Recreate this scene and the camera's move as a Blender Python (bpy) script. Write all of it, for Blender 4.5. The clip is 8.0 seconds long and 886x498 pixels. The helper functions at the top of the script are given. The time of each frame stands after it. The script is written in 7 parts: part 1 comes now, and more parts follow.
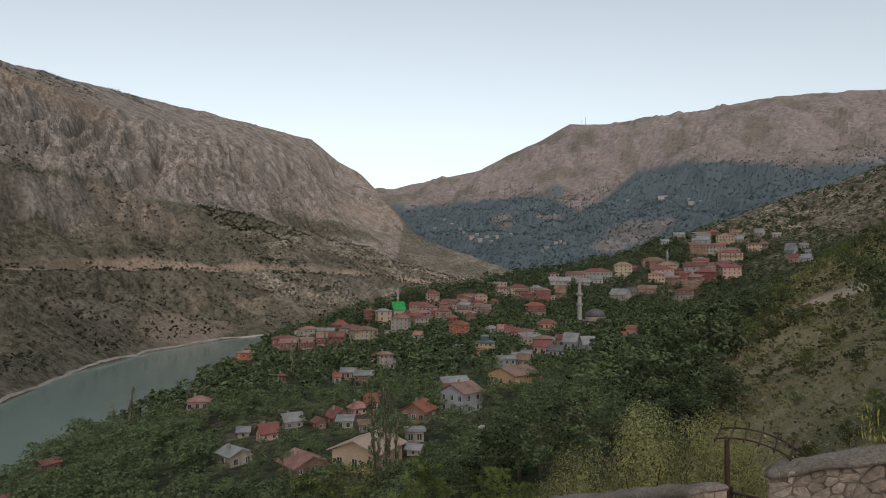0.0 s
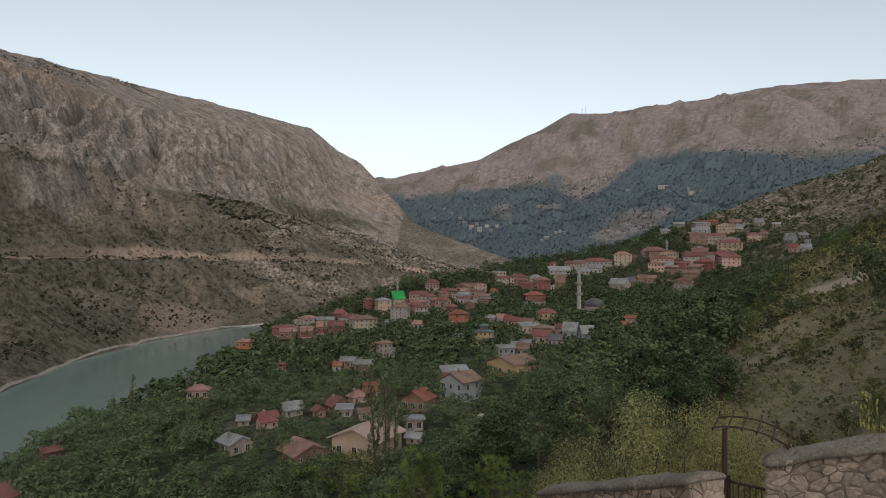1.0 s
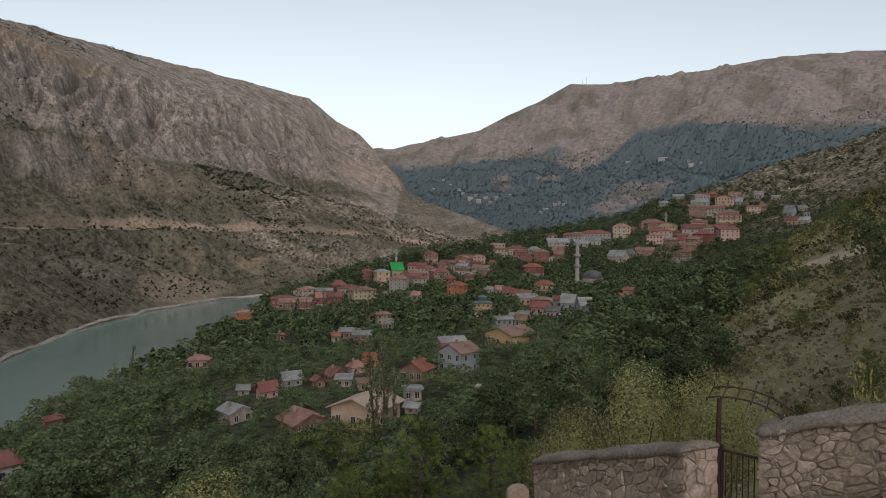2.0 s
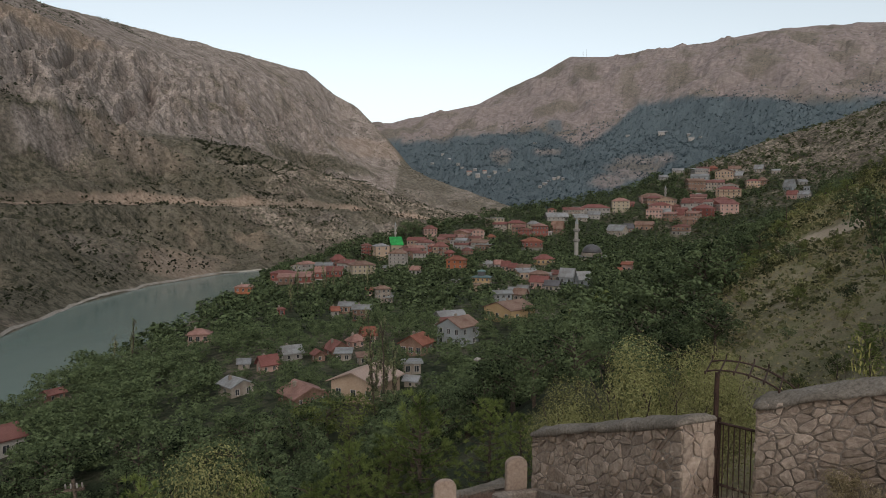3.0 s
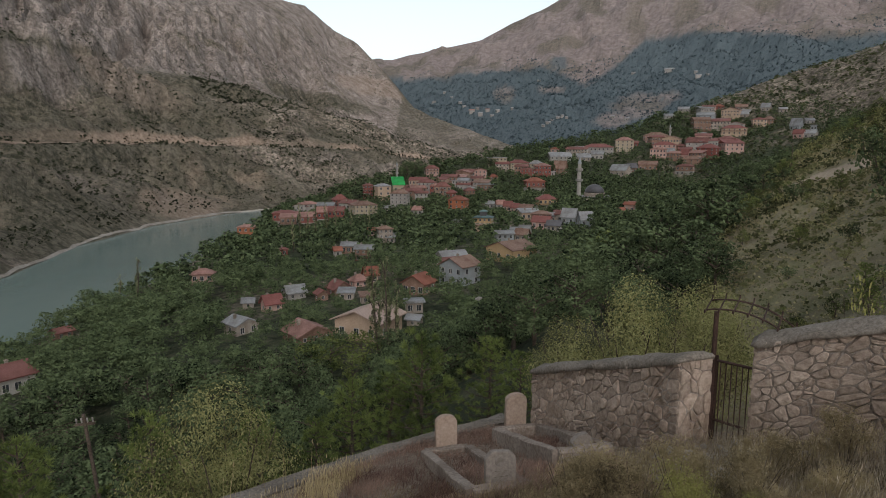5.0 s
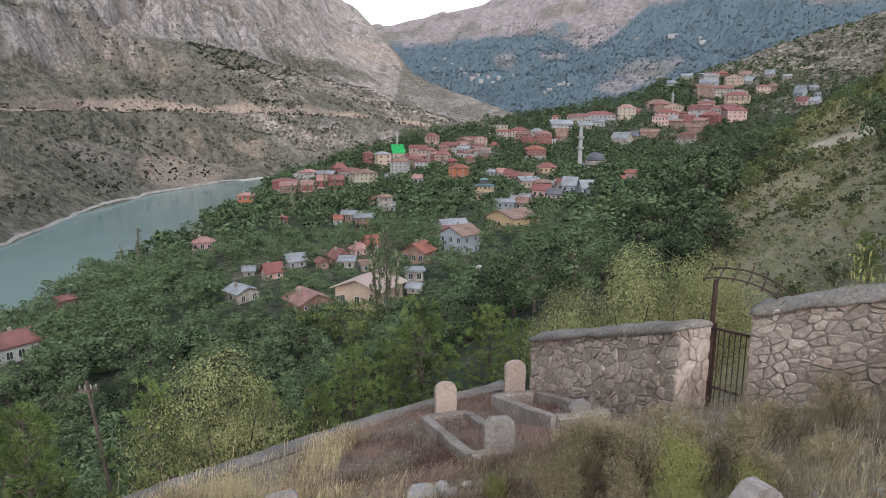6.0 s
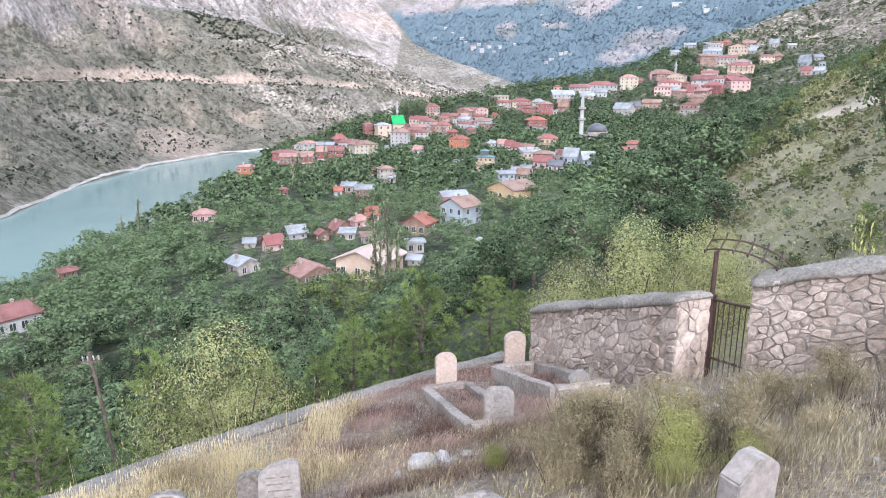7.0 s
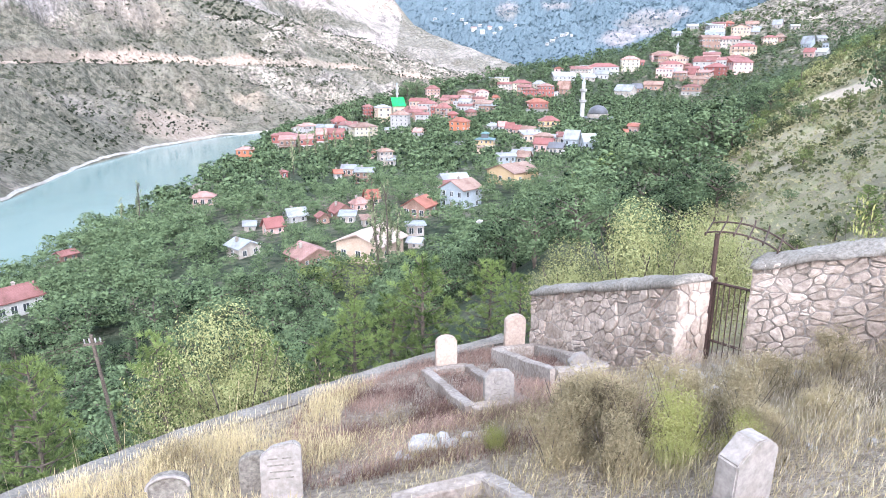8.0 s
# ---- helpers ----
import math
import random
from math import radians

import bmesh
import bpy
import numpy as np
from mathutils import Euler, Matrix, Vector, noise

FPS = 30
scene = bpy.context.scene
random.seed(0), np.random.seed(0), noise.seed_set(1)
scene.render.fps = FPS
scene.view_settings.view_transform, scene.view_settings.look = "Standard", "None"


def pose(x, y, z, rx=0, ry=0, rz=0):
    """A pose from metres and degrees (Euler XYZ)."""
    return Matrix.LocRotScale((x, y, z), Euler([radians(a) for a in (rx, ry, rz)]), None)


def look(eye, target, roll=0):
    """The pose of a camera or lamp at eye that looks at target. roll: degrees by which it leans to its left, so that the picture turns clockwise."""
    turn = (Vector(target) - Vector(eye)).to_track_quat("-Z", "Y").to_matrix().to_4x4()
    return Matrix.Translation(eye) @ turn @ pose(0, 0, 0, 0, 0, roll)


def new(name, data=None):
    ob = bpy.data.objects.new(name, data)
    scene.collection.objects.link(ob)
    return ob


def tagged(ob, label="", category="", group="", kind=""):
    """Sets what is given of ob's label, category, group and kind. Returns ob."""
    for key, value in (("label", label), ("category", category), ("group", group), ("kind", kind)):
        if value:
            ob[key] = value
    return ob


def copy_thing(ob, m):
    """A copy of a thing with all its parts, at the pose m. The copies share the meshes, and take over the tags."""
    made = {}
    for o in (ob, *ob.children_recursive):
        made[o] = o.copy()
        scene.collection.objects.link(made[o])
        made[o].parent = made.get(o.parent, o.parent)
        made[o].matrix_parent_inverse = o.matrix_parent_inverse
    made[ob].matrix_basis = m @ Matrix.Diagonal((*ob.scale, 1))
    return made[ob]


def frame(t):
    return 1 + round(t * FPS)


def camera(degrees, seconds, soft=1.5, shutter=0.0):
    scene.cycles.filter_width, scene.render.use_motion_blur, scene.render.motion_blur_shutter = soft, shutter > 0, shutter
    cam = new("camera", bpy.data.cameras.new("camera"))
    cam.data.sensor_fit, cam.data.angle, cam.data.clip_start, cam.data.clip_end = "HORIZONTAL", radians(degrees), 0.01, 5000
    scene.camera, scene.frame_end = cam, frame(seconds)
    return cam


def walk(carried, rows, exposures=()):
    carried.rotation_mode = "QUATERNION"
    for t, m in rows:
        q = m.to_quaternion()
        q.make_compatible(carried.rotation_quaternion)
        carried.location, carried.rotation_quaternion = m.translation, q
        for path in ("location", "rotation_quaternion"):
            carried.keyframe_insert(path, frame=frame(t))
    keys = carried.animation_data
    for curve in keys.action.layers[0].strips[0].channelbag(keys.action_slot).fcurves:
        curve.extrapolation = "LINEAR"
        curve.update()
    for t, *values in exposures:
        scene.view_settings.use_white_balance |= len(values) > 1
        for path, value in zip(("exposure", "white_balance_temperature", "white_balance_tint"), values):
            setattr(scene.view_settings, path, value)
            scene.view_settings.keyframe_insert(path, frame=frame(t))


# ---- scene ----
cam = camera(66.8, 8.0, soft=0.75)
# seconds, eye (lake level is z = 0), pitch, yaw, roll
PATH = [
    (0, 0, 0, 48, 2, -0, 0),
    (0.5, 0.022, 0.048, 47.99, 1.62, 0.03, -0.04),
    (1, 0.038, 0.084, 47.976, 1.09, -0.03, 0.07),
    (1.5, 0.057, 0.108, 47.958, -0.06, -0.09, 0.26),
    (3, 0.074, 0.182, 47.951, -3.5, -0.22, 0.2),
    (3.5, 0.074, 0.198, 47.947, -4.41, -0.19, 0.23),
    (4, 0.088, 0.213, 47.941, -5.68, -0.07, 0.2),
    (4.5, 0.092, 0.232, 47.935, -7.19, -0.07, 0.18),
    (6, 0.103, 0.268, 47.923, -11.29, -0.05, 0.2),
    (6.5, 0.11, 0.285, 47.921, -12.66, -0.03, 0.15),
    (7, 0.11, 0.294, 47.915, -13.7, -0.01, 0.17),
    (7.5, 0.113, 0.304, 47.913, -14.62, 0.02, 0.14),
    (8, 0.109, 0.3, 47.912, -15.16, 0.01, 0.15),
]
STOPS = [(0.0, 0.24, 6500, 10), (1.5, 0.2, 6500, 10), (3.0, 0.24, 6500, 10), (4.0, 0.2, 6450, 10), (4.6, 0.2, 6400, 10), (5.8, 1.05, 5900, 10), (6.5, 1.98, 5420, 13), (7.0, 2.4, 5420, 13), (7.5, 2.74, 5380, 13), (8.0, 2.85, 5320, 13)]
walk(cam, [(t, pose(x, y, z, 90 + pitch, 0, yaw) @ pose(0, 0, 0, 0, 0, roll)) for t, x, y, z, pitch, yaw, roll in PATH], STOPS)

# ---- light ----
SUN_AZIMUTH, SUN_HEIGHT = 172.0, 30.0
world = bpy.data.worlds.new("evening_sky")
scene.world = world
world.use_nodes = True
sky = world.node_tree.nodes.new("ShaderNodeTexSky")
sky.sky_type, sky.sun_disc = "NISHITA", False
sky.sun_elevation, sky.sun_rotation = radians(SUN_HEIGHT), radians(SUN_AZIMUTH)
sky.air_density, sky.dust_density, sky.ozone_density = 1.0, 2.0, 1.0
back = world.node_tree.nodes["Background"]
back.inputs["Strength"].default_value = 0.15
veil = world.node_tree.nodes.new("ShaderNodeHueSaturation")
veil.inputs["Saturation"].default_value = 0.38
veil.inputs["Hue"].default_value = 0.478
world.node_tree.links.new(sky.outputs[0], veil.inputs["Color"])
world.node_tree.links.new(veil.outputs[0], back.inputs["Color"])
sun_data = bpy.data.lights.new("sun", "SUN")
sun_data.energy, sun_data.angle, sun_data.color = 0.5, radians(75), (1.0, 0.95, 0.9)
sun = new("sun", sun_data)
sun.matrix_world = look((0, 0, 0), (-math.sin(radians(SUN_AZIMUTH)), -math.cos(radians(SUN_AZIMUTH)), -math.tan(radians(SUN_HEIGHT))))

# ---- the lie of the land ----
def hashed(ix, iy, seed):
    h = (ix * 374761393 + iy * 668265263 + seed * 974634777) & 0x7FFFFFFF
    h = ((h ^ (h >> 13)) * 1274126177) & 0x7FFFFFFF
    return ((h ^ (h >> 16)) & 0xFFFF) / 65535.0


def grain(x, y, seed=0):
    """Smooth noise from 0 to 1."""
    x, y = np.asarray(x, float), np.asarray(y, float)
    ix, iy = np.floor(x).astype(np.int64), np.floor(y).astype(np.int64)
    fx, fy = x - ix, y - iy
    fx, fy = fx * fx * (3 - 2 * fx), fy * fy * (3 - 2 * fy)
    a, b = hashed(ix, iy, seed), hashed(ix + 1, iy, seed)
    c, d = hashed(ix, iy + 1, seed), hashed(ix + 1, iy + 1, seed)
    return (a * (1 - fx) + b * fx) * (1 - fy) + (c * (1 - fx) + d * fx) * fy


def fractal(x, y, octaves=4, seed=0):
    """Noise of several sizes, about -1 to 1."""
    total, part_size = 0, 1.0
    for n in range(octaves):
        total = total + part_size * (2 * grain(x * 2.03 ** n + 17 * n, y * 2.03 ** n - 31 * n, seed + n) - 1)
        part_size *= 0.5
    return total / 1.4


def ridged(x, y, octaves=4, seed=0):
    """Noise with sharp crests, 0 to 1."""
    total, part_size = 0, 0.5
    for n in range(octaves):
        total = total + part_size * (1 - np.abs(2 * grain(x * 2.1 ** n + 7 * n, y * 2.1 ** n + 3 * n, seed + n) - 1))
        part_size *= 0.5
    return total


def along(x, y, line):
    """Distance to a polyline, the side (positive: right of its run), its height there and the length along it."""
    line = np.array(line, float)
    best = np.full(np.shape(x), 1e12)
    side, height, run = np.zeros_like(best), np.zeros_like(best), np.zeros_like(best)
    gone = 0.0
    for a, b in zip(line[:-1], line[1:]):
        dx, dy = b[0] - a[0], b[1] - a[1]
        size = math.hypot(dx, dy)
        t = np.clip(((x - a[0]) * dx + (y - a[1]) * dy) / size ** 2, 0, 1)
        d = (x - a[0] - t * dx) ** 2 + (y - a[1] - t * dy) ** 2
        near = d < best
        best = np.where(near, d, best)
        side = np.where(near, np.sign((x - a[0]) * dy - (y - a[1]) * dx), side)
        height = np.where(near, a[2] + t * (b[2] - a[2]), height)
        run = np.where(near, gone + t * size, run)
        gone += size
    return np.sqrt(best), side, height, run


def level_of(x, y, line, soft):
    """A height that follows a polyline's own heights, blended smoothly where two stretches are equally near."""
    line = np.array(line, float)
    gone = np.concatenate([[0], np.cumsum(np.hypot(*np.diff(line[:, :2], axis=0).T))])
    spots = np.linspace(0, gone[-1], 40)
    px, py, pz = (np.interp(spots, gone, line[:, n]) for n in range(3))
    if np.size(x) < 2000:
        w = 1.0 / ((x[..., None] - px) ** 2 + (y[..., None] - py) ** 2 + soft ** 2) ** 2
        return (w * pz).sum(-1) / w.sum(-1)
    total, weights = np.zeros(np.shape(x)), np.zeros(np.shape(x))
    for a, b, c in zip(px, py, pz):
        w = 1.0 / ((x - a) ** 2 + (y - b) ** 2 + soft ** 2) ** 2
        total += c * w
        weights += w
    return total / weights


def softmax(a, b, k):
    h = np.clip(0.5 + 0.5 * (a - b) / k, 0, 1)
    return b + (a - b) * h + k * h * (1 - h)


def ease(a, b, v):
    t = np.clip((v - a) / (b - a), 0, 1)
    return t * t * (3 - 2 * t)


FAR_SHORE = [(-150, -600, 0), (-158, 150, 0), (-161, 245, 0), (-177, 324, 0), (-176, 408, 0), (-156, 484, 0), (-128, 522, 0), (-60, 600, 0), (40, 760, 0), (150, 950, 0), (240, 1150, 0), (500, 1500, 0)]
NEAR_SHORE = [(-95, -600, 0), (-100, 120, 0), (-104, 260, 0), (-110, 380, 0), (-122, 490, 0), (-118, 530, 0), (-50, 610, 0), (60, 770, 0), (180, 960, 0), (260, 1150, 0), (520, 1500, 0)]
CREST_LEFT = [(-560, -900, 320), (-600, 300, 330), (-593, 900, 333), (-562, 1300, 383), (-433, 1500, 384), (-315, 1600, 366), (-251, 1620, 316), (-194, 1600, 282), (-149, 1560, 234), (-80, 1480, 144), (-28, 1420, 112), (40, 1350, 88), (103, 1280, 62), (170, 1210, 40)]
CREST_TOWN = [(-95, 430, 8), (-68, 440, 18), (-25, 470, 31), (33, 520, 39), (88, 560, 47), (160, 600, 60), (244, 650, 90), (352, 680, 123), (428, 650, 150), (700, 560, 240), (1100, 200, 330), (1200, -800, 330)]
CREST_FAR = [(-1600, 3600, 520), (-900, 3500, 450), (-250, 3400, 472), (20, 3400, 534), (190, 3400, 568), (350, 3400, 653), (505, 3400, 725), (646, 3400, 803), (845, 3400, 803), (1060, 3350, 829), (1320, 3300, 857), (1520, 3200, 880), (1650, 3180, 894), (2060, 3130, 909), (2900, 2800, 900), (3600, 1800, 800)]
FOOT_FAR = [(-1600, 2500, 60), (-300, 2100, 60), (100, 1750, 55), (420, 1500, 50), (800, 1350, 60), (1500, 1250, 90), (2400, 900, 120), (2800, 200, 150)]
TERRACE = [(-9.5, 0.0, 0), (-5.11, 7.2, 0), (-4.09, 8.96, 0), (-2.24, 11.19, 0), (-0.61, 12.75, 0), (1.45, 14.0, 0), (2.3, 13.2, 0), (4.1, 9.9, 0), (4.9, 9.3, 0), (6.0, 8.3, 0), (9.5, 5.2, 0), (11.0, -3.0, 0)]


def open_edge(y):
    """The bearing, x over y, beyond which the near flank is open dry grass."""
    return 0.20 + 0.0031 * y


def cemetery_plane(x, y):
    return 45.75 + 0.2 * x - 0.30 * y


def mountain_side(x, y):
    """Height, share of the way up and length along for the mountain across the lake."""
    u, side, _, run = along(x, y, FAR_SHORE)
    v, over, crest, _ = along(x, y, CREST_LEFT)
    closeness = np.exp(-v / 60)
    top = crest * closeness + level_of(x, y, CREST_LEFT, 40) * (1 - closeness)
    s = u / (u + v + 1e-6)
    steps = np.interp(s, [0, 0.03, 0.17, 0.189, 0.2, 0.38, 0.5, 0.58, 0.66, 0.8, 0.9, 1], [0, 0.025, 0.15, 0.153, 0.168, 0.31, 0.40, 0.53, 0.60, 0.80, 0.90, 1])
    z = top * steps
    cliff = ease(0.44, 0.56, s) * (1 - ease(0.72, 0.88, s))
    crag = ease(380, 450, y) * (1 - ease(585, 640, y)) * ease(0.27, 0.315, s) * (1 - ease(0.40, 0.5, s))
    z = z + 26 * crag
    cliff = np.maximum(cliff, 0.55 * crag)
    low = ease(0.02, 0.1, s) * (1 - ease(0.35, 0.5, s))
    reach = 0.55 * x + 0.83 * y
    low = low * (1 - np.exp(-((s - 0.187) / 0.03) ** 2))
    turn = ease(900, 1250, y)
    wob = 0.25 * fractal(x / 60, y / 60, 2, 3)
    across = 0.94 * x + 0.34 * y
    flute = ridged(across / 60 + wob, s * 3.0 + 3, 3, 11) - 0.5
    fine_flute = ridged(across / 17 + 0.4 * wob, s * 6, 3, 12) - 0.5
    z = z + cliff * (46 * flute + 26 * fine_flute + 8 * fractal(x / 14, y / 14, 3, 5)) * np.clip(top / 250, 0.15, 1)
    z = z + low * (36 * (ridged(y / 75 + s * 0.8, s * 1.5, 4, 21) * (1 - turn) + ridged(reach / 75, s * 1.5, 4, 21) * turn - 0.72 + 0.22 * ease(0.16, 0.21, s)) + 12 * fractal(x / 25, y / 25, 4, 23)) * np.clip(top / 200, 0.2, 1)
    z = z + 3.0 * (1 - cliff) * ease(0.85, 1, s) * fractal(x / 35, y / 35, 3, 8)
    behind = top - (0.22 + 0.6 * ease(1150, 1350, y)) * v + 2 * fractal(x / 35, y / 35, 3, 8)
    z = z + (cliff + 0.5) * (3.4 * (grain(x / 4.5, y / 4.5, 14) - 0.5) + 2.2 * (grain(x / 2.2, y / 2.2, 16) - 0.5)) * ease(0.03, 0.1, s) * (1 - 0.8 * np.exp(-((s - 0.188) / 0.012) ** 2))
    z = np.where(over < 0, behind, z)
    z = np.where(side > 0, -0.5 * u, z)
    return z, np.where(side > 0, -1, np.where(over < 0, 1.2, s)), run


def land(x, y):
    """Height of the ground and the shares of its covers: rock, green wood, dry grass, far."""
    x, y = np.asarray(x, float), np.asarray(y, float)
    left, s, run = mountain_side(x, y)
    # our bank
    u, side, _, _ = along(x, y, NEAR_SHORE)
    u = u * side
    bench = np.where(u > 0, 17 * (1 - np.exp(-np.maximum(u, 0) / 85)), 0.5 * u)
    hill = 45.5 + 0.645 * x - 0.32 * y - 0.0002 * y * np.abs(y) + 1.2 * fractal(x / 30, y / 30, 3, 41) * ease(20, 60, np.hypot(x, y))
    lean = x / np.maximum(y, 1.0)
    flank = 45.4 + 1.2 * ease(20, 80, y) + 0.56 * x - 0.30 * y - 6.0 * ease(15, 32, y) * (1 - ease(42, 108, y)) - 1.5 * (1 - ease(0.32, 0.5, lean)) * ease(30, 60, y) - 0.006 * np.maximum(y - 108, 0) ** 2 + 0.9 * fractal(x / 14, y / 14, 3, 43) * ease(20, 60, y)
    turned = ease(0.16, 0.36, lean) * ease(12, 30, y)
    hill = hill * (1 - turned) + flank * turned
    hill = np.minimum(hill, 150 + 0.2 * hill)
    d, over, top, _ = along(x, y, CREST_TOWN)
    closeness = np.exp(-d / 50)
    top = top * closeness + level_of(x, y, CREST_TOWN, 30) * (1 - closeness)
    spur = top - np.where(over > 0, 0.30, 0.45) * d + 3 * fractal(x / 70, y / 70, 3, 51)
    bank = softmax(softmax(hill, bench, 9), spur, 10)
    bank = np.where(u < 0, np.minimum(bank, 0.5 * u), np.minimum(bank, 0.45 * u + 0.2))
    # the walled burial ground where the camera stands
    t_far, t_side, _, _ = along(x, y, TERRACE)
    inside = np.where(t_side > 0, t_far, -t_far)
    yard = cemetery_plane(x, y) + 0.28 * (1 - ease(0.0, 2.5, inside)) * (1 - ease(0.5, 2.0, x)) + 0.05 * fractal(x / 1.3, y / 1.3, 3, 61)
    near = 1 - ease(13, 34, np.hypot(x - 1, y - 4))
    below = cemetery_plane(x, y) - 0.25 - 1.1 * (1 - ease(1.0, 3.5, x)) - 0.16 * np.maximum(-inside, 0)
    local = np.where(inside > -0.3, yard, below + (yard - below) * (1 - ease(0.3, 1.2, -inside)))
    bank = bank * (1 - near) + local * near
    # the far mountain
    d1, s1, low, run1 = along(x, y, FOOT_FAR)
    d2, s2, high, _ = along(x, y, CREST_FAR)
    closeness = np.exp(-d2 / 150)
    high = high * closeness + level_of(x, y, CREST_FAR, 120) * (1 - closeness)
    low = level_of(x, y, FOOT_FAR, 120)
    share = d1 / (d1 + d2 + 1e-6)
    rise = np.interp(share, [0, 0.15, 0.3, 0.45, 0.6, 0.75, 0.9, 1], [0, 0.12, 0.22, 0.38, 0.53, 0.76, 0.93, 1])
    far = low + (high - low) * rise + (1 - ease(0.85, 1, share)) * ease(0, 0.2, share) * (90 * (ridged(x / 420, share * 2.2, 4, 71) - 0.55) + 34 * (ridged(x / 95, share * 3.0, 3, 76) - 0.45) + 26 * fractal(x / 120, y / 120, 4, 72)) + 5 * fractal(x / 80, y / 80, 3, 74) + 7 * (grain(x / 9, y / 9, 75) - 0.5) * (1 - ease(0.9, 1, share))
    far = np.where(s2 < 0, high - 0.15 * d2, far)
    far = np.where(s1 > 0, low - 0.12 * d1, far)
    z = np.maximum(np.maximum(left, bank), far)
    which = np.where(z == left, 0, np.where(z == bank, 1, 2))
    return z, which, s, share, inside, u


def ground(x, y):
    return float(land(np.array([x]), np.array([y]))[0][0])


# ---- materials ----
def material(name, rough=0.9, metal=0.0):
    m = bpy.data.materials.new(name)
    m.use_nodes = True
    shader = m.node_tree.nodes["Principled BSDF"]
    shader.inputs["Roughness"].default_value, shader.inputs["Metallic"].default_value = rough, metal
    shader.inputs["Specular IOR Level"].default_value = 0.25
    return m, m.node_tree.nodes, m.node_tree.links, shader


def noise_node(nodes, links, scale, detail=5.0, stretch=(1, 1, 1), rough=0.6, coords="Object"):
    place, fit_scale, tex = nodes.new("ShaderNodeTexCoord"), nodes.new("ShaderNodeMapping"), nodes.new("ShaderNodeTexNoise")
    fit_scale.inputs["Scale"].default_value = stretch
    tex.inputs["Scale"].default_value, tex.inputs["Detail"].default_value, tex.inputs["Roughness"].default_value = scale, detail, rough
    links.new(place.outputs[coords], fit_scale.inputs["Vector"])
    links.new(fit_scale.outputs[0], tex.inputs["Vector"])
    return tex.outputs["Fac"]


def ramp(nodes, links, value, stops):
    node = nodes.new("ShaderNodeValToRGB")
    node.color_ramp.elements[0].position, node.color_ramp.elements[0].color = stops[0][0], (*stops[0][1], 1)
    node.color_ramp.elements[1].position, node.color_ramp.elements[1].color = stops[-1][0], (*stops[-1][1], 1)
    for at, colour in stops[1:-1]:
        node.color_ramp.elements.new(at).color = (*colour, 1)
    links.new(value, node.inputs[0])
    return node.outputs[0]


def mixed(nodes, links, share, a, b, mode="MIX"):
    node = nodes.new("ShaderNodeMix")
    node.data_type, node.blend_type = "RGBA", mode
    for socket, value in ((node.inputs[0], share), (node.inputs[6], a), (node.inputs[7], b)):
        if isinstance(value, (float, int)):
            socket.default_value = value
        elif isinstance(value, tuple):
            socket.default_value = (*value, 1)
        else:
            links.new(value, socket)
    return node.outputs[2]


def bumped(nodes, links, shader, value, strength, depth):
    node = nodes.new("ShaderNodeBump")
    node.inputs["Strength"].default_value, node.inputs["Distance"].default_value = strength, depth
    links.new(value, node.inputs["Height"])
    links.new(node.outputs[0], shader.inputs["Normal"])


def weathered(name, dark, light, scale=3.0, rough=0.9, bump=0.4, depth=0.02, spread=0.12, metal=0.0, ribs=0.0, stain=(0.5, 0.45, 0.4)):
    """A worn surface: grain, larger stains, a little difference from object to object."""
    m, nodes, links, shader = material(name, rough, metal)
    fine, coarse = noise_node(nodes, links, scale * 6, 6), noise_node(nodes, links, scale * 0.35, 3)
    colour = ramp(nodes, links, fine, [(0.3, dark), (0.7, light)])
    blot = ramp(nodes, links, coarse, [(0.35, stain), (0.62, (1, 1, 1))])
    colour = mixed(nodes, links, 0.7, colour, blot, "MULTIPLY")
    info = nodes.new("ShaderNodeObjectInfo")
    tone = ramp(nodes, links, info.outputs["Random"], [(0, (1 - spread,) * 3), (1, (1 + spread,) * 3)])
    colour = mixed(nodes, links, 1.0, colour, tone, "MULTIPLY")
    height = fine
    if ribs:
        place, wave = nodes.new("ShaderNodeTexCoord"), nodes.new("ShaderNodeTexWave")
        wave.inputs["Scale"].default_value, wave.inputs["Distortion"].default_value = ribs, 0.4
        wave.bands_direction = "X"
        links.new(place.outputs["Object"], wave.inputs["Vector"])
        # shade of the rib troughs goes into the colour, on the bump's own wave
        shade = ramp(nodes, links, wave.outputs["Fac"], [(0, (0.72, 0.72, 0.72)), (0.5, (1, 1, 1))])
        colour = mixed(nodes, links, 0.6, colour, shade, "MULTIPLY")
        height = wave.outputs["Fac"]
    links.new(colour, shader.inputs["Base Color"])
    bumped(nodes, links, shader, height, bump, depth)
    return m


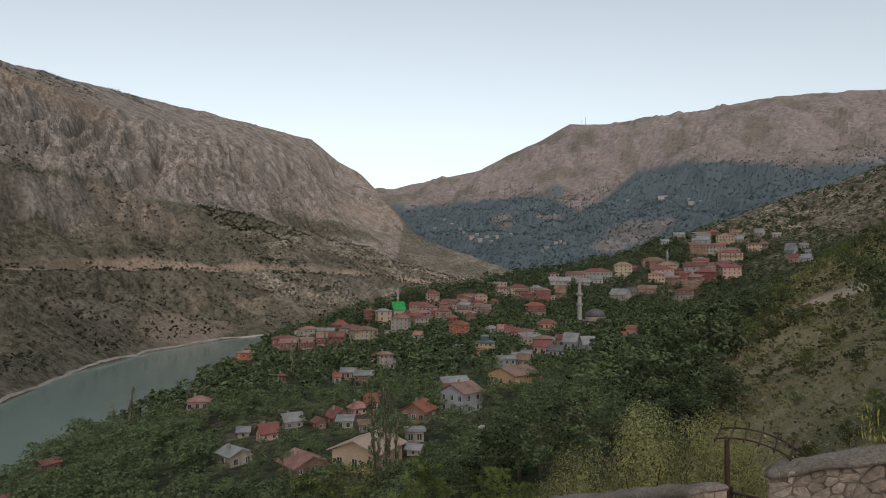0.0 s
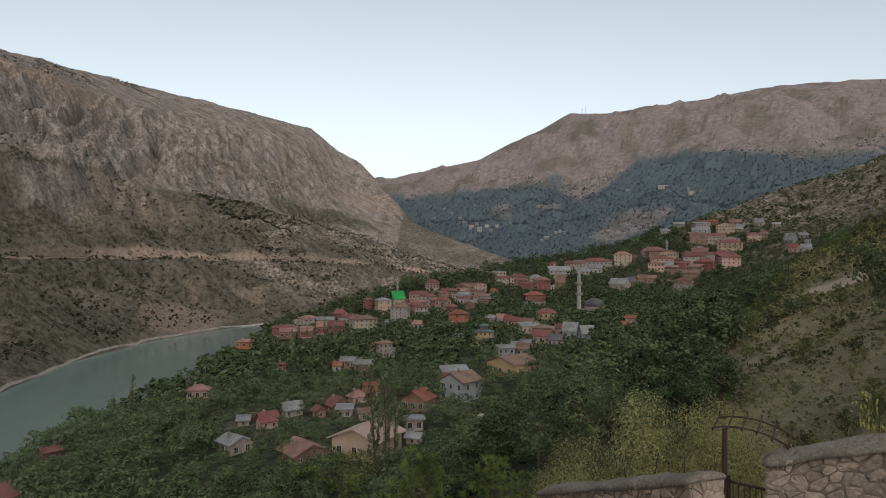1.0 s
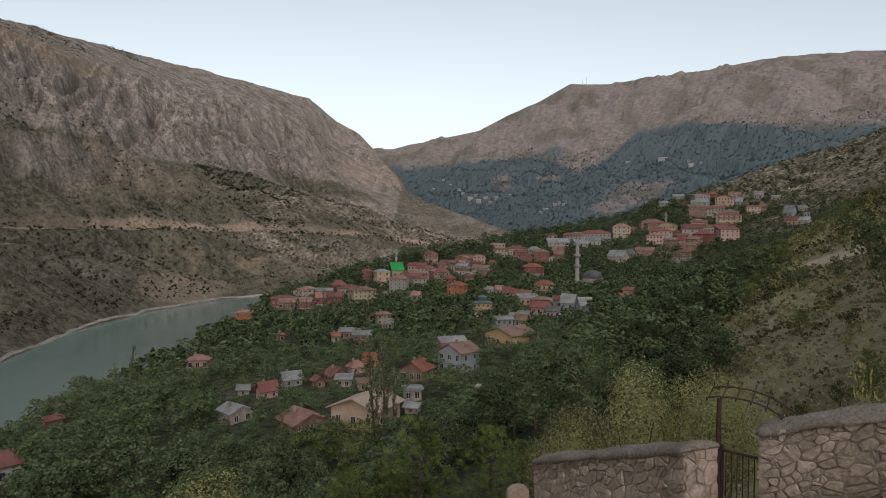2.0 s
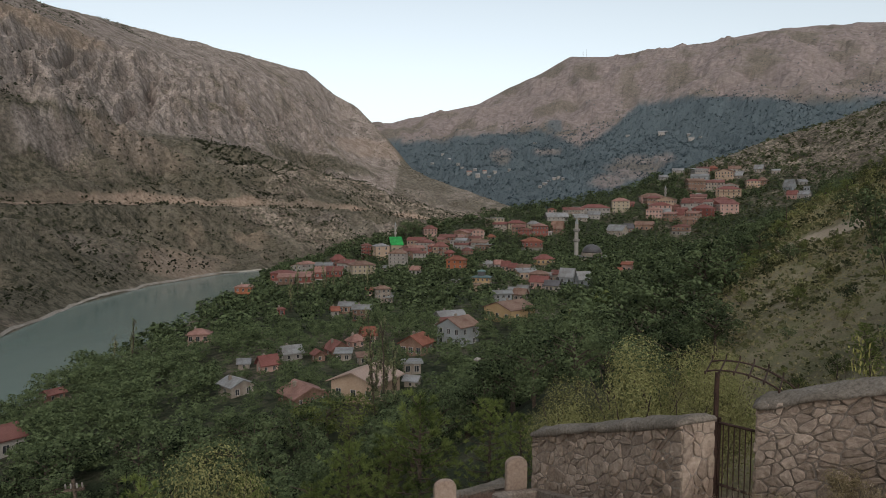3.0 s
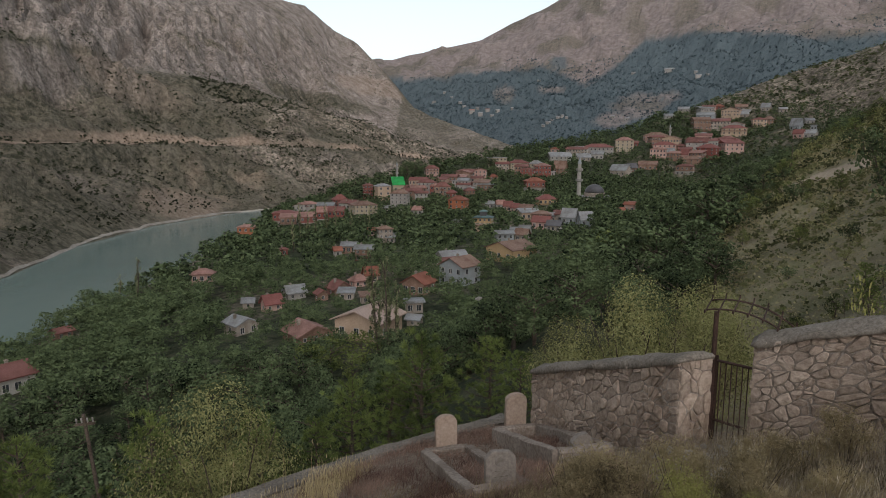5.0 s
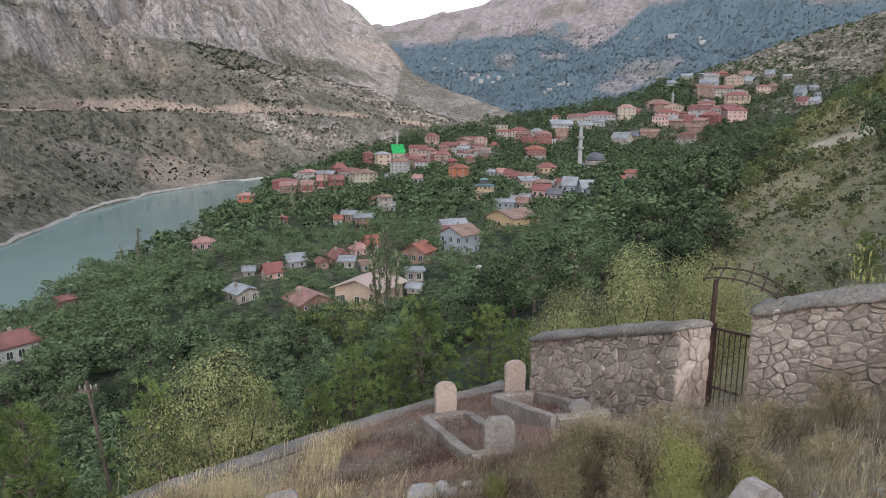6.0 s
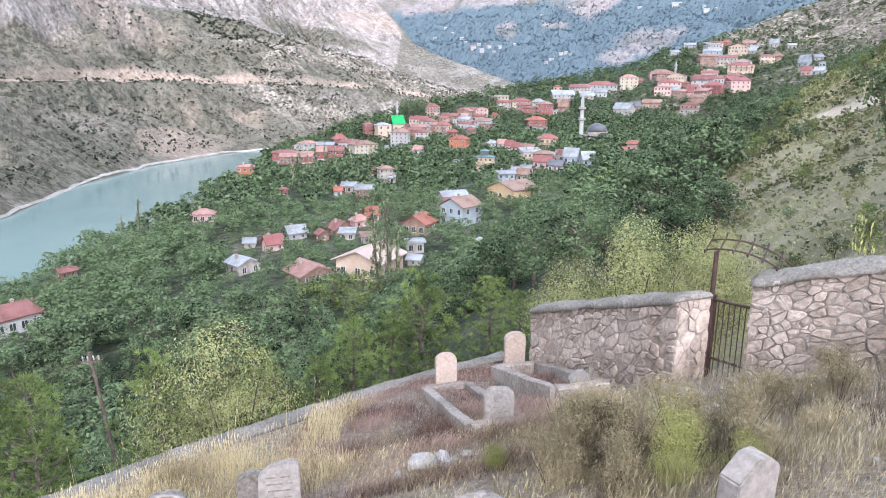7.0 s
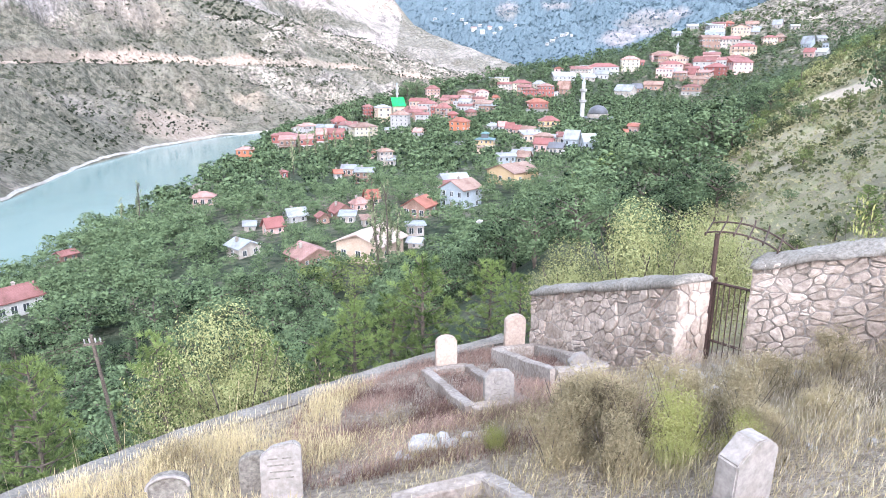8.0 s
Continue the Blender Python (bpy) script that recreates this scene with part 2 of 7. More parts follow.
def foliage(name, dark, light, clump=0.35, through_light=0.35):
    """Leaves: light falls on them and through them; colour varies by leaf, by clump and by tree."""
    m, nodes, links, shader = material(name, 0.8)
    shader.inputs["Specular IOR Level"].default_value = 0.04
    geo, info = nodes.new("ShaderNodeNewGeometry"), nodes.new("ShaderNodeObjectInfo")
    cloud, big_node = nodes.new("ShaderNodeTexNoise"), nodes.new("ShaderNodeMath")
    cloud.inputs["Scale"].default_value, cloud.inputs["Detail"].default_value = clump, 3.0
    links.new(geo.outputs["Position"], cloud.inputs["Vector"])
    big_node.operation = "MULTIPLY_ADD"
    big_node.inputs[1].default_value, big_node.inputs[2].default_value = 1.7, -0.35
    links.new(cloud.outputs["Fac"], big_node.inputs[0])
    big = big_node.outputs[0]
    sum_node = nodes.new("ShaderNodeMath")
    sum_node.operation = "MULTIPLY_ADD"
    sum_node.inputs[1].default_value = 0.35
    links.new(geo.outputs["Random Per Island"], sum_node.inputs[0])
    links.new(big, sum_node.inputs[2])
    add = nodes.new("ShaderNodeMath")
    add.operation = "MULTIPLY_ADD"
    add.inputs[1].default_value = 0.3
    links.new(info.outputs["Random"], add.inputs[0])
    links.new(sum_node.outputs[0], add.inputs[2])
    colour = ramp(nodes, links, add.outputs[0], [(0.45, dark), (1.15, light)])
    links.new(colour, shader.inputs["Base Color"])
    glow, mix = nodes.new("ShaderNodeBsdfTranslucent"), nodes.new("ShaderNodeMixShader")
    links.new(colour, glow.inputs["Color"])
    mix.inputs[0].default_value = through_light
    links.new(shader.outputs[0], mix.inputs[1])
    links.new(glow.outputs[0], mix.inputs[2])
    links.new(mix.outputs[0], nodes["Material Output"].inputs["Surface"])
    return m


def ground_material():
    m, nodes, links, shader = material("hillside_ground", 0.95)
    shader.inputs["Specular IOR Level"].default_value = 0.1

    def share(name):
        node = nodes.new("ShaderNodeAttribute")
        node.attribute_name = name
        return node.outputs["Fac"]

    fine = noise_node(nodes, links, 0.35, 8, rough=0.7)
    mid = noise_node(nodes, links, 0.05, 7, rough=0.65)
    close = noise_node(nodes, links, 9.0, 6, rough=0.7)
    streak = noise_node(nodes, links, 0.06, 7, (1, 1, 0.22), 0.7)
    speck = noise_node(nodes, links, 0.22, 3, rough=0.8)
    earth = ramp(nodes, links, mid, [(0.36, (0.10, 0.085, 0.066)), (0.5, (0.22, 0.182, 0.145)), (0.64, (0.36, 0.30, 0.245))])
    earth = mixed(nodes, links, 0.7, earth, ramp(nodes, links, fine, [(0.40, (0.22, 0.22, 0.21)), (0.60, (1.55, 1.5, 1.45))]), "MULTIPLY")
    scrub = ramp(nodes, links, speck, [(0.48, (0, 0, 0)), (0.57, (1, 1, 1))])
    earth = mixed(nodes, links, mixed(nodes, links, 1.0, scrub, (0.55, 0.55, 0.55), "MULTIPLY"), earth, (0.06, 0.066, 0.036))
    stone = ramp(nodes, links, streak, [(0.36, (0.15, 0.125, 0.105)), (0.5, (0.272, 0.23, 0.2)), (0.64, (0.375, 0.323, 0.287))])
    stone = mixed(nodes, links, 0.6, stone, ramp(nodes, links, fine, [(0.40, (0.28, 0.27, 0.25)), (0.60, (1.4, 1.36, 1.32))]), "MULTIPLY")
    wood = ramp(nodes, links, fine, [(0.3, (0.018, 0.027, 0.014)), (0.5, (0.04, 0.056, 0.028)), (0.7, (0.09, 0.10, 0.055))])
    dry = ramp(nodes, links, mid, [(0.3, (0.34, 0.285, 0.165)), (0.5, (0.50, 0.425, 0.265)), (0.7, (0.62, 0.53, 0.36))])
    blot = noise_node(nodes, links, 0.5, 5, rough=0.7)
    dry = mixed(nodes, links, ramp(nodes, links, blot, [(0.45, (0, 0, 0)), (0.62, (0.4, 0.4, 0.4))]), dry, (0.24, 0.19, 0.145))
    meadow = noise_node(nodes, links, 0.28, 6, rough=0.75)
    dry = mixed(nodes, links, ramp(nodes, links, meadow, [(0.46, (0, 0, 0)), (0.6, (0.7, 0.7, 0.7))]), dry, (0.32, 0.31, 0.15))
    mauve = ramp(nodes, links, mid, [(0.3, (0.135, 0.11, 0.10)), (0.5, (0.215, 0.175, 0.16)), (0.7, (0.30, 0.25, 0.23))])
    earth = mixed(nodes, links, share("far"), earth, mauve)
    # distance haze is put into the far woods as a bluish, paler base colour
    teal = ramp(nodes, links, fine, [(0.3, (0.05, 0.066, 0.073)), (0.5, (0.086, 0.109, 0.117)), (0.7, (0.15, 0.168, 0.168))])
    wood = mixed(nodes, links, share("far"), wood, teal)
    dry = mixed(nodes, links, 0.6, dry, ramp(nodes, links, close, [(0.3, (0.4, 0.4, 0.4)), (0.6, (1.1, 1.1, 1.1))]), "MULTIPLY")
    # shade of the cliff grooves, put into the stone colour
    stone = mixed(nodes, links, share("crease_shade"), stone, (0.13, 0.105, 0.087))
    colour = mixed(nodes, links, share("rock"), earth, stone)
    colour = mixed(nodes, links, share("scrubby"), colour, ramp(nodes, links, speck, [(0.42, (0.05, 0.05, 0.032)), (0.6, (0.18, 0.155, 0.112))]))
    soil = ramp(nodes, links, close, [(0.3, (0.17, 0.125, 0.10)), (0.5, (0.30, 0.235, 0.19)), (0.7, (0.46, 0.38, 0.31))])
    colour = mixed(nodes, links, share("dry"), colour, dry)
    colour = mixed(nodes, links, share("wood"), colour, wood)
    colour = mixed(nodes, links, share("bare"), colour, soil)
    colour = mixed(nodes, links, share("cut"), colour, ramp(nodes, links, fine, [(0.35, (0.25, 0.175, 0.125)), (0.65, (0.46, 0.35, 0.265))]))
    links.new(colour, shader.inputs["Base Color"])
    bumped(nodes, links, shader, fine, 0.9, 2.6)
    return m


def water_material():
    m, nodes, links, shader = material("silty_lake_water", 0.12)
    shader.inputs["Specular IOR Level"].default_value = 0.5
    shader.inputs["IOR"].default_value = 1.33
    drift = noise_node(nodes, links, 0.012, 4, (1, 0.35, 1))
    links.new(ramp(nodes, links, drift, [(0.35, (0.13, 0.18, 0.163)), (0.65, (0.17, 0.222, 0.2))]), shader.inputs["Base Color"])
    bumped(nodes, links, shader, noise_node(nodes, links, 1.1, 4), 0.12, 0.15)
    return m


GROUND, WATER = ground_material(), water_material()
# near-black low end: random leaf tone, with crown-gap shade put into it
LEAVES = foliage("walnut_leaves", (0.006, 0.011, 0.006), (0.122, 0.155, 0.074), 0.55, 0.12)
FRESH = foliage("fresh_green_leaves", (0.026, 0.038, 0.012), (0.18, 0.205, 0.068), 0.35, 0.2)
OLIVE = foliage("olive_yellow_leaves", (0.046, 0.048, 0.018), (0.325, 0.315, 0.135), 1.3, 0.25)
NEEDLES = foliage("pine_needles", (0.024, 0.04, 0.012), (0.20, 0.24, 0.075), 1.1, 0.25)
POPLAR = foliage("thin_poplar_leaves", (0.06, 0.07, 0.038), (0.27, 0.275, 0.15))
SCRUB = foliage("dark_scrub_leaves", (0.018, 0.021, 0.013), (0.062, 0.067, 0.038), 0.02)
# blue of the distance haze mixed into the leaf colour
HAZED_WOOD = foliage("hazed_wood_leaves", (0.058, 0.078, 0.086), (0.108, 0.132, 0.14), 0.01)
SLOPEGREEN = foliage("dull_olive_leaves", (0.045, 0.05, 0.022), (0.22, 0.215, 0.10), 0.15, 0.2)
SLOPESCRUB = foliage("olive_scrub_leaves", (0.024, 0.03, 0.014), (0.12, 0.13, 0.062), 0.06, 0.2)
STRAW = foliage("straw_blades", (0.17, 0.125, 0.065), (0.58, 0.465, 0.26), 0.8, 0.3)
OATS = foliage("pale_oat_stalks", (0.16, 0.125, 0.085), (0.52, 0.44, 0.32), 0.8, 0.3)
RUSSET = foliage("russet_weeds", (0.10, 0.058, 0.045), (0.37, 0.25, 0.19), 0.8, 0.25)
TWIG = foliage("grey_green_twigs", (0.055, 0.042, 0.024), (0.33, 0.265, 0.15), 0.8, 0.25)
YELLOWING = foliage("yellow_green_leaves", (0.10, 0.10, 0.025), (0.35, 0.33, 0.115), 0.8, 0.3)
DRYTUFT = foliage("dry_tuft_leaves", (0.13, 0.11, 0.05), (0.43, 0.37, 0.20), 0.5, 0.3)
BARK = weathered("bark", (0.06, 0.045, 0.035), (0.16, 0.125, 0.095), 4, depth=0.03)
RUBBLE = weathered("rubble_stone", (0.23, 0.175, 0.135), (0.44, 0.355, 0.285), 2.2, bump=0.7, depth=0.02, spread=0.22, stain=(0.62, 0.56, 0.5))
MORTAR = weathered("dirty_mortar", (0.24, 0.20, 0.165), (0.38, 0.325, 0.28), 5, bump=0.6, depth=0.02)
CONCRETE = weathered("lichen_concrete", (0.11, 0.092, 0.072), (0.28, 0.242, 0.20), 4, bump=0.6, depth=0.015, stain=(0.45, 0.43, 0.4))
MARBLE = weathered("weathered_marble", (0.18, 0.155, 0.132), (0.32, 0.28, 0.245), 3, rough=0.7, bump=0.2, depth=0.006, stain=(0.62, 0.55, 0.48))
PINKSTONE = weathered("pinkish_limestone", (0.30, 0.225, 0.175), (0.44, 0.35, 0.285), 3, bump=0.35, depth=0.01, stain=(0.7, 0.62, 0.55))
KERB = weathered("earthy_kerb_stone", (0.17, 0.135, 0.105), (0.36, 0.30, 0.25), 3, bump=0.6, depth=0.012, stain=(0.5, 0.44, 0.4))
RUST = weathered("rusty_iron", (0.035, 0.022, 0.018), (0.10, 0.055, 0.04), 8, rough=0.75, bump=0.3, depth=0.004)
TANDIRT = weathered("tan_path_dirt", (0.36, 0.28, 0.19), (0.52, 0.42, 0.31), 0.4, bump=0.3, depth=0.05)
ROADDIRT = weathered("orange_dirt_road", (0.30, 0.215, 0.155), (0.46, 0.35, 0.265), 0.12, bump=0.2, depth=0.2)
PALE_SHORE = weathered("pale_shore_silt", (0.26, 0.23, 0.195), (0.42, 0.38, 0.33), 0.3, bump=0.2, depth=0.1)
GLASS = weathered("dark_window_glass", (0.03, 0.035, 0.04), (0.06, 0.065, 0.07), 1, rough=0.15, bump=0.0)
FRAME = weathered("white_window_frame", (0.42, 0.40, 0.37), (0.55, 0.53, 0.5), 3, bump=0.1)
TIMBER = weathered("grey_timber", (0.14, 0.11, 0.085), (0.28, 0.23, 0.185), 3, bump=0.5)
BARE = weathered("pale_bare_wood", (0.28, 0.22, 0.17), (0.45, 0.38, 0.3), 4, bump=0.4)
WALLS = {
    "white": weathered("white_plaster", (0.24, 0.222, 0.20), (0.34, 0.318, 0.29), 0.8, bump=0.1, stain=(0.82, 0.79, 0.75)),
    "cream": weathered("cream_plaster", (0.27, 0.225, 0.16), (0.37, 0.315, 0.235), 0.8, bump=0.1, stain=(0.82, 0.79, 0.75)),
    "beige": weathered("beige_plaster", (0.30, 0.215, 0.15), (0.42, 0.315, 0.235), 0.8, bump=0.1, stain=(0.82, 0.79, 0.75)),
    "ochre": weathered("ochre_plaster", (0.36, 0.245, 0.13), (0.47, 0.335, 0.19), 0.8, bump=0.1, stain=(0.82, 0.79, 0.75)),
    "orange": weathered("orange_timber", (0.27, 0.10, 0.05), (0.37, 0.15, 0.08), 0.8, bump=0.1, stain=(0.82, 0.79, 0.75)),
    "maroon": weathered("maroon_timber", (0.16, 0.055, 0.045), (0.25, 0.095, 0.075), 0.8, bump=0.1, stain=(0.82, 0.79, 0.75)),
    "brown": weathered("brown_timber", (0.17, 0.105, 0.075), (0.28, 0.18, 0.135), 0.8, bump=0.2),
    "pink": weathered("pinkish_plaster", (0.34, 0.215, 0.18), (0.45, 0.30, 0.255), 0.8, bump=0.1, stain=(0.82, 0.79, 0.75)),
    "grey": weathered("blue_grey_plaster", (0.21, 0.225, 0.235), (0.31, 0.33, 0.335), 0.8, bump=0.1, stain=(0.82, 0.79, 0.75)),
    "stone": weathered("house_stone", (0.24, 0.2, 0.165), (0.38, 0.33, 0.28), 1.5, bump=0.4),
}
ROOFS = {
    "red": weathered("red_roof", (0.164, 0.061, 0.051), (0.242, 0.101, 0.086), 1.0, 0.7, 0.5, 0.05, ribs=1.6, stain=(0.7, 0.62, 0.6)),
    "orange": weathered("orange_tile_roof", (0.218, 0.078, 0.050), (0.296, 0.125, 0.084), 1.0, 0.8, 0.5, 0.05, ribs=1.6),
    "pink": weathered("faded_tile_roof", (0.265, 0.140, 0.113), (0.367, 0.218, 0.183), 1.0, 0.8, 0.5, 0.05, ribs=1.6),
    "maroon": weathered("old_maroon_roof", (0.156, 0.066, 0.055), (0.250, 0.117, 0.098), 1.0, 0.8, 0.5, 0.05, ribs=1.6),
    "brown": weathered("rusty_sheet_roof", (0.15, 0.085, 0.06), (0.29, 0.20, 0.155), 0.9, 0.75, 0.6, 0.05, ribs=1.1, stain=(0.55, 0.4, 0.32)),
    "grey": weathered("zinc_sheet_roof", (0.20, 0.20, 0.195), (0.33, 0.33, 0.325), 0.9, 0.5, 0.6, 0.05, metal=0.2, ribs=1.1),
    "white": weathered("white_sheet_roof", (0.218, 0.218, 0.217), (0.328, 0.328, 0.324), 0.9, 0.5, 0.5, 0.05, ribs=1.1),
    "tan": weathered("tan_sheet_roof", (0.343, 0.246, 0.195), (0.437, 0.328, 0.273), 0.5, 0.7, 0.4, 0.05, ribs=1.0, stain=(0.85, 0.78, 0.72)),
    "slate": weathered("dark_lead_roof", (0.075, 0.073, 0.077), (0.135, 0.13, 0.135), 0.9, 0.6, 0.3, 0.04),
    "green": weathered("bright_green_roof", (0.02, 0.26, 0.055), (0.045, 0.38, 0.10), 0.9, 0.5, 0.3, 0.04, ribs=1.1),
    "teal": weathered("teal_grey_roof", (0.078, 0.125, 0.125), (0.133, 0.195, 0.195), 0.9, 0.6, 0.3, 0.04),
}


# ---- mesh helpers ----
def mesh_of(name, verts, faces, mat=None, smooth=False):
    """A mesh from arrays: verts n x 3, faces m x 3 or m x 4."""
    verts, faces = np.asarray(verts, np.float32), np.asarray(faces, np.int32)
    me = bpy.data.meshes.new(name)
    me.vertices.add(len(verts))
    me.vertices.foreach_set("co", verts.ravel())
    k = faces.shape[1]
    me.loops.add(faces.size)
    me.loops.foreach_set("vertex_index", faces.ravel())
    me.polygons.add(len(faces))
    me.polygons.foreach_set("loop_start", np.arange(0, faces.size, k, dtype=np.int32))
    me.polygons.foreach_set("use_smooth", np.full(len(faces), smooth))
    me.update(calc_edges=True)
    if mat:
        me.materials.append(mat)
    return me


def bm_mesh(name, bm, mat, smooth=False):
    me = bpy.data.meshes.new(name)
    for f in bm.faces:
        f.smooth = smooth
    bm.normal_update()
    bm.to_mesh(me)
    bm.free()
    me.materials.append(mat)
    return me


def part(name, shape, mat, parent, label="", smooth=False):
    """One mesh object under a thing: shape is a bmesh or a finished mesh."""
    me = bm_mesh(name, shape, mat, smooth) if isinstance(shape, bmesh.types.BMesh) else shape
    ob = new(name, me)
    ob.parent = parent
    if label:
        tagged(ob, label)
    return ob


def box(bm, x0, x1, y0, y1, z0, z1):
    v = [bm.verts.new(p) for p in ((x0, y0, z0), (x1, y0, z0), (x1, y1, z0), (x0, y1, z0), (x0, y0, z1), (x1, y0, z1), (x1, y1, z1), (x0, y1, z1))]
    for f in ((3, 2, 1, 0), (4, 5, 6, 7), (0, 1, 5, 4), (1, 2, 6, 5), (2, 3, 7, 6), (3, 0, 4, 7)):
        bm.faces.new([v[n] for n in f])
    return v


def tube(bm, path, sides=8):
    """A tapered tube through (x, y, z, radius) rows, closed at both ends."""
    rings = []
    for n, (x, y, z, r) in enumerate(path):
        a, b = Vector(path[max(n - 1, 0)][:3]), Vector(path[min(n + 1, len(path) - 1)][:3])
        q = (b - a).to_track_quat("Z", "Y")
        rings.append([bm.verts.new(Vector((x, y, z)) + q @ Vector((r * math.cos(k * math.tau / sides), r * math.sin(k * math.tau / sides), 0))) for k in range(sides)])
    for lo, hi in zip(rings[:-1], rings[1:]):
        for k in range(sides):
            bm.faces.new((lo[k], lo[(k + 1) % sides], hi[(k + 1) % sides], hi[k]))
    bm.faces.new(rings[0][::-1])
    bm.faces.new(rings[-1])
    return bm


# ---- ground ----
def build_ground():
    fine = np.concatenate([np.arange(-36, 36.01, 0.19)])
    coarse = np.arange(39, 321, 6.0)
    az = np.radians(np.concatenate([fine, coarse]))
    radius = np.concatenate([[0.0], np.geomspace(0.6, 30, 75), np.geomspace(30.6, 420, 130), np.arange(424, 1720, 4.2), np.geomspace(1726, 4700, 95)])
    a, r = np.meshgrid(az, radius, indexing="ij")
    x, y = r * np.sin(a), r * np.cos(a)
    z, which, s, share, inside, u = land(x.ravel(), y.ravel())
    xf, yf = x.ravel(), y.ravel()
    dist = np.hypot(xf, yf)
    patch = fractal(xf / 45, yf / 45, 4, 91)
    rock = np.where(which == 0, ease(0.34, 0.5, s + 0.13 * patch) * (1 - 0.9 * ease(0.97, 1.05, s)) * ease(-0.7, 0.1, patch + 0.35), 0)
    rock = np.where((which == 0) & (yf > 400) & (yf < 620) & (s > 0.28) & (s < 0.42), 0.9, rock)
    rock = np.where((which == 0) & (s > 0.03) & (s < 0.16), 0.45 * ease(0.1, 0.5, patch), rock)
    rock = np.where(which == 2, 0.35 * ease(0.0, 0.5, patch) * ease(0.3, 0.5, share), rock)
    far_patch = fractal(xf / 260, yf / 260, 4, 93)
    bearing = xf / np.maximum(yf, 1)
    tree_line = np.interp(bearing, [-0.1, 0.005, 0.038, 0.122, 0.148, 0.207, 0.258, 0.291, 0.393, 0.52], [330, 315, 361, 318, 350, 243, 352, 476, 447, 414])
    wood = np.where(which == 2, 1 - ease(-16, 16, z - tree_line + 34 * far_patch + 14 * patch), 0)

    def spread(p, q, p0, q0, rp, rq):
        """A patch round (p0, q0) with a ragged edge."""
        return ease(0.25, 0.55, np.exp(-((p - p0) / rp) ** 2 - ((q - q0) / rq) ** 2) + 0.22 * patch)

    outcrop = np.maximum.reduce([spread(bearing, z, *p) for p in ((0.0886, 228, 0.016, 34), (0.156, 241, 0.022, 16), (0.29, 165, 0.04, 42), (0.248, 118, 0.03, 20), (0.33, 190, 0.02, 14))])
    wood = np.where(which == 2, wood * (1 - 0.75 * outcrop), wood)
    wood = np.where(which == 2, np.maximum(wood, 0.8 * spread(bearing, z, 0.169, 366, 0.011, 40)), wood)
    scrubby = fractal(xf / 110, yf / 110, 4, 95)
    scrub_cover = np.where(which == 0, 0.7 * ease(0.0, 0.45, scrubby + 0.2 * (1 - ease(0.1, 0.3, s))) * (1 - ease(0.3, 0.42, s)), 0)
    thick = np.maximum.reduce([spread(yf, z, *p) for p in ((499, 123, 80, 5), (764, 109, 120, 15), (1196, 128, 230, 20), (590, 73, 50, 9), (428, 46, 70, 14), (327, 14, 70, 20), (432, 72, 70, 12))])
    scrub_cover = np.where(which == 0, np.maximum(scrub_cover, 0.85 * thick), scrub_cover)
    scrub_cover = np.where((which == 0) & (xf > -90) & (yf > 1000), np.maximum(scrub_cover, 0.35 + 0.4 * ease(-0.3, 0.3, patch)), scrub_cover)
    scrub_cover = np.where(which == 2, 0.6 * ease(0.0, 0.5, scrubby), scrub_cover)
    lean = xf / np.maximum(yf, 1)
    slope_right = ease(-0.03, 0.03, lean - open_edge(yf)) * ease(10, 16, yf) * (1 - ease(122, 136, yf))
    dry = np.where(which == 1, slope_right * (0.65 + 0.35 * ease(-0.6, 0.2, patch + 0.1)), 0)
    high = ease(55, 100, z) * ease(300, 420, yf)
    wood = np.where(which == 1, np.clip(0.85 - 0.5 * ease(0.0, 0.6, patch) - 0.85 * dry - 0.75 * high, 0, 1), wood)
    yard = (which == 1) & (inside > -0.6) & (dist < 40)
    dry, wood = np.where(yard, 0.5, dry), np.where(yard, 0, wood)
    cut = np.where((which == 0) & (yf > 330) & (yf < 1300), ease(0.18, 0.187, s) * (1 - ease(0.2, 0.207, s)) * (0.35 + 0.65 * ease(-0.4, 0.2, fractal(xf / 40, yf / 40, 3, 97))), 0)
    chute = np.where((which == 0) & (z < 60) & (z > 4), np.maximum(np.exp(-((yf - 519 - 1.65 * z) / 5) ** 2), np.exp(-((yf - 493 - 1.07 * z) / 5) ** 2)) * ease(-0.5, 0.2, patch + 0.1), 0)
    clay = np.where(which == 0, spread(yf, z, 461, 9, 38, 10), 0)
    cut = np.maximum(cut, np.maximum(0.55 * chute, 0.5 * clay))
    rock = np.where(which == 0, np.maximum(rock, 0.8 * clay), rock)
    ochre = np.where(which == 0, np.maximum(0.75 * spread(yf, z, 767, 266, 170, 24), 0.45 * spread(yf, z, 591, 103, 60, 26)), 0)
    rock = rock * (1 - ochre)
    cut = np.where(which == 0, np.maximum(cut, 0.6 * ochre), cut)
    cut = np.where(which == 0, np.maximum(cut, 0.35 * spread(yf, z, 1479, 179, 70, 24)), cut)
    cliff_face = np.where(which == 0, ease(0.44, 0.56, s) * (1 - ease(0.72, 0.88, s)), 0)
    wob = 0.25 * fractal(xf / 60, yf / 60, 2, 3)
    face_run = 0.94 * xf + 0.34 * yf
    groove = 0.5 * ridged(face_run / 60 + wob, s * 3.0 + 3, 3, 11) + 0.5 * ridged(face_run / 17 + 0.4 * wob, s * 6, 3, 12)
    # share of painted shade: highest where the cliff grooves lie deepest
    crease_shade = np.clip(cliff_face, 0, 1) * (1 - ease(0.28, 0.46, groove))
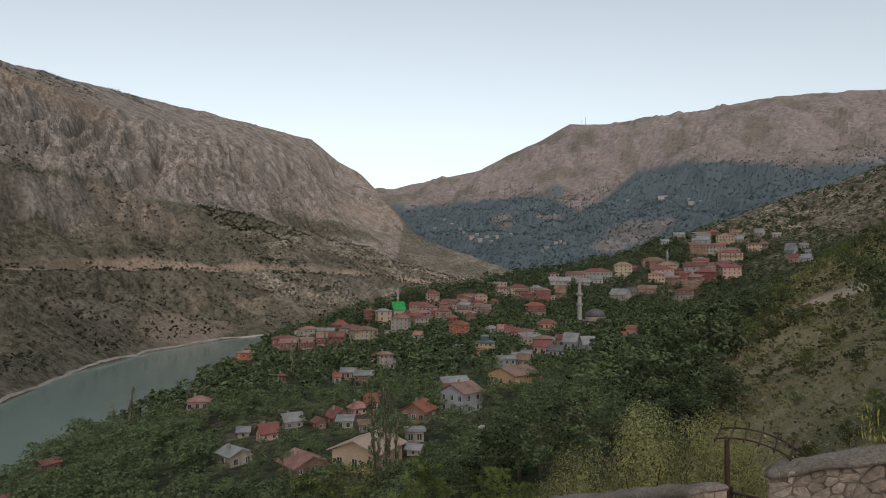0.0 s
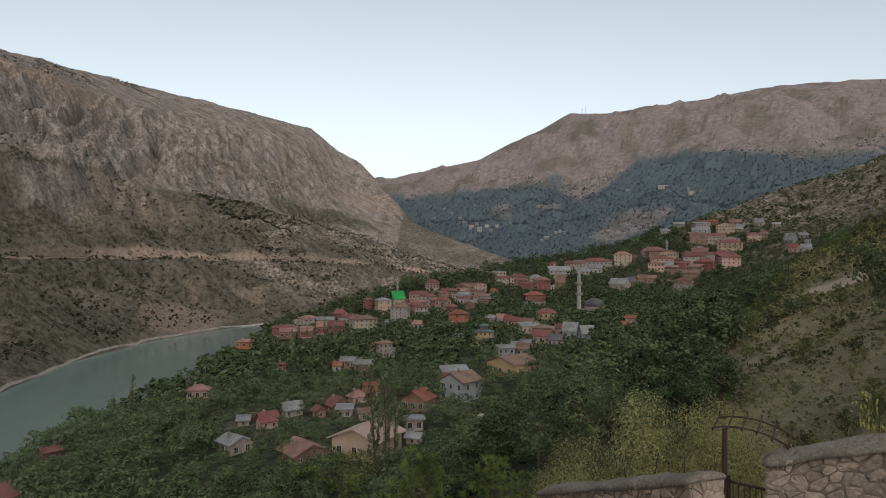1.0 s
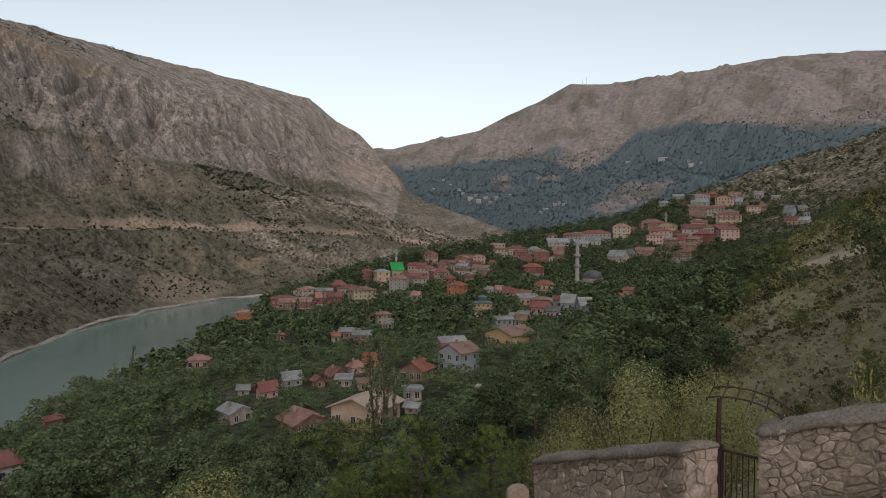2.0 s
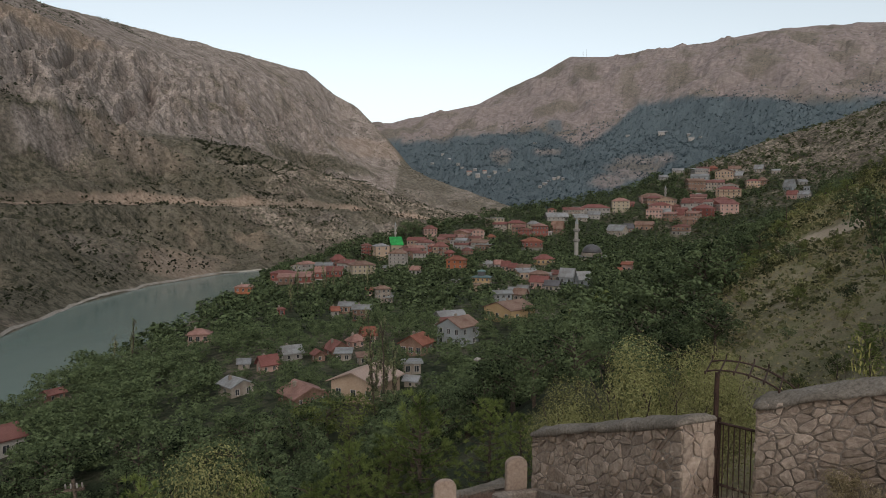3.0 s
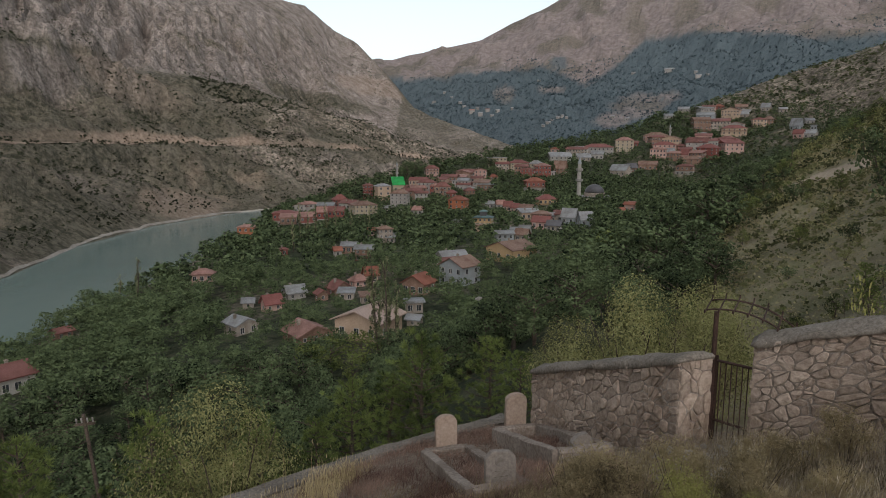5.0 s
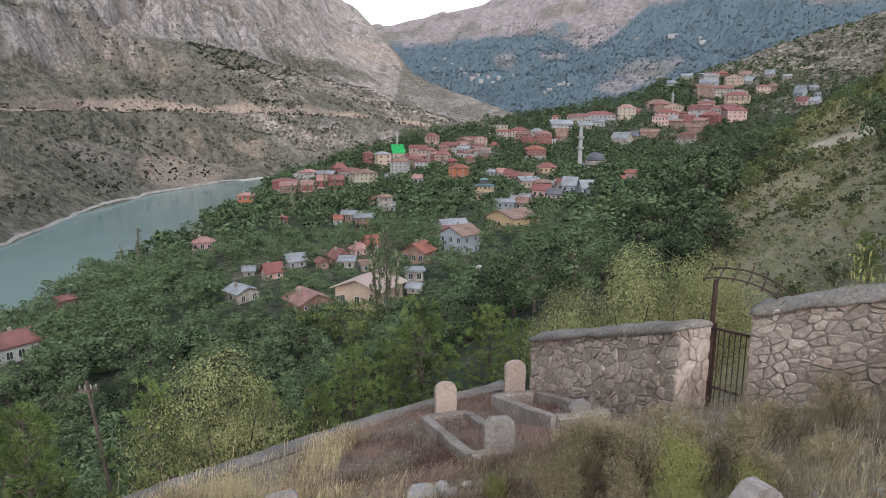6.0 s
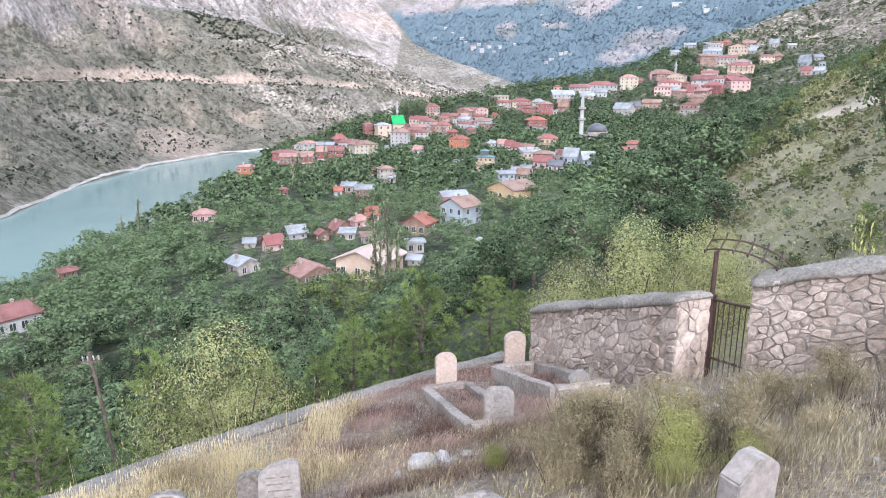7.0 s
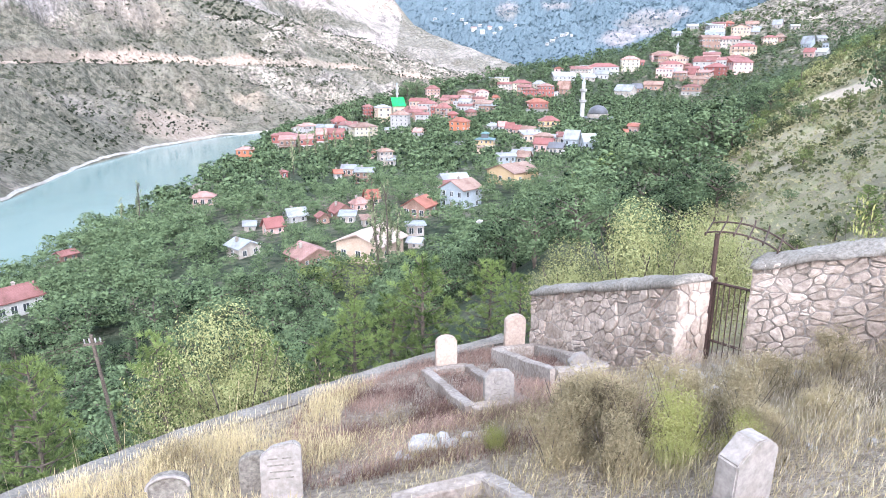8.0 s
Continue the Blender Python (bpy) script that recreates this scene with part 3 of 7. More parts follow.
    rim = np.where((which == 1) & (yf > 45) & (yf < 125), np.exp(-((lean - open_edge(yf) - 0.012) / 0.012) ** 2) * ease(-0.4, 0.2, patch), 0)
    cut = np.maximum(cut, 0.75 * rim)
    bare = np.where(yard, 0.75, 0)
    n_a, n_r = a.shape
    i, j = np.meshgrid(np.arange(n_a), np.arange(n_r - 1), indexing="ij")
    p, q = i * n_r + j, ((i + 1) % n_a) * n_r + j
    faces = np.stack([p, p + 1, q + 1, q], -1).reshape(-1, 4)
    me = mesh_of("ground", np.stack([xf, yf, z], -1), faces, GROUND, True)
    rough = (which.reshape(n_a, n_r) != 1) & (r > 230)
    me.polygons.foreach_set("use_smooth", ~rough[i, j].reshape(-1))
    for name, values in (("rock", rock), ("dry", dry), ("wood", wood), ("far", np.where(which == 2, 1.0, 0.0)), ("scrubby", scrub_cover), ("bare", bare), ("cut", cut), ("crease_shade", crease_shade)):
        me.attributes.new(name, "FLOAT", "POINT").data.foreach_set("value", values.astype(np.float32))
    tagged(new("ground", me), "steep dry valley sides, grey cliffs and dusty scrubland", "ground", kind="structure")


build_ground()


def build_lake():
    xs, ys = np.arange(-230, -59, 10.0), np.arange(-600, 641, 20.0)
    gx, gy = np.meshgrid(xs, ys, indexing="ij")
    n = len(ys)
    i, j = np.meshgrid(np.arange(len(xs) - 1), np.arange(n - 1), indexing="ij")
    p = i * n + j
    faces = np.stack([p, p + n, p + n + 1, p + 1], -1).reshape(-1, 4)
    me = mesh_of("water", np.stack([gx.ravel(), gy.ravel(), 0 * gx.ravel()], -1), faces, WATER, True)
    tagged(new("water", me), "still grey-green silty lake between steep banks", "lake", kind="structure")


build_lake()


def ribbon(name, centre, width, lift, mat, label, category):
    """A strip that follows the ground along a row of points."""
    c = np.array(centre, float)
    run = np.gradient(c, axis=0)
    side = np.stack([run[:, 1], -run[:, 0]], -1) / np.linalg.norm(run, axis=1)[:, None]
    cols = np.linspace(-0.5, 0.5, 5)
    wobble = 1 + 0.35 * fractal(np.arange(len(c)) / 3.0, 0 * c[:, 0], 3, 7)
    pts = c[:, None, :] + side[:, None, :] * (cols[None, :, None] * width * wobble[:, None, None])
    flat = pts.reshape(-1, 2)
    z = land(flat[:, 0], flat[:, 1])[0].reshape(len(c), 5)
    z = z + lift
    n = 5
    i, j = np.meshgrid(np.arange(len(c) - 1), np.arange(4), indexing="ij")
    p = i * n + j
    faces = np.stack([p, p + 1, p + n + 1, p + n], -1).reshape(-1, 4)
    me = mesh_of(name, np.concatenate([pts, z[..., None]], -1).reshape(-1, 3), faces, mat, True)
    return tagged(new(name, me), label, category, kind="structure")


def contour(share_up, runs, sway=0.0):
    """Points of the mountain across the lake that lie at a share of the way up, by length along its shore."""
    line = np.array(FAR_SHORE, float)
    sizes = np.hypot(*np.diff(line[:, :2], axis=0).T)
    gone = np.concatenate([[0], np.cumsum(sizes)])
    out = []
    for k, run in enumerate(runs):
        x, y = np.interp(run, gone, line[:, 0]), np.interp(run, gone, line[:, 1])
        x2, y2 = np.interp(run + 60, gone, line[:, 0]), np.interp(run + 60, gone, line[:, 1])
        x1, y1 = np.interp(run - 60, gone, line[:, 0]), np.interp(run - 60, gone, line[:, 1])
        nx, ny = -(y2 - y1), x2 - x1
        size = math.hypot(nx, ny)
        t = np.linspace(2, 500, 500)
        px, py = x + nx / size * t, y + ny / size * t
        _, s, _ = mountain_side(px, py)
        m = np.argmax(s > share_up + sway * math.sin(k * 0.21))
        out.append((px[m], py[m]))
    out = np.array(out)
    kernel = np.ones(5) / 5
    return np.stack([np.convolve(np.pad(out[:, n], 2, mode="edge"), kernel, "valid") for n in (0, 1)], -1)


ribbon("dirt_road", contour(0.182, np.arange(930, 1900, 8.0)), 5, 0.4, ROADDIRT, "orange dirt road cut across the mountainside", "road")

SHORE = np.array([p[:2] for p in FAR_SHORE[1:8]], float)
gone = np.concatenate([[0], np.cumsum(np.hypot(*np.diff(SHORE, axis=0).T))])
spots = np.arange(0, gone[-1], 3.0)
SHORE = np.stack([np.interp(spots, gone, SHORE[:, 0]), np.interp(spots, gone, SHORE[:, 1])], -1)
SHORE[:, 0] += 1.6 * fractal(spots / 22, 0 * spots, 3, 15) - 0.8
ribbon("shore_strip", SHORE, 1.4, 0.25, PALE_SHORE, "pale silt strip along the far lake shore", "shore")

TRACK = np.stack([np.interp(np.linspace(0, 5, 40), range(6), [48.5, 45.6, 45.2, 44.6, 43.6, 41.5]), np.interp(np.linspace(0, 5, 40), range(6), [63, 69.4, 73.1, 77.5, 80.4, 83])], -1)
ribbon("dirt_path", TRACK, 2.8, 0.12, TANDIRT, "pale tan dirt path across the dry slope", "path")


# ---- trees ----
rng = np.random.default_rng(7)


def leaf_cloud(blobs, count, size, seed, long=1.0, up=0.25, fill=0.35, wide=0.55, ruffle=0.4):
    """Leaf quads over rounded clumps: blobs are (x, y, z, rx, ry, rz) rows. Returns verts (n, 4, 3)."""
    r = np.random.default_rng(seed)
    blobs = np.array(blobs, float)
    weight = (blobs[:, 3] * blobs[:, 5]) ** 1.0
    pick = r.choice(len(blobs), count, p=weight / weight.sum())
    d = r.normal(size=(count, 3))
    d[:, 2] += up
    d /= np.linalg.norm(d, axis=1)[:, None]
    depth = 1 - fill * r.random(count) ** 1.5 + 0.10 * r.normal(size=count)
    c = blobs[pick, :3] + d * blobs[pick, 3:] * depth[:, None]
    outward = c - (0, 0, 0.5)
    outward /= np.linalg.norm(outward, axis=1)[:, None] + 1e-6
    n = d + 0.5 * outward + ruffle * r.normal(size=(count, 3))
    n /= np.linalg.norm(n, axis=1)[:, None]
    t = np.cross(n, r.normal(size=(count, 3)))
    t /= np.linalg.norm(t, axis=1)[:, None]
    b = np.cross(n, t)
    w = size * (0.6 + 0.8 * r.random(count))[:, None]
    bend = n * w * 0.35
    return np.stack([c - t * w * long, c - b * w * wide - bend, c + t * w * long, c + b * w * wide + bend * 0.3], 1)


def cloud_mesh(name, quads, mat):
    return mesh_of(name, quads.reshape(-1, 3), np.arange(len(quads) * 4).reshape(-1, 4), mat)


def crown_blobs(kind, seed):
    r = np.random.default_rng(seed)
    rows = []
    if kind == "broad":
        for k in range(26):
            a, up = r.uniform(0, math.tau), r.uniform(-0.95, 1.0)
            reach = math.sqrt(max(0.0, 1 - up * up)) * r.uniform(0.65, 1.0)
            s = r.uniform(0.085, 0.145)
            rows.append((0.33 * reach * math.cos(a), 0.33 * reach * math.sin(a), 0.52 + 0.36 * up, s * 1.1, s * 1.1, s * 0.8))
        rows.append((0, 0, 0.55, 0.22, 0.22, 0.2))
    elif kind == "tall":
        for k in range(30):
            z = 0.1 + 0.88 * (k + r.random()) / 30
            s = 0.05 * (1.2 - abs(z - 0.45)) * r.uniform(0.5, 1.1)
            rows.append((r.normal() * 0.022, r.normal() * 0.022, z, s * 0.5, s * 0.5, s * 1.5))
    elif kind == "cone":
        for k in range(26):
            z = 0.1 + 0.88 * (k / 26)
            reach = 0.40 * (1 - z) ** 0.65 + 0.015
            a = k * 2.4 + r.normal() * 0.4
            q = reach * r.uniform(0.35, 0.85)
            s = 0.05 + reach * 0.33
            rows.append((q * math.cos(a), q * math.sin(a), z, s, s, s * 0.75))
    elif kind == "bush":
        for k in range(12):
            a, q = r.uniform(0, math.tau), r.uniform(0.0, 0.45)
            s = r.uniform(0.16, 0.27)
            rows.append((q * math.cos(a), q * math.sin(a), r.uniform(0.2, 0.85 - q * 0.7), s, s, s))
    return rows


def trunk_bm(kind, seed):
    r = random.Random(seed)
    bm = bmesh.new()
    if kind == "bush":
        for k in range(7):
            a = k * math.tau / 7 + r.uniform(-0.3, 0.3)
            tube(bm, [(0.03 * math.cos(a), 0.03 * math.sin(a), -0.12, 0.009), (0.14 * math.cos(a), 0.14 * math.sin(a), 0.35, 0.006), (0.3 * math.cos(a), 0.3 * math.sin(a), 0.72, 0.003)], 5)
        return bm
    top = {"broad": 0.72, "tall": 0.96, "cone": 0.95}[kind]
    thick = {"broad": 0.028, "tall": 0.014, "cone": 0.018}[kind]
    spine = [(0.012 * r.uniform(-1, 1), 0.012 * r.uniform(-1, 1), z, thick * (1 - 0.9 * max(z, 0) / top)) for z in (-0.12, 0.1, 0.3, 0.5, top)]
    tube(bm, spine, 7)
    for k in range(9 if kind != "tall" else 6):
        a, z = r.uniform(0, math.tau), r.uniform(0.22, 0.62 if kind == "broad" else 0.85)
        reach = {"broad": 0.27, "tall": 0.05, "cone": 0.36 * (1 - z)}[kind]
        lift = {"broad": 0.18, "tall": 0.14, "cone": 0.03}[kind]
        tube(bm, [(0, 0, z, thick * 0.45), (reach * 0.5 * math.cos(a), reach * 0.5 * math.sin(a), z + lift * 0.6, thick * 0.28), (reach * math.cos(a), reach * math.sin(a), z + lift, thick * 0.08)], 5)
    return bm


def tree(name, kind, seed, leaves, leaf_size, mat, long=1.0, wide=0.55, ruffle=0.4, fill=None):
    """A tree one metre high at the origin, to be copied at its true height."""
    ob = new(name)
    part("trunk", trunk_bm(kind, seed), BARK, ob)
    part("crown", cloud_mesh("crown", leaf_cloud(crown_blobs(kind, seed), leaves, leaf_size, seed, long, fill=fill or (0.45 if kind != "tall" else 0.9), wide=wide, ruffle=ruffle), mat), mat, ob)
    return ob


def young_pine(seed):
    """A young pine one metre high: upswept boughs that end in brushes of long needles."""
    r = np.random.default_rng(seed)
    ob = new("pine_tree")
    bm = bmesh.new()
    tube(bm, [(0, 0, -0.1, 0.02), (0.008, -0.006, 0.4, 0.013), (0, 0, 0.97, 0.003)], 7)
    tips = [(0.0, 0.0, 0.95, 0.0, 0.0, 1.0)]
    for k in range(46):
        z = 0.1 + 0.82 * (k + r.random()) / 46
        reach = (0.34 * (1 - z) ** 0.8 + 0.03) * r.uniform(0.7, 1.1)
        a = k * 2.4 + r.normal() * 0.3
        ca, sa = math.cos(a), math.sin(a)
        lift = 0.25 * reach + 0.03
        tube(bm, [(0, 0, z - 0.02, 0.005), (0.6 * reach * ca, 0.6 * reach * sa, z + 0.3 * lift, 0.003), (reach * ca, reach * sa, z + lift, 0.001)], 4)
        for t in (0.35, 0.55, 0.72, 0.86, 0.95, 1.0):
            spray = r.normal(size=3) * 0.032 * (t < 1)
            tips.append((t * reach * ca + spray[0], t * reach * sa + spray[1], z + t * t * lift + 0.6 * spray[2], ca * 0.6 + spray[0] * 9, sa * 0.6 + spray[1] * 9, 0.8))
    part("trunk", bm, BARK, ob)
    tips = np.array(tips)
    each = 38
    at = np.repeat(tips[:, :3], each, 0)
    way = np.repeat(tips[:, 3:], each, 0) + 0.75 * r.normal(size=(len(at), 3))
    way /= np.linalg.norm(way, axis=1)[:, None]
    size = 0.038 * (0.6 + 0.6 * r.random((len(at), 1)))
    side = np.cross(way, r.normal(size=way.shape))
    side *= 0.0017 / np.linalg.norm(side, axis=1)[:, None]
    tip = at + way * size
    part("crown", cloud_mesh("crown", np.stack([at - side, at + side, tip + side * 0.4, tip - side * 0.4], 1), NEEDLES), NEEDLES, ob)
    return ob


def plant(model, x, y, height, wide=1.0, turn=None, label="", category="tree", group="", sink=0.0, z=None):
    turn = rng.uniform(0, 360) if turn is None else turn
    m = pose(x, y, (ground(x, y) if z is None else z) - sink, rng.normal() * 2, rng.normal() * 2, turn) @ Matrix.Diagonal((height * wide, height * wide, height, 1))
    return tagged(copy_thing(model, m), label, category, group)


MODELS = {
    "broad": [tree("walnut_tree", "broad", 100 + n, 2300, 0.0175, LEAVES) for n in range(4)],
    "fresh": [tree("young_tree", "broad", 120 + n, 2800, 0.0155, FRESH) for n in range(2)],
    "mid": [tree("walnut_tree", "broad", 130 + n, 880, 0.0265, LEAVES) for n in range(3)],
    "midfresh": [tree("young_tree", "broad", 136 + n, 800, 0.027, FRESH) for n in range(2)],
    "tall": [tree("poplar_tree", "tall", 140 + n, 1300, 0.0085, POPLAR, 1.3) for n in range(3)],
    "cone": [young_pine(160 + n) for n in range(3)],
    "bush": [tree("shrub", "bush", 180 + n, 19000, 0.007, OLIVE, 1.25, 0.45) for n in range(2)],
    "smallbush": [tree("shrub", "bush", 186 + n, 340, 0.042, OLIVE, 1.1) for n in range(2)],
    "darkbush": [tree("shrub", "bush", 190 + n, 400, 0.042, LEAVES) for n in range(2)],
}
SIGHTS = []  # plan place, width and sill height of what is seen over the tree tops
HOMES = []  # plan circles that stay free of trees: x, y, radius


# ---- houses ----
def window_mesh(w, h):
    bm = bmesh.new()
    t = 0.07
    xs, zs = (-w / 2, -w / 2 + t, -0.035, 0.035, w / 2 - t, w / 2), (0, t, h - t, h)
    grid = [[bm.verts.new((x, -0.07, z)) for z in zs] for x in xs]
    faces = [bm.faces.new((grid[i][j], grid[i + 1][j], grid[i + 1][j + 1], grid[i][j + 1])) for i in range(5) for j in range(3) if not (j == 1 and i in (1, 3))]
    made = bmesh.ops.extrude_face_region(bm, geom=faces)
    bmesh.ops.translate(bm, vec=(0, 0.11, 0), verts=[v for v in made["geom"] if isinstance(v, bmesh.types.BMVert)])
    bmesh.ops.recalc_face_normals(bm, faces=bm.faces)
    return bm_mesh("window", bm, FRAME)


def pane_mesh(w, h):
    bm = bmesh.new()
    box(bm, -w / 2 + 0.06, w / 2 - 0.06, -0.02, 0.0, 0.06, h - 0.06)
    return bm_mesh("pane", bm, GLASS)


WINDOW, PANE = window_mesh(1.15, 1.5), pane_mesh(1.15, 1.5)


def chimney_bm(h):
    bm = bmesh.new()
    box(bm, -0.26, 0.26, -0.26, 0.26, -1.2, h)
    box(bm, -0.34, 0.34, -0.34, 0.34, h, h + 0.12)
    box(bm, -0.14, 0.14, -0.14, 0.14, h + 0.12, h + 0.3)
    return bm


def roof_bm(w, d, rise, over, kind, thick=0.22):
    """A roof whose eaves lie at z = 0: hip, gable (ridge along x), front (ridge along y), shed or flat."""
    x, y = w / 2 + over, d / 2 + over
    bm = bmesh.new()
    if kind == "flat":
        box(bm, -x, x, -y, y, -0.05, 0.3)
        box(bm, -x + 0.3, x - 0.3, -y + 0.3, y - 0.3, 0.301, 0.5)
        return bm
    if kind == "hip":
        r = max(x - y, 0.4) if x > y else 0.3
        ridge = [(-r, 0, rise), (r, 0, rise)]
        corners = [(-x, -y, 0), (x, -y, 0), (x, y, 0), (-x, y, 0)]
        faces = [(0, 1, 5, 4), (1, 2, 5), (2, 3, 4, 5), (3, 0, 4)]
    elif kind == "gable":
        ridge = [(-x, 0, rise), (x, 0, rise)]
        corners = [(-x, -y, 0), (x, -y, 0), (x, y, 0), (-x, y, 0)]
        faces = [(0, 1, 5, 4), (2, 3, 4, 5)]
    elif kind == "front":
        ridge = [(0, -y, rise), (0, y, rise)]
        corners = [(-x, -y, 0), (x, -y, 0), (x, y, 0), (-x, y, 0)]
        faces = [(1, 2, 5, 4), (3, 0, 4, 5)]
    else:
        ridge = []
        corners = [(-x, -y, 0), (x, -y, 0), (x, y, rise), (-x, y, rise)]
        faces = [(0, 1, 2, 3)]
    pts = corners + ridge
    top = [bm.verts.new(p) for p in pts]
    low = [bm.verts.new((p[0], p[1], p[2] - thick)) for p in pts]
    edges = {}
    for f in faces:
        bm.faces.new([top[n] for n in f])
        bm.faces.new([low[n] for n in reversed(f)])
        for a, b in zip(f, f[1:] + f[:1]):
            edges[(a, b)] = 1
    for a, b in edges:
        if (b, a) not in edges:
            bm.faces.new((top[a], low[a], low[b], top[b]))
    return bm


def house(x, y, w, d, h, yaw, wall, roof, kind="hip", rows=2, cols=3, rise=None, label="", base="", chimneys=1, over=0.7, category="house", floor=None, balcony=False):
    """A house whose front (local -y) turns by yaw from facing the burial ground."""
    ob = new("house")
    z = min(ground(x, y), ground(x + w / 3, y), ground(x - w / 3, y)) if floor is None else floor
    SIGHTS.append((x, y, w, z + 0.42 * h))
    ob.matrix_world = pose(x, y, z, 0, 0, yaw)
    bm = bmesh.new()
    box(bm, -w / 2, w / 2, -d / 2, d / 2, -4.0, h)
    rise = rise if rise is not None else 0.24 * min(w, d)
    if kind in ("gable", "front"):
        e = 0.96
        if kind == "gable":
            ends = [[(sx * w / 2, -d / 2, h), (sx * w / 2, d / 2, h), (sx * w / 2, 0, h + rise * e)] for sx in (-1, 1)]
        else:
            ends = [[(-w / 2, sy * d / 2, h), (w / 2, sy * d / 2, h), (0, sy * d / 2, h + rise * e)] for sy in (-1, 1)]
        for tri in ends:
            bm.faces.new([bm.verts.new(p) for p in tri])
    body = part("wall", bm, WALLS[wall], ob)
    if base:
        bm = bmesh.new()
        box(bm, -w / 2 - 0.12, w / 2 + 0.12, -d / 2 - 0.12, d / 2 + 0.12, -4.0, h / rows * 0.95)
        part("ground_storey", bm, WALLS[base], ob)
    top = part("roof", roof_bm(w, d, rise, over, kind), ROOFS[roof], ob)
    top.location = (0, 0, h + (0.15 if kind != "flat" else 0))
    for c in range(chimneys):
        ch = part("chimney", chimney_bm(0.5 + rise * 0.8), WALLS["stone"], ob)
        ch.location = (w * (0.22 if c else -0.2), d * 0.12, h + 0.2)
    storey = h / rows
    extra = 0.12 if base else 0.0
    for r in range(rows):
        out = extra if r == 0 else 0.0
        scale = min(1.0, storey / 2.9)
        for c in range(cols):
            if (r == 0 and c == cols // 2 and rows > 1):
                continue
            win = part("window", WINDOW, None, ob)
            win.matrix_local = pose(w * ((c + 0.5) / cols - 0.5), -d / 2 - out, r * storey + storey * 0.3) @ Matrix.Diagonal((scale, 1, scale, 1))
            part("pane", PANE, None, win)
        for sx in (-1, 1):
            if sx * (math.cos(radians(yaw)) * x + math.sin(radians(yaw)) * y) > 0.35 * math.hypot(x, y):
                continue
            for c in range(max(1, cols - 1)):
                win = part("window", WINDOW, None, ob)
                win.matrix_local = pose(sx * (w / 2 + out), d * ((c + 0.5) / max(1, cols - 1) - 0.5), r * storey + storey * 0.3, 0, 0, 90 * sx) @ Matrix.Diagonal((scale, 1, scale, 1))
                part("pane", PANE, None, win)
    if balcony:
        bm = bmesh.new()
        z = storey * (rows - 1)
        box(bm, -w * 0.46, w * 0.46, -d / 2 - 1.1, -d / 2, z - 0.12, z + 0.04)
        slab = part("balcony", bm, TIMBER, ob)
        for k in range(5):
            bm = bmesh.new()
            px = w * (-0.45 + 0.9 * k / 4)
            box(bm, px - 0.06, px + 0.06, -d / 2 - 1.08, -d / 2 - 0.96, z + 0.04, z + storey * 0.92)
            part("post", bm, TIMBER, slab)
        bm = bmesh.new()
        box(bm, -w * 0.46, w * 0.46, -d / 2 - 1.06, -d / 2 - 1.0, z + 0.5, z + 0.85)
        part("railing", bm, WALLS["brown"], slab)
    if rows > 1:
        bm = bmesh.new()
        box(bm, -0.5, 0.5, -0.08, 0.02, 0, 2.1)
        door = part("door", bm, TIMBER, ob)
        door.location = (0, -d / 2 - extra, 0)
    HOMES.append((x, y, 0.46 * max(w, d)))
    away = math.hypot(x, y)
    HOMES.append((x - x / away * (d / 2 + 1.0), y - y / away * (d / 2 + 1.0), 0.3 * w))
    return tagged(ob, label, category, "village houses")


def lantern(ob, h, rise):
    """A little glazed turret on a roof, with a roof of its own."""
    bm = bmesh.new()
    box(bm, -1.5, 1.5, -1.3, 1.3, h + rise * 0.55, h + rise + 1.3)
    turret = part("roof_lantern", bm, ROOFS["slate"], ob, "dark glazed roof lantern")
    cap = part("lantern_roof", roof_bm(3.0, 2.6, 0.7, 0.4, "hip"), ROOFS["teal"], turret)
    cap.location = (0, 0, h + rise + 1.35)
    return ob


# the village, house by house: x, y, width, depth, height to the eaves, turn
house(-99.3, 340.1, 8.5, 6.1, 6.1, 2, "orange", "pink", "hip", 2, 3, 1.2, "orange timber house near the lake edge", floor=1.6, over=0.5)
house(-87.6, 374.3, 13.0, 9.3, 7.6, 8, "maroon", "red", "hip", 2, 5, 1.4, "dark red timber lakeside house with a red roof", floor=4.0, base="stone", over=0.5)
house(-80.7, 351.4, 8.1, 5.8, 6.9, 8, "brown", "pink", "shed", 2, 3, 1.5, "brown timber annexe with a faded sloping roof", floor=4.7, chimneys=0, balcony=True, over=0.5)
house(-71.3, 353.8, 8.6, 6.2, 5.6, 19, "maroon", "pink", "shed", 2, 3, 2.1, "maroon timber house with a broad faded roof", floor=6.0, base="stone", chimneys=0, over=0.5)
house(-83.6, 419.8, 10.3, 7.4, 5.2, 35, "white", "pink", "hip", 2, 3, 1.7, "white plastered house with a faded red roof", floor=7.6, over=0.5)
house(-64.1, 358.0, 5.0, 3.6, 6.6, 3, "maroon", "pink", "gable", 2, 2, 2.8, "dark red timber house with a white base", floor=6.9, base="white", chimneys=0, over=0.5)
house(-58.3, 370.7, 8.7, 6.2, 5.2, 2, "maroon", "maroon", "gable", 2, 4, 2.5, "long maroon timber house with a dull roof", floor=7.7, over=0.5)
house(-64.1, 421.0, 8.9, 6.4, 4.6, 21, "maroon", "red", "hip", 2, 3, 3.1, "dark red house with a red tiled roof", floor=10.8, balcony=True, over=0.5)
house(-42.5, 360.4, 12.9, 9.3, 8.2, 29, "cream", "brown", "hip", 4, 5, 2.0, "cream four-storey apartment house with many windows", floor=9.2, chimneys=2, over=0.5)
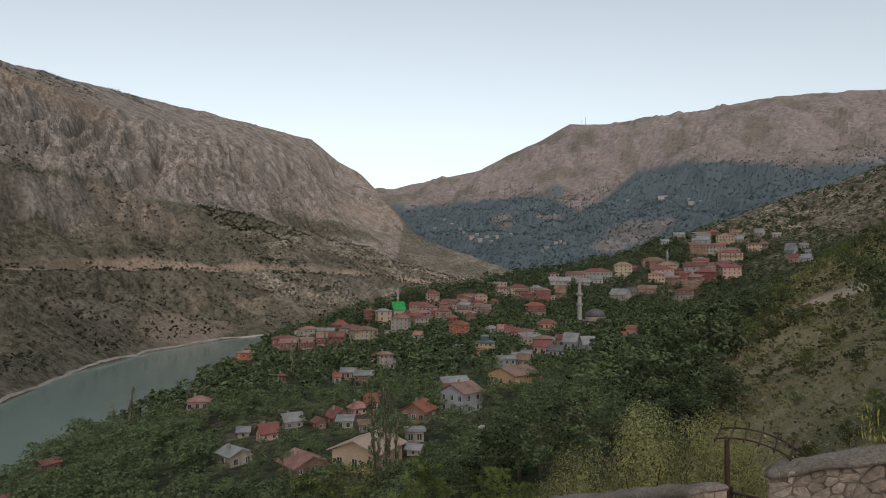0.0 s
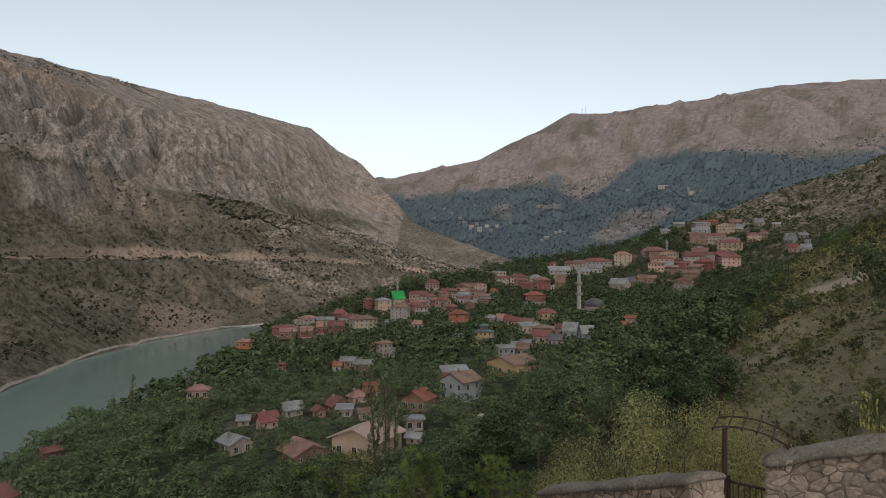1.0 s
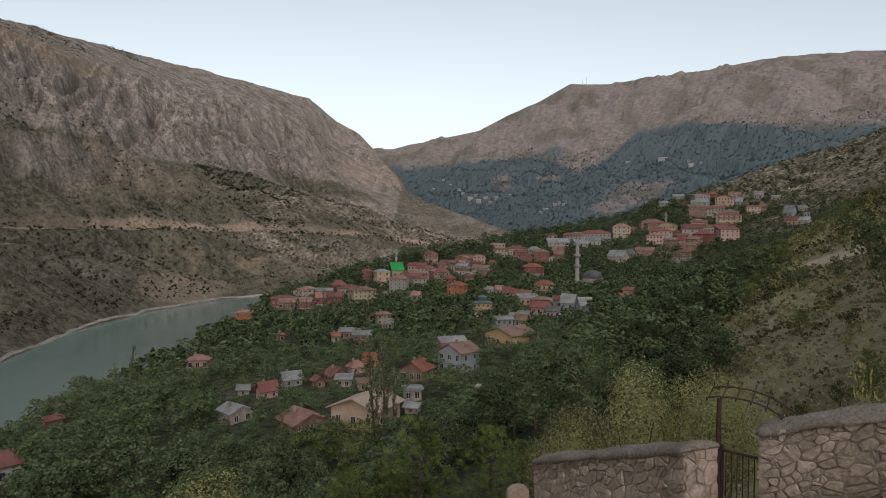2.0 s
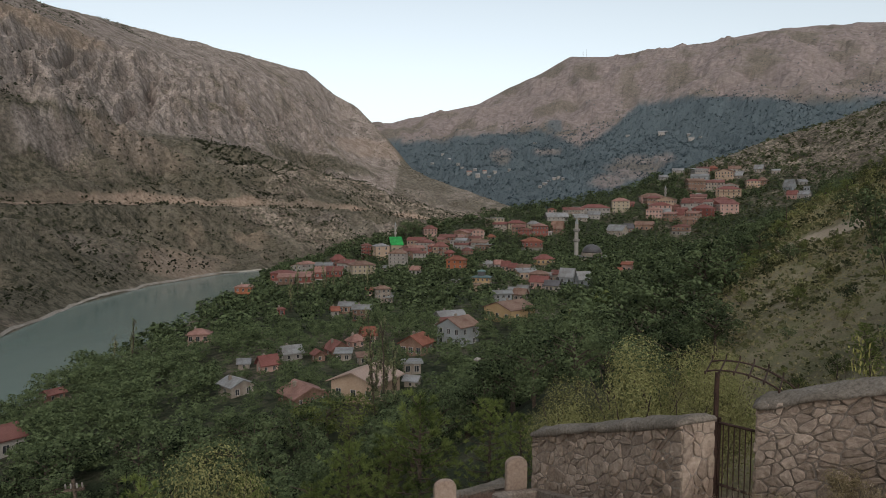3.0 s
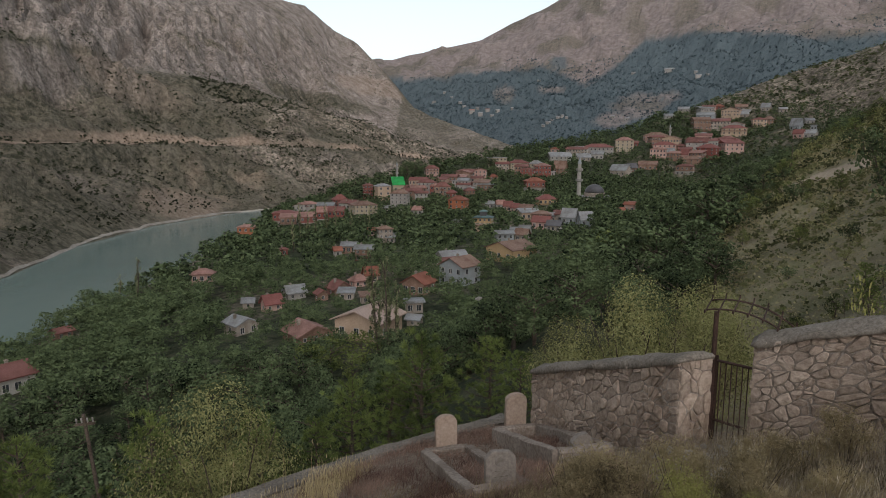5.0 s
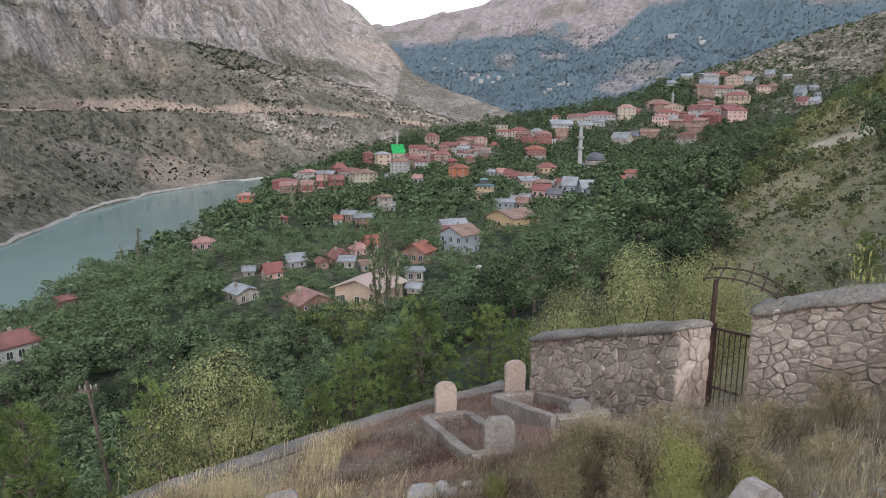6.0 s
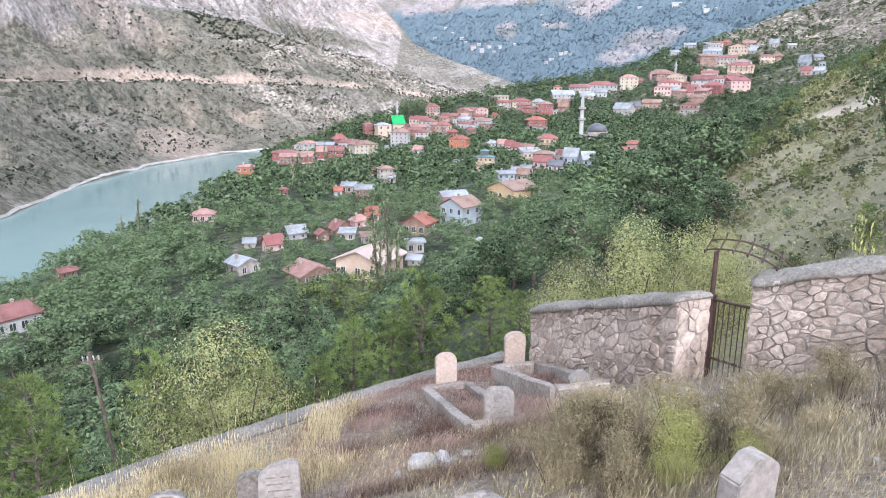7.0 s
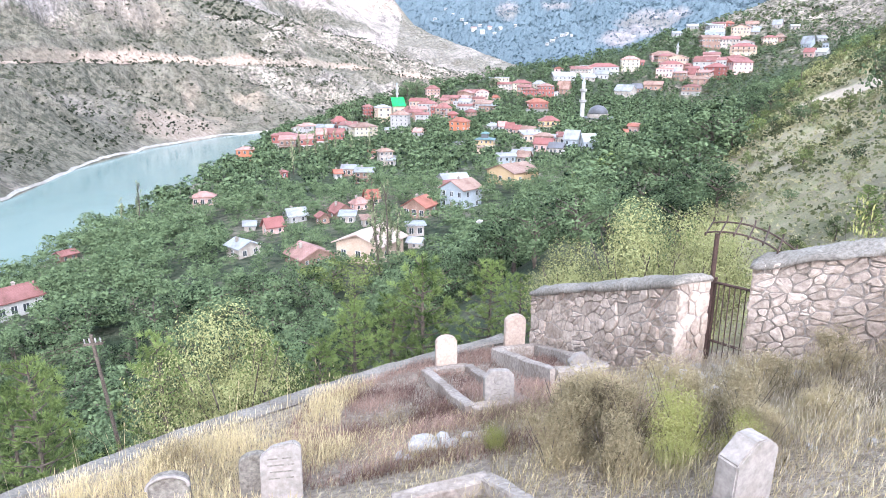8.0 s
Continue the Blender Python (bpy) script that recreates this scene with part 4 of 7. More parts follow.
house(-47.3, 428.4, 5.6, 4.0, 8.7, 24, "maroon", "maroon", "hip", 4, 3, 1.2, "dark maroon timber block with a low roof", floor=15.2, chimneys=2, over=0.5)
house(-37.5, 424.6, 9.1, 6.6, 9.2, 25, "beige", "white", "hip", 3, 2, 1.6, "broad beige hall with a pale roof", floor=14.5, chimneys=0, over=0.5)
house(-24.8, 395.4, 10.1, 7.3, 10.3, -10, "white", "brown", "hip", 5, 4, 2.2, "tall white apartment block with a rusty roof", floor=11.0, chimneys=2, over=0.5)
house(-28.8, 439.1, 7.5, 5.4, 4.8, 14, "cream", "green", "shed", 1, 2, 5.1, "building with a bright green sloping roof", floor=18.9, chimneys=0, over=0.5)
house(-7.4, 469.0, 9.1, 6.5, 6.3, 13, "pink", "maroon", "hip", 3, 4, 2.3, "tall reddish timber house on the upper street", floor=27.2, balcony=True, over=0.5)
house(-9.7, 437.0, 10.7, 7.7, 7.6, -17, "white", "maroon", "hip", 3, 4, 2.0, "white house with a maroon hipped roof", floor=17.9, chimneys=2, over=0.5)
house(0.0, 432.8, 10.1, 7.2, 6.2, 6, "beige", "maroon", "hip", 2, 4, 2.7, "beige house with an old maroon roof", floor=17.0, balcony=True, over=0.5)
house(-13.7, 366.7, 6.8, 4.9, 2.8, -14, "white", "pink", "gable", 1, 3, 2.1, "low white house with a faded roof", floor=11.3, over=0.5)
house(-32.8, 394.6, 4.1, 2.9, 2.3, 5, "stone", "grey", "shed", 1, 2, 1.1, "low shed with a grey sheet roof", floor=10.4, chimneys=0, over=0.5)
house(-13.7, 426.1, 9.1, 6.5, 3.2, 10, "stone", "grey", "flat", 1, 3, 0.0, "low grey building with a flat roof", floor=15.3, chimneys=0, over=0.5)
house(-30.6, 289.5, 2.6, 2.6, 2.6, 16, "pink", "orange", "gable", 1, 1, 1.1, "small house with an orange tiled roof", floor=9.8, chimneys=0, over=0.5)
house(-22.6, 262.6, 5.4, 3.9, 5.9, 20, "stone", "brown", "hip", 3, 3, 1.1, "old stone house with a rusty roof behind the poplars", floor=10.4, over=0.5)
house(-20.4, 262.1, 3.6, 2.6, 2.5, -8, "stone", "white", "shed", 1, 2, 1.6, "stone shed with a pale ribbed roof", floor=10.4, chimneys=0, over=0.5)
house(-34.0, 244.9, 5.4, 3.9, 2.7, -4, "brown", "grey", "gable", 1, 3, 1.4, "dark timber house with a grey sheet roof", floor=9.4, over=0.5)
house(-26.3, 225.7, 5.9, 4.2, 4.1, -3, "brown", "grey", "gable", 2, 3, 1.3, "dark timber house with a grey ribbed roof", floor=9.8, balcony=True, over=0.5)
house(-37.4, 237.5, 2.6, 2.6, 2.2, 21, "white", "orange", "gable", 1, 1, 1.4, "small white house with a tiled roof", floor=9.2, over=0.5)
house(-60.4, 253.2, 2.6, 2.6, 2.8, 28, "maroon", "maroon", "hip", 1, 1, 0.7, "narrow dark red timber house among trees", floor=6.7, over=0.5)
house(8.9, 365.9, 9.5, 6.9, 7.2, -19, "orange", "orange", "hip", 3, 3, 2.2, "bright orange timber house with a tiled roof", floor=12.6, base="white", over=0.5)
house(62.2, 455.6, 12.7, 9.1, 7.9, 8, "maroon", "orange", "hip", 2, 4, 2.4, "red timber house with an orange-red roof", floor=17.7, base="white", balcony=True, over=0.5)
house(56.7, 366.1, 10.2, 7.4, 5.9, 5, "ochre", "red", "hip", 2, 4, 2.4, "ochre timber house with a red roof", floor=14.4, base="stone", balcony=True, over=0.5)
house(28.2, 388.0, 6.3, 4.6, 2.3, 9, "white", "white", "hip", 1, 3, 1.9, "low white house with a pale sheet roof", floor=13.5, over=0.5)
house(33.2, 383.0, 4.6, 3.3, 2.2, 7, "white", "pink", "gable", 1, 2, 2.5, "low white house with a faded red roof", floor=13.7, over=0.5)
house(35.8, 364.5, 4.3, 3.1, 2.8, -22, "pink", "red", "gable", 1, 2, 2.8, "low house with a bright red sheet roof", floor=13.7, chimneys=0, over=0.5)
house(39.0, 358.1, 4.3, 3.1, 2.3, -22, "pink", "red", "gable", 1, 2, 2.4, "low house with a red sheet roof", floor=13.9, over=0.5)
house(44.2, 352.4, 6.9, 4.9, 2.1, -19, "stone", "brown", "gable", 1, 3, 2.3, "low stone house with a dull brown roof", floor=14.1, over=0.5)
lantern(house(18.6, 300.5, 7.9, 5.7, 4.2, -14, "ochre", "teal", "hip", 2, 4, 1.0, "ochre mansion with a teal roof and a roof lantern", floor=12.8, chimneys=0, base="beige", over=0.5), 4.2, 1.4)
house(15.1, 283.5, 5.0, 3.6, 2.5, -13, "beige", "brown", "flat", 1, 2, 0.0, "beige lower wing of the ochre mansion", floor=12.8, chimneys=0, over=0.5)
house(7.1, 311.6, 4.0, 2.9, 1.8, 17, "white", "white", "flat", 1, 2, 0.0, "small white roofless ruin among trees", floor=12.4, chimneys=0, over=0.5)
house(42.5, 283.8, 7.4, 5.3, 3.0, -29, "pink", "red", "gable", 1, 3, 2.4, "low house with a broad red roof", floor=13.9, over=0.5)
house(50.2, 307.5, 8.7, 6.3, 2.9, 5, "stone", "grey", "gable", 1, 3, 1.6, "stone house with a grey sheet roof", floor=14.1, chimneys=2, over=0.5)
house(45.8, 272.4, 5.6, 4.0, 2.6, -24, "stone", "slate", "gable", 1, 3, 2.1, "dark-roofed house in the village", floor=14.0, over=0.5)
house(33.5, 269.6, 4.3, 3.1, 2.0, -31, "white", "grey", "gable", 1, 2, 1.5, "white house with a zinc roof", floor=13.5, over=0.5)
house(28.5, 270.0, 3.9, 2.8, 2.1, 6, "white", "grey", "gable", 1, 2, 0.9, "low house with a grey zinc roof", floor=13.2, over=0.5)
house(56.7, 297.3, 6.3, 4.5, 3.0, -33, "grey", "white", "gable", 1, 2, 4.0, "long shed with a white ribbed roof", floor=14.4, chimneys=0, over=0.5)
house(61.7, 288.0, 5.8, 4.2, 2.8, 12, "grey", "white", "gable", 1, 2, 3.4, "shed with a pale ribbed roof beside the mosque", floor=14.6, chimneys=0, over=0.5)
house(20.1, 485.4, 21.7, 12.0, 3.3, 10, "white", "maroon", "hip", 1, 8, 1.9, "long white building with a maroon roof", floor=27.5, chimneys=3, over=0.5)
house(40.5, 505.3, 13.4, 9.6, 7.8, 5, "cream", "white", "flat", 3, 5, 0.0, "pale cream school-like block with a flat roof", floor=32.5, chimneys=0, over=0.5)
house(56.0, 499.7, 13.5, 9.7, 6.1, 6, "cream", "red", "hip", 3, 4, 2.3, "cream house with a red roof by the upper street", floor=30.7, chimneys=2, over=0.5)
house(69.4, 500.7, 9.6, 6.9, 4.9, -2, "cream", "grey", "hip", 2, 3, 2.4, "cream house with a grey roof", floor=31.3, over=0.5)
house(48.3, 499.4, 4.8, 3.4, 4.0, 2, "maroon", "maroon", "hip", 2, 2, 1.4, "small maroon house behind the trees", floor=31.0, chimneys=0, over=0.5)
house(91.4, 530.4, 16.8, 12.0, 4.8, 4, "white", "white", "gable", 2, 5, 3.4, "long white house with a pale roof", floor=36.3, chimneys=0, over=0.5)
house(86.9, 497.5, 8.5, 6.1, 4.0, -28, "brown", "brown", "gable", 2, 3, 5.8, "old brown house with a steep rusty roof", floor=28.7, over=0.5)
house(76.8, 491.2, 9.1, 6.6, 3.4, -4, "white", "grey", "flat", 1, 3, 0.0, "low white house with a flat grey roof", floor=27.3, chimneys=0, over=0.5)
house(90.6, 547.3, 6.8, 4.9, 3.1, -5, "pink", "orange", "hip", 1, 2, 1.2, "small house with an orange roof behind the street", floor=43.9, chimneys=0, over=0.5)
house(107.0, 548.5, 7.1, 5.1, 3.4, -3, "beige", "orange", "hip", 1, 2, 1.2, "small beige house with an orange roof", floor=43.9, chimneys=0, over=0.5)
house(125.3, 548.1, 22.7, 12.0, 6.5, -1, "white", "red", "hip", 2, 7, 2.8, "large white house with a red hipped roof", floor=41.9, chimneys=3, over=0.5)
house(148.1, 553.9, 13.9, 10.0, 9.9, -8, "cream", "pink", "hip", 4, 4, 2.7, "cream four-storey apartment house", floor=44.1, chimneys=2, over=0.5)
house(110.8, 532.6, 10.6, 7.6, 2.7, -4, "stone", "white", "shed", 1, 3, 3.1, "low house with a white ribbed roof", floor=37.7, chimneys=0, over=0.5)
house(123.1, 537.7, 9.3, 6.7, 4.0, -21, "white", "grey", "gable", 1, 3, 3.0, "low white house with a grey roof", floor=38.8, chimneys=0, over=0.5)
house(133.2, 505.4, 13.1, 9.5, 4.3, -43, "stone", "grey", "gable", 1, 3, 4.6, "long shed with a zinc roof", floor=26.9, chimneys=0, over=0.5)
house(142.4, 511.5, 8.2, 5.9, 3.2, -2, "brown", "slate", "gable", 1, 2, 3.6, "dark timber barn with a dark roof", floor=29.7, chimneys=0, over=0.5)
house(156.6, 515.7, 13.6, 9.8, 4.4, -17, "brown", "brown", "gable", 1, 4, 2.7, "low brown house with a rusty roof", floor=31.1, over=0.5)
house(88.1, 330.5, 3.1, 2.6, 2.4, -5, "pink", "orange", "gable", 1, 1, 1.3, "small pink house with an orange roof", floor=15.3, chimneys=0, over=0.5)
house(103.8, 370.8, 5.8, 4.2, 1.8, -40, "pink", "pink", "gable", 1, 2, 1.5, "small house with a faded roof among trees", floor=15.6, chimneys=0, over=0.5)
house(4.8, 459.4, 10.7, 7.7, 4.2, 7, "beige", "maroon", "hip", 2, 4, 2.1, "beige house with a long maroon roof in the village", floor=22.6, chimneys=2, over=0.5)
house(15.3, 461.5, 6.1, 4.4, 2.7, -20, "white", "maroon", "hip", 1, 3, 1.4, "white house with a maroon roof in the village", floor=21.9, over=0.5)
house(23.7, 459.6, 7.6, 5.5, 3.3, 17, "pink", "maroon", "hip", 1, 3, 2.2, "pinkish house with a maroon roof in the village", floor=20.4, over=0.5)
house(36.3, 480.5, 5.9, 4.2, 2.2, 8, "brown", "orange", "hip", 1, 2, 1.8, "brown house with a tiled roof behind the trees", floor=25.2, over=0.5)
house(17.4, 435.1, 6.2, 4.5, 4.0, 18, "brown", "maroon", "hip", 2, 3, 1.9, "brown timber house with a maroon roof in the village", floor=16.4, balcony=True, over=0.5)
house(6.0, 427.2, 5.9, 4.2, 3.5, -11, "maroon", "red", "hip", 1, 2, 1.8, "maroon timber house with a red roof in the village", floor=16.0, over=0.5)
house(0.3, 430.8, 4.6, 3.3, 6.3, 6, "white", "maroon", "hip", 3, 2, 1.5, "tall white house with a maroon roof in the village", floor=16.6, over=0.5)
house(-5.1, 433.3, 6.0, 4.3, 6.3, 11, "maroon", "pink", "hip", 2, 3, 1.4, "maroon timber house on the steep street", floor=17.4, over=0.5)
house(157.6, 561.1, 7.0, 5.0, 2.9, -8, "maroon", "maroon", "gable", 1, 2, 1.9, "small maroon house in the village", floor=48.9, chimneys=0, over=0.5)
house(179.4, 572.9, 18.9, 12.0, 6.6, -7, "pink", "brown", "hip", 2, 5, 2.8, "pinkish-brown house with a rusty roof on the upper slope", floor=51.6, chimneys=2, over=0.5)
house(179.3, 549.8, 17.5, 12.0, 5.6, -13, "pink", "red", "hip", 2, 5, 2.5, "house with a broad red hipped roof on the upper slope", floor=45.0, over=0.5)
house(179.8, 537.6, 7.2, 5.2, 3.4, -8, "white", "grey", "gable", 1, 2, 3.0, "small white house with a grey roof", floor=41.6, chimneys=0, over=0.5)
house(191.8, 546.3, 7.3, 5.3, 4.2, -13, "brown", "maroon", "hip", 1, 2, 1.7, "brown house with a maroon roof", floor=45.5, over=0.5)
house(203.5, 541.1, 16.1, 11.6, 8.9, -33, "white", "maroon", "gable", 3, 3, 4.0, "white-gabled house with a maroon roof", floor=43.4, chimneys=2, over=0.5)
house(206.3, 526.4, 14.4, 10.4, 8.7, -45, "maroon", "red", "hip", 3, 3, 3.1, "dark red timber house with a red roof", floor=39.5, over=0.5)
house(226.7, 542.3, 15.2, 10.9, 8.6, -35, "maroon", "maroon", "hip", 3, 3, 2.1, "dark maroon timber house with a low roof", floor=46.7, over=0.5)
house(225.4, 529.7, 14.8, 10.7, 8.9, 1, "pink", "red", "shed", 3, 4, 3.4, "pinkish house with a sloping red roof", floor=42.9, chimneys=0, over=0.5)
house(241.9, 566.8, 19.6, 12.0, 8.0, -17, "beige", "red", "hip", 3, 5, 2.7, "beige three-storey house with a red roof", floor=56.3, balcony=True, over=0.5)
house(187.5, 523.7, 5.6, 4.1, 4.4, -44, "pink", "red", "gable", 1, 2, 4.5, "small house with a bright red roof", floor=38.5, over=0.5)
house(189.8, 517.2, 13.1, 9.5, 4.1, -16, "brown", "brown", "hip", 2, 3, 2.2, "brown timber house with a rusty roof", floor=35.4, over=0.5)
house(194.8, 516.5, 5.1, 3.7, 4.7, -17, "stone", "brown", "hip", 2, 2, 1.5, "stone house with a rusty roof", floor=36.5, chimneys=0, over=0.5)
house(180.0, 501.0, 12.3, 8.8, 6.6, -28, "brown", "maroon", "hip", 2, 4, 1.7, "brown timber house with a pale base and balcony", floor=28.1, base="white", balcony=True, over=0.5)
house(234.7, 609.6, 14.7, 10.6, 6.5, -31, "grey", "grey", "gable", 2, 3, 2.5, "pale grey house with a grey roof high on the slope", floor=70.4, over=0.5)
house(228.8, 588.8, 15.5, 11.2, 4.2, -13, "brown", "brown", "hip", 1, 4, 1.9, "brown house high on the slope", floor=62.8, over=0.5)
house(243.9, 594.6, 7.6, 5.4, 3.0, -22, "white", "grey", "gable", 1, 2, 2.1, "small white house high on the slope", floor=68.7, chimneys=0, over=0.5)
house(255.0, 633.1, 8.7, 6.3, 3.2, -18, "maroon", "orange", "hip", 1, 3, 2.2, "small house with an orange roof high on the slope", floor=82.8, over=0.5)
house(264.5, 608.8, 17.1, 12.0, 3.1, -37, "stone", "grey", "gable", 1, 3, 4.6, "stone house with a pale sheet roof high on the slope", floor=74.3, chimneys=0, over=0.5)
house(268.8, 617.1, 10.2, 7.3, 2.8, -18, "stone", "brown", "gable", 1, 3, 2.9, "stone house with a dull roof high on the slope", floor=81.6, chimneys=0, over=0.5)
house(284.5, 602.4, 7.3, 5.2, 3.4, -45, "stone", "grey", "gable", 1, 2, 4.1, "stone house with a grey roof high on the slope", floor=79.9, chimneys=0, over=0.5)
house(293.7, 591.0, 6.5, 4.6, 3.3, -16, "stone", "grey", "gable", 1, 2, 1.7, "stone shed with a pale roof high on the slope", floor=78.1, chimneys=0, over=0.5)
house(275.5, 576.5, 8.1, 5.8, 4.7, -48, "brown", "brown", "hip", 2, 3, 2.8, "brown house with a rusty roof high on the slope", floor=67.4, over=0.5)
house(287.0, 553.2, 8.5, 6.1, 3.4, -62, "grey", "grey", "gable", 1, 2, 6.2, "grey house with a steep zinc roof high on the slope", floor=62.6, chimneys=0, over=0.5)
house(279.5, 534.2, 7.3, 5.3, 3.9, -48, "pink", "red", "gable", 1, 2, 3.3, "low house with a red sheet roof high on the slope", floor=55.5, chimneys=0, over=0.5)
house(286.8, 530.9, 8.7, 6.3, 3.6, -48, "white", "white", "gable", 1, 2, 3.0, "low house with a white sheet roof high on the slope", floor=55.8, over=0.5)
house(294.2, 540.8, 4.3, 3.1, 4.1, -29, "grey", "grey", "flat", 1, 2, 0.0, "small grey block high on the slope", floor=62.0, chimneys=0, over=0.5)
house(298.1, 555.6, 6.9, 5.0, 2.8, -8, "white", "grey", "gable", 1, 2, 2.2, "white house with a grey roof high on the slope", floor=67.5, chimneys=0, over=0.5)
house(206.0, 623.4, 7.7, 5.6, 3.0, -4, "white", "grey", "gable", 1, 2, 2.2, "small white house among trees on the spur", floor=73.7, chimneys=0, over=0.5)
house(225.4, 640.5, 9.8, 7.1, 2.5, -13, "white", "grey", "gable", 1, 2, 2.3, "small white house with a pale roof on the spur", floor=81.4, chimneys=0, over=0.5)
house(216.5, 566.6, 6.5, 4.7, 3.5, -1, "grey", "white", "shed", 1, 2, 2.4, "shed with a white sheet roof among trees", floor=55.2, chimneys=0, over=0.5)
house(95.7, 341.6, 5.3, 3.8, 4.2, -30, "pink", "orange", "gable", 1, 2, 1.3, "small pinkish house with a tiled roof among trees", floor=15.3, over=0.5)
house(-14.5, 131.0, 9.8, 9.8, 3.9, -24, "beige", "tan", "front", 1, 3, 2.1, "barn-like house under a broad tan roof", floor=10.6, chimneys=0, over=0.8)
house(-5.8, 167.2, 6.2, 6.2, 3.0, -26, "brown", "orange", "front", 1, 3, 2.2, "dark timber barn with a bright orange-red roof", floor=11.2, over=0.5)
house(4.8, 176.4, 7.8, 7.8, 5.4, -40, "grey", "brown", "front", 2, 3, 2.2, "pale grey-gabled house with a rusty ribbed sheet roof", floor=11.7, over=0.5)
house(3.0, 203.9, 8.0, 5.8, 3.2, 23, "white", "white", "gable", 1, 3, 1.8, "white house with a pale sheet roof", floor=11.7, over=0.5)
house(3.1, 193.3, 6.6, 4.8, 2.6, 21, "white", "red", "shed", 1, 3, 1.4, "white lean-to with a faded red roof", floor=11.9, chimneys=0, over=0.5)
house(21.9, 209.9, 11.3, 11.3, 3.8, -48, "ochre", "brown", "front", 1, 3, 2.2, "long ochre-walled house with a rusty ribbed roof", floor=13.0, over=0.5)
house(22.4, 241.0, 6.2, 4.5, 4.4, 7, "grey", "grey", "gable", 2, 3, 1.1, "blue-grey house with a zinc roof", floor=12.9, over=0.5)
house(29.6, 245.7, 4.5, 3.3, 2.9, -33, "stone", "brown", "gable", 1, 2, 2.2, "stone house with a rusty roof", floor=13.4, over=0.5)
house(-22.7, 180.5, 4.2, 3.0, 1.7, 35, "pink", "pink", "hip", 1, 2, 1.6, "house with a faded tiled roof", floor=10.3, over=0.5)
house(-19.9, 184.7, 3.6, 2.6, 2.5, 24, "pink", "orange", "gable", 1, 2, 2.3, "small house with an orange-brown tiled roof", floor=10.2, chimneys=0, over=0.5)
house(-26.7, 172.5, 5.0, 5.0, 1.7, 33, "brown", "maroon", "front", 1, 2, 2.1, "white-trimmed house with a maroon roof", floor=9.8, over=0.5)
house(-30.4, 166.5, 2.6, 2.6, 1.7, 30, "brown", "maroon", "front", 1, 1, 1.1, "old brown house with a maroon tile roof", floor=9.6, chimneys=0, over=0.5)
house(-23.9, 165.5, 3.6, 2.6, 2.2, 0, "stone", "grey", "shed", 1, 2, 0.8, "grey ribbed lean-to roof among houses", floor=9.8, chimneys=0, over=0.5)
house(-17.8, 160.3, 3.8, 2.7, 1.9, 16, "stone", "brown", "shed", 1, 2, 0.6, "shed with rusty ribbed sheets", floor=10.4, chimneys=0, over=0.5)
house(-6.2, 147.0, 3.8, 2.8, 2.7, 8, "stone", "grey", "flat", 1, 2, 0.0, "grey concrete ruin behind the barn", floor=11.2, chimneys=0, over=0.5)
house(-5.6, 136.6, 2.6, 2.6, 1.3, -18, "stone", "white", "gable", 1, 1, 0.9, "stone shed with zinc roof sheets", floor=11.3, chimneys=1, over=0.5)
house(-77.5, 214.9, 6.7, 4.8, 3.0, 8, "pink", "pink", "hip", 1, 3, 1.5, "red-roofed house alone among dark trees", floor=4.3, over=0.5)
house(-43.2, 141.0, 5.3, 5.3, 2.5, 47, "stone", "white", "front", 1, 2, 1.3, "low barn with a white sheet roof", floor=8.0, over=0.5)
house(-27.0, 131.7, 7.4, 7.4, 1.6, 38, "brown", "pink", "front", 1, 3, 1.8, "low house with a faded reddish roof", floor=9.7, over=0.5)
house(-41.4, 159.8, 4.2, 3.0, 1.7, 39, "pink", "red", "gable", 1, 2, 2.2, "low house with a red sheet roof among walnut trees", floor=8.6, over=0.5)
house(-38.3, 171.4, 4.8, 3.5, 1.8, 33, "white", "grey", "gable", 1, 2, 1.9, "low house with a pale grey ribbed roof", floor=8.8, over=0.5)
house(-48.8, 165.9, 2.6, 2.6, 1.4, 12, "stone", "grey", "gable", 1, 1, 1.1, "small shed with a grey sheet roof", floor=7.8, chimneys=0, over=0.5)
house(-79.9, 116.0, 10.1, 7.3, 3.3, 55, "white", "maroon", "gable", 1, 5, 1.8, "white house with a dusky red roof and chimney", floor=3.8, chimneys=2, over=0.5)
house(-92.4, 158.9, 3.9, 2.8, 1.8, 60, "brown", "maroon", "gable", 1, 2, 1.0, "small boat shed by the lake", floor=1.6, chimneys=0, over=0.5)
house(13.0, 453.3, 11.1, 8.3, 5.2, -17, "white", "grey", "gable", 2, 5, 1.8, "white plastered house with a grey sheet roof in the crowded village", floor=20.8, over=0.5, chimneys=2)
house(18.4, 442.9, 7.2, 5.4, 3.0, 2, "brown", "grey", "hip", 1, 3, 1.1, "brown timber house with a grey sheet roof in the crowded village", floor=18.4, over=0.5, chimneys=2)
house(29.5, 452.5, 9.7, 7.3, 3.8, -26, "brown", "grey", "hip", 1, 4, 1.6, "brown timber house with a grey sheet roof in the crowded village", floor=19.6, over=0.5, chimneys=1)
house(26.9, 454.7, 10.5, 7.9, 4.5, -17, "white", "brown", "shed", 2, 4, 1.7, "white plastered house with a rusty roof in the crowded village", floor=20.2, over=0.5, chimneys=1)
house(14.5, 449.2, 8.9, 6.7, 3.7, -11, "white", "maroon", "gable", 1, 4, 1.4, "white plastered house with a maroon roof in the crowded village", floor=19.7, over=0.5, chimneys=1)
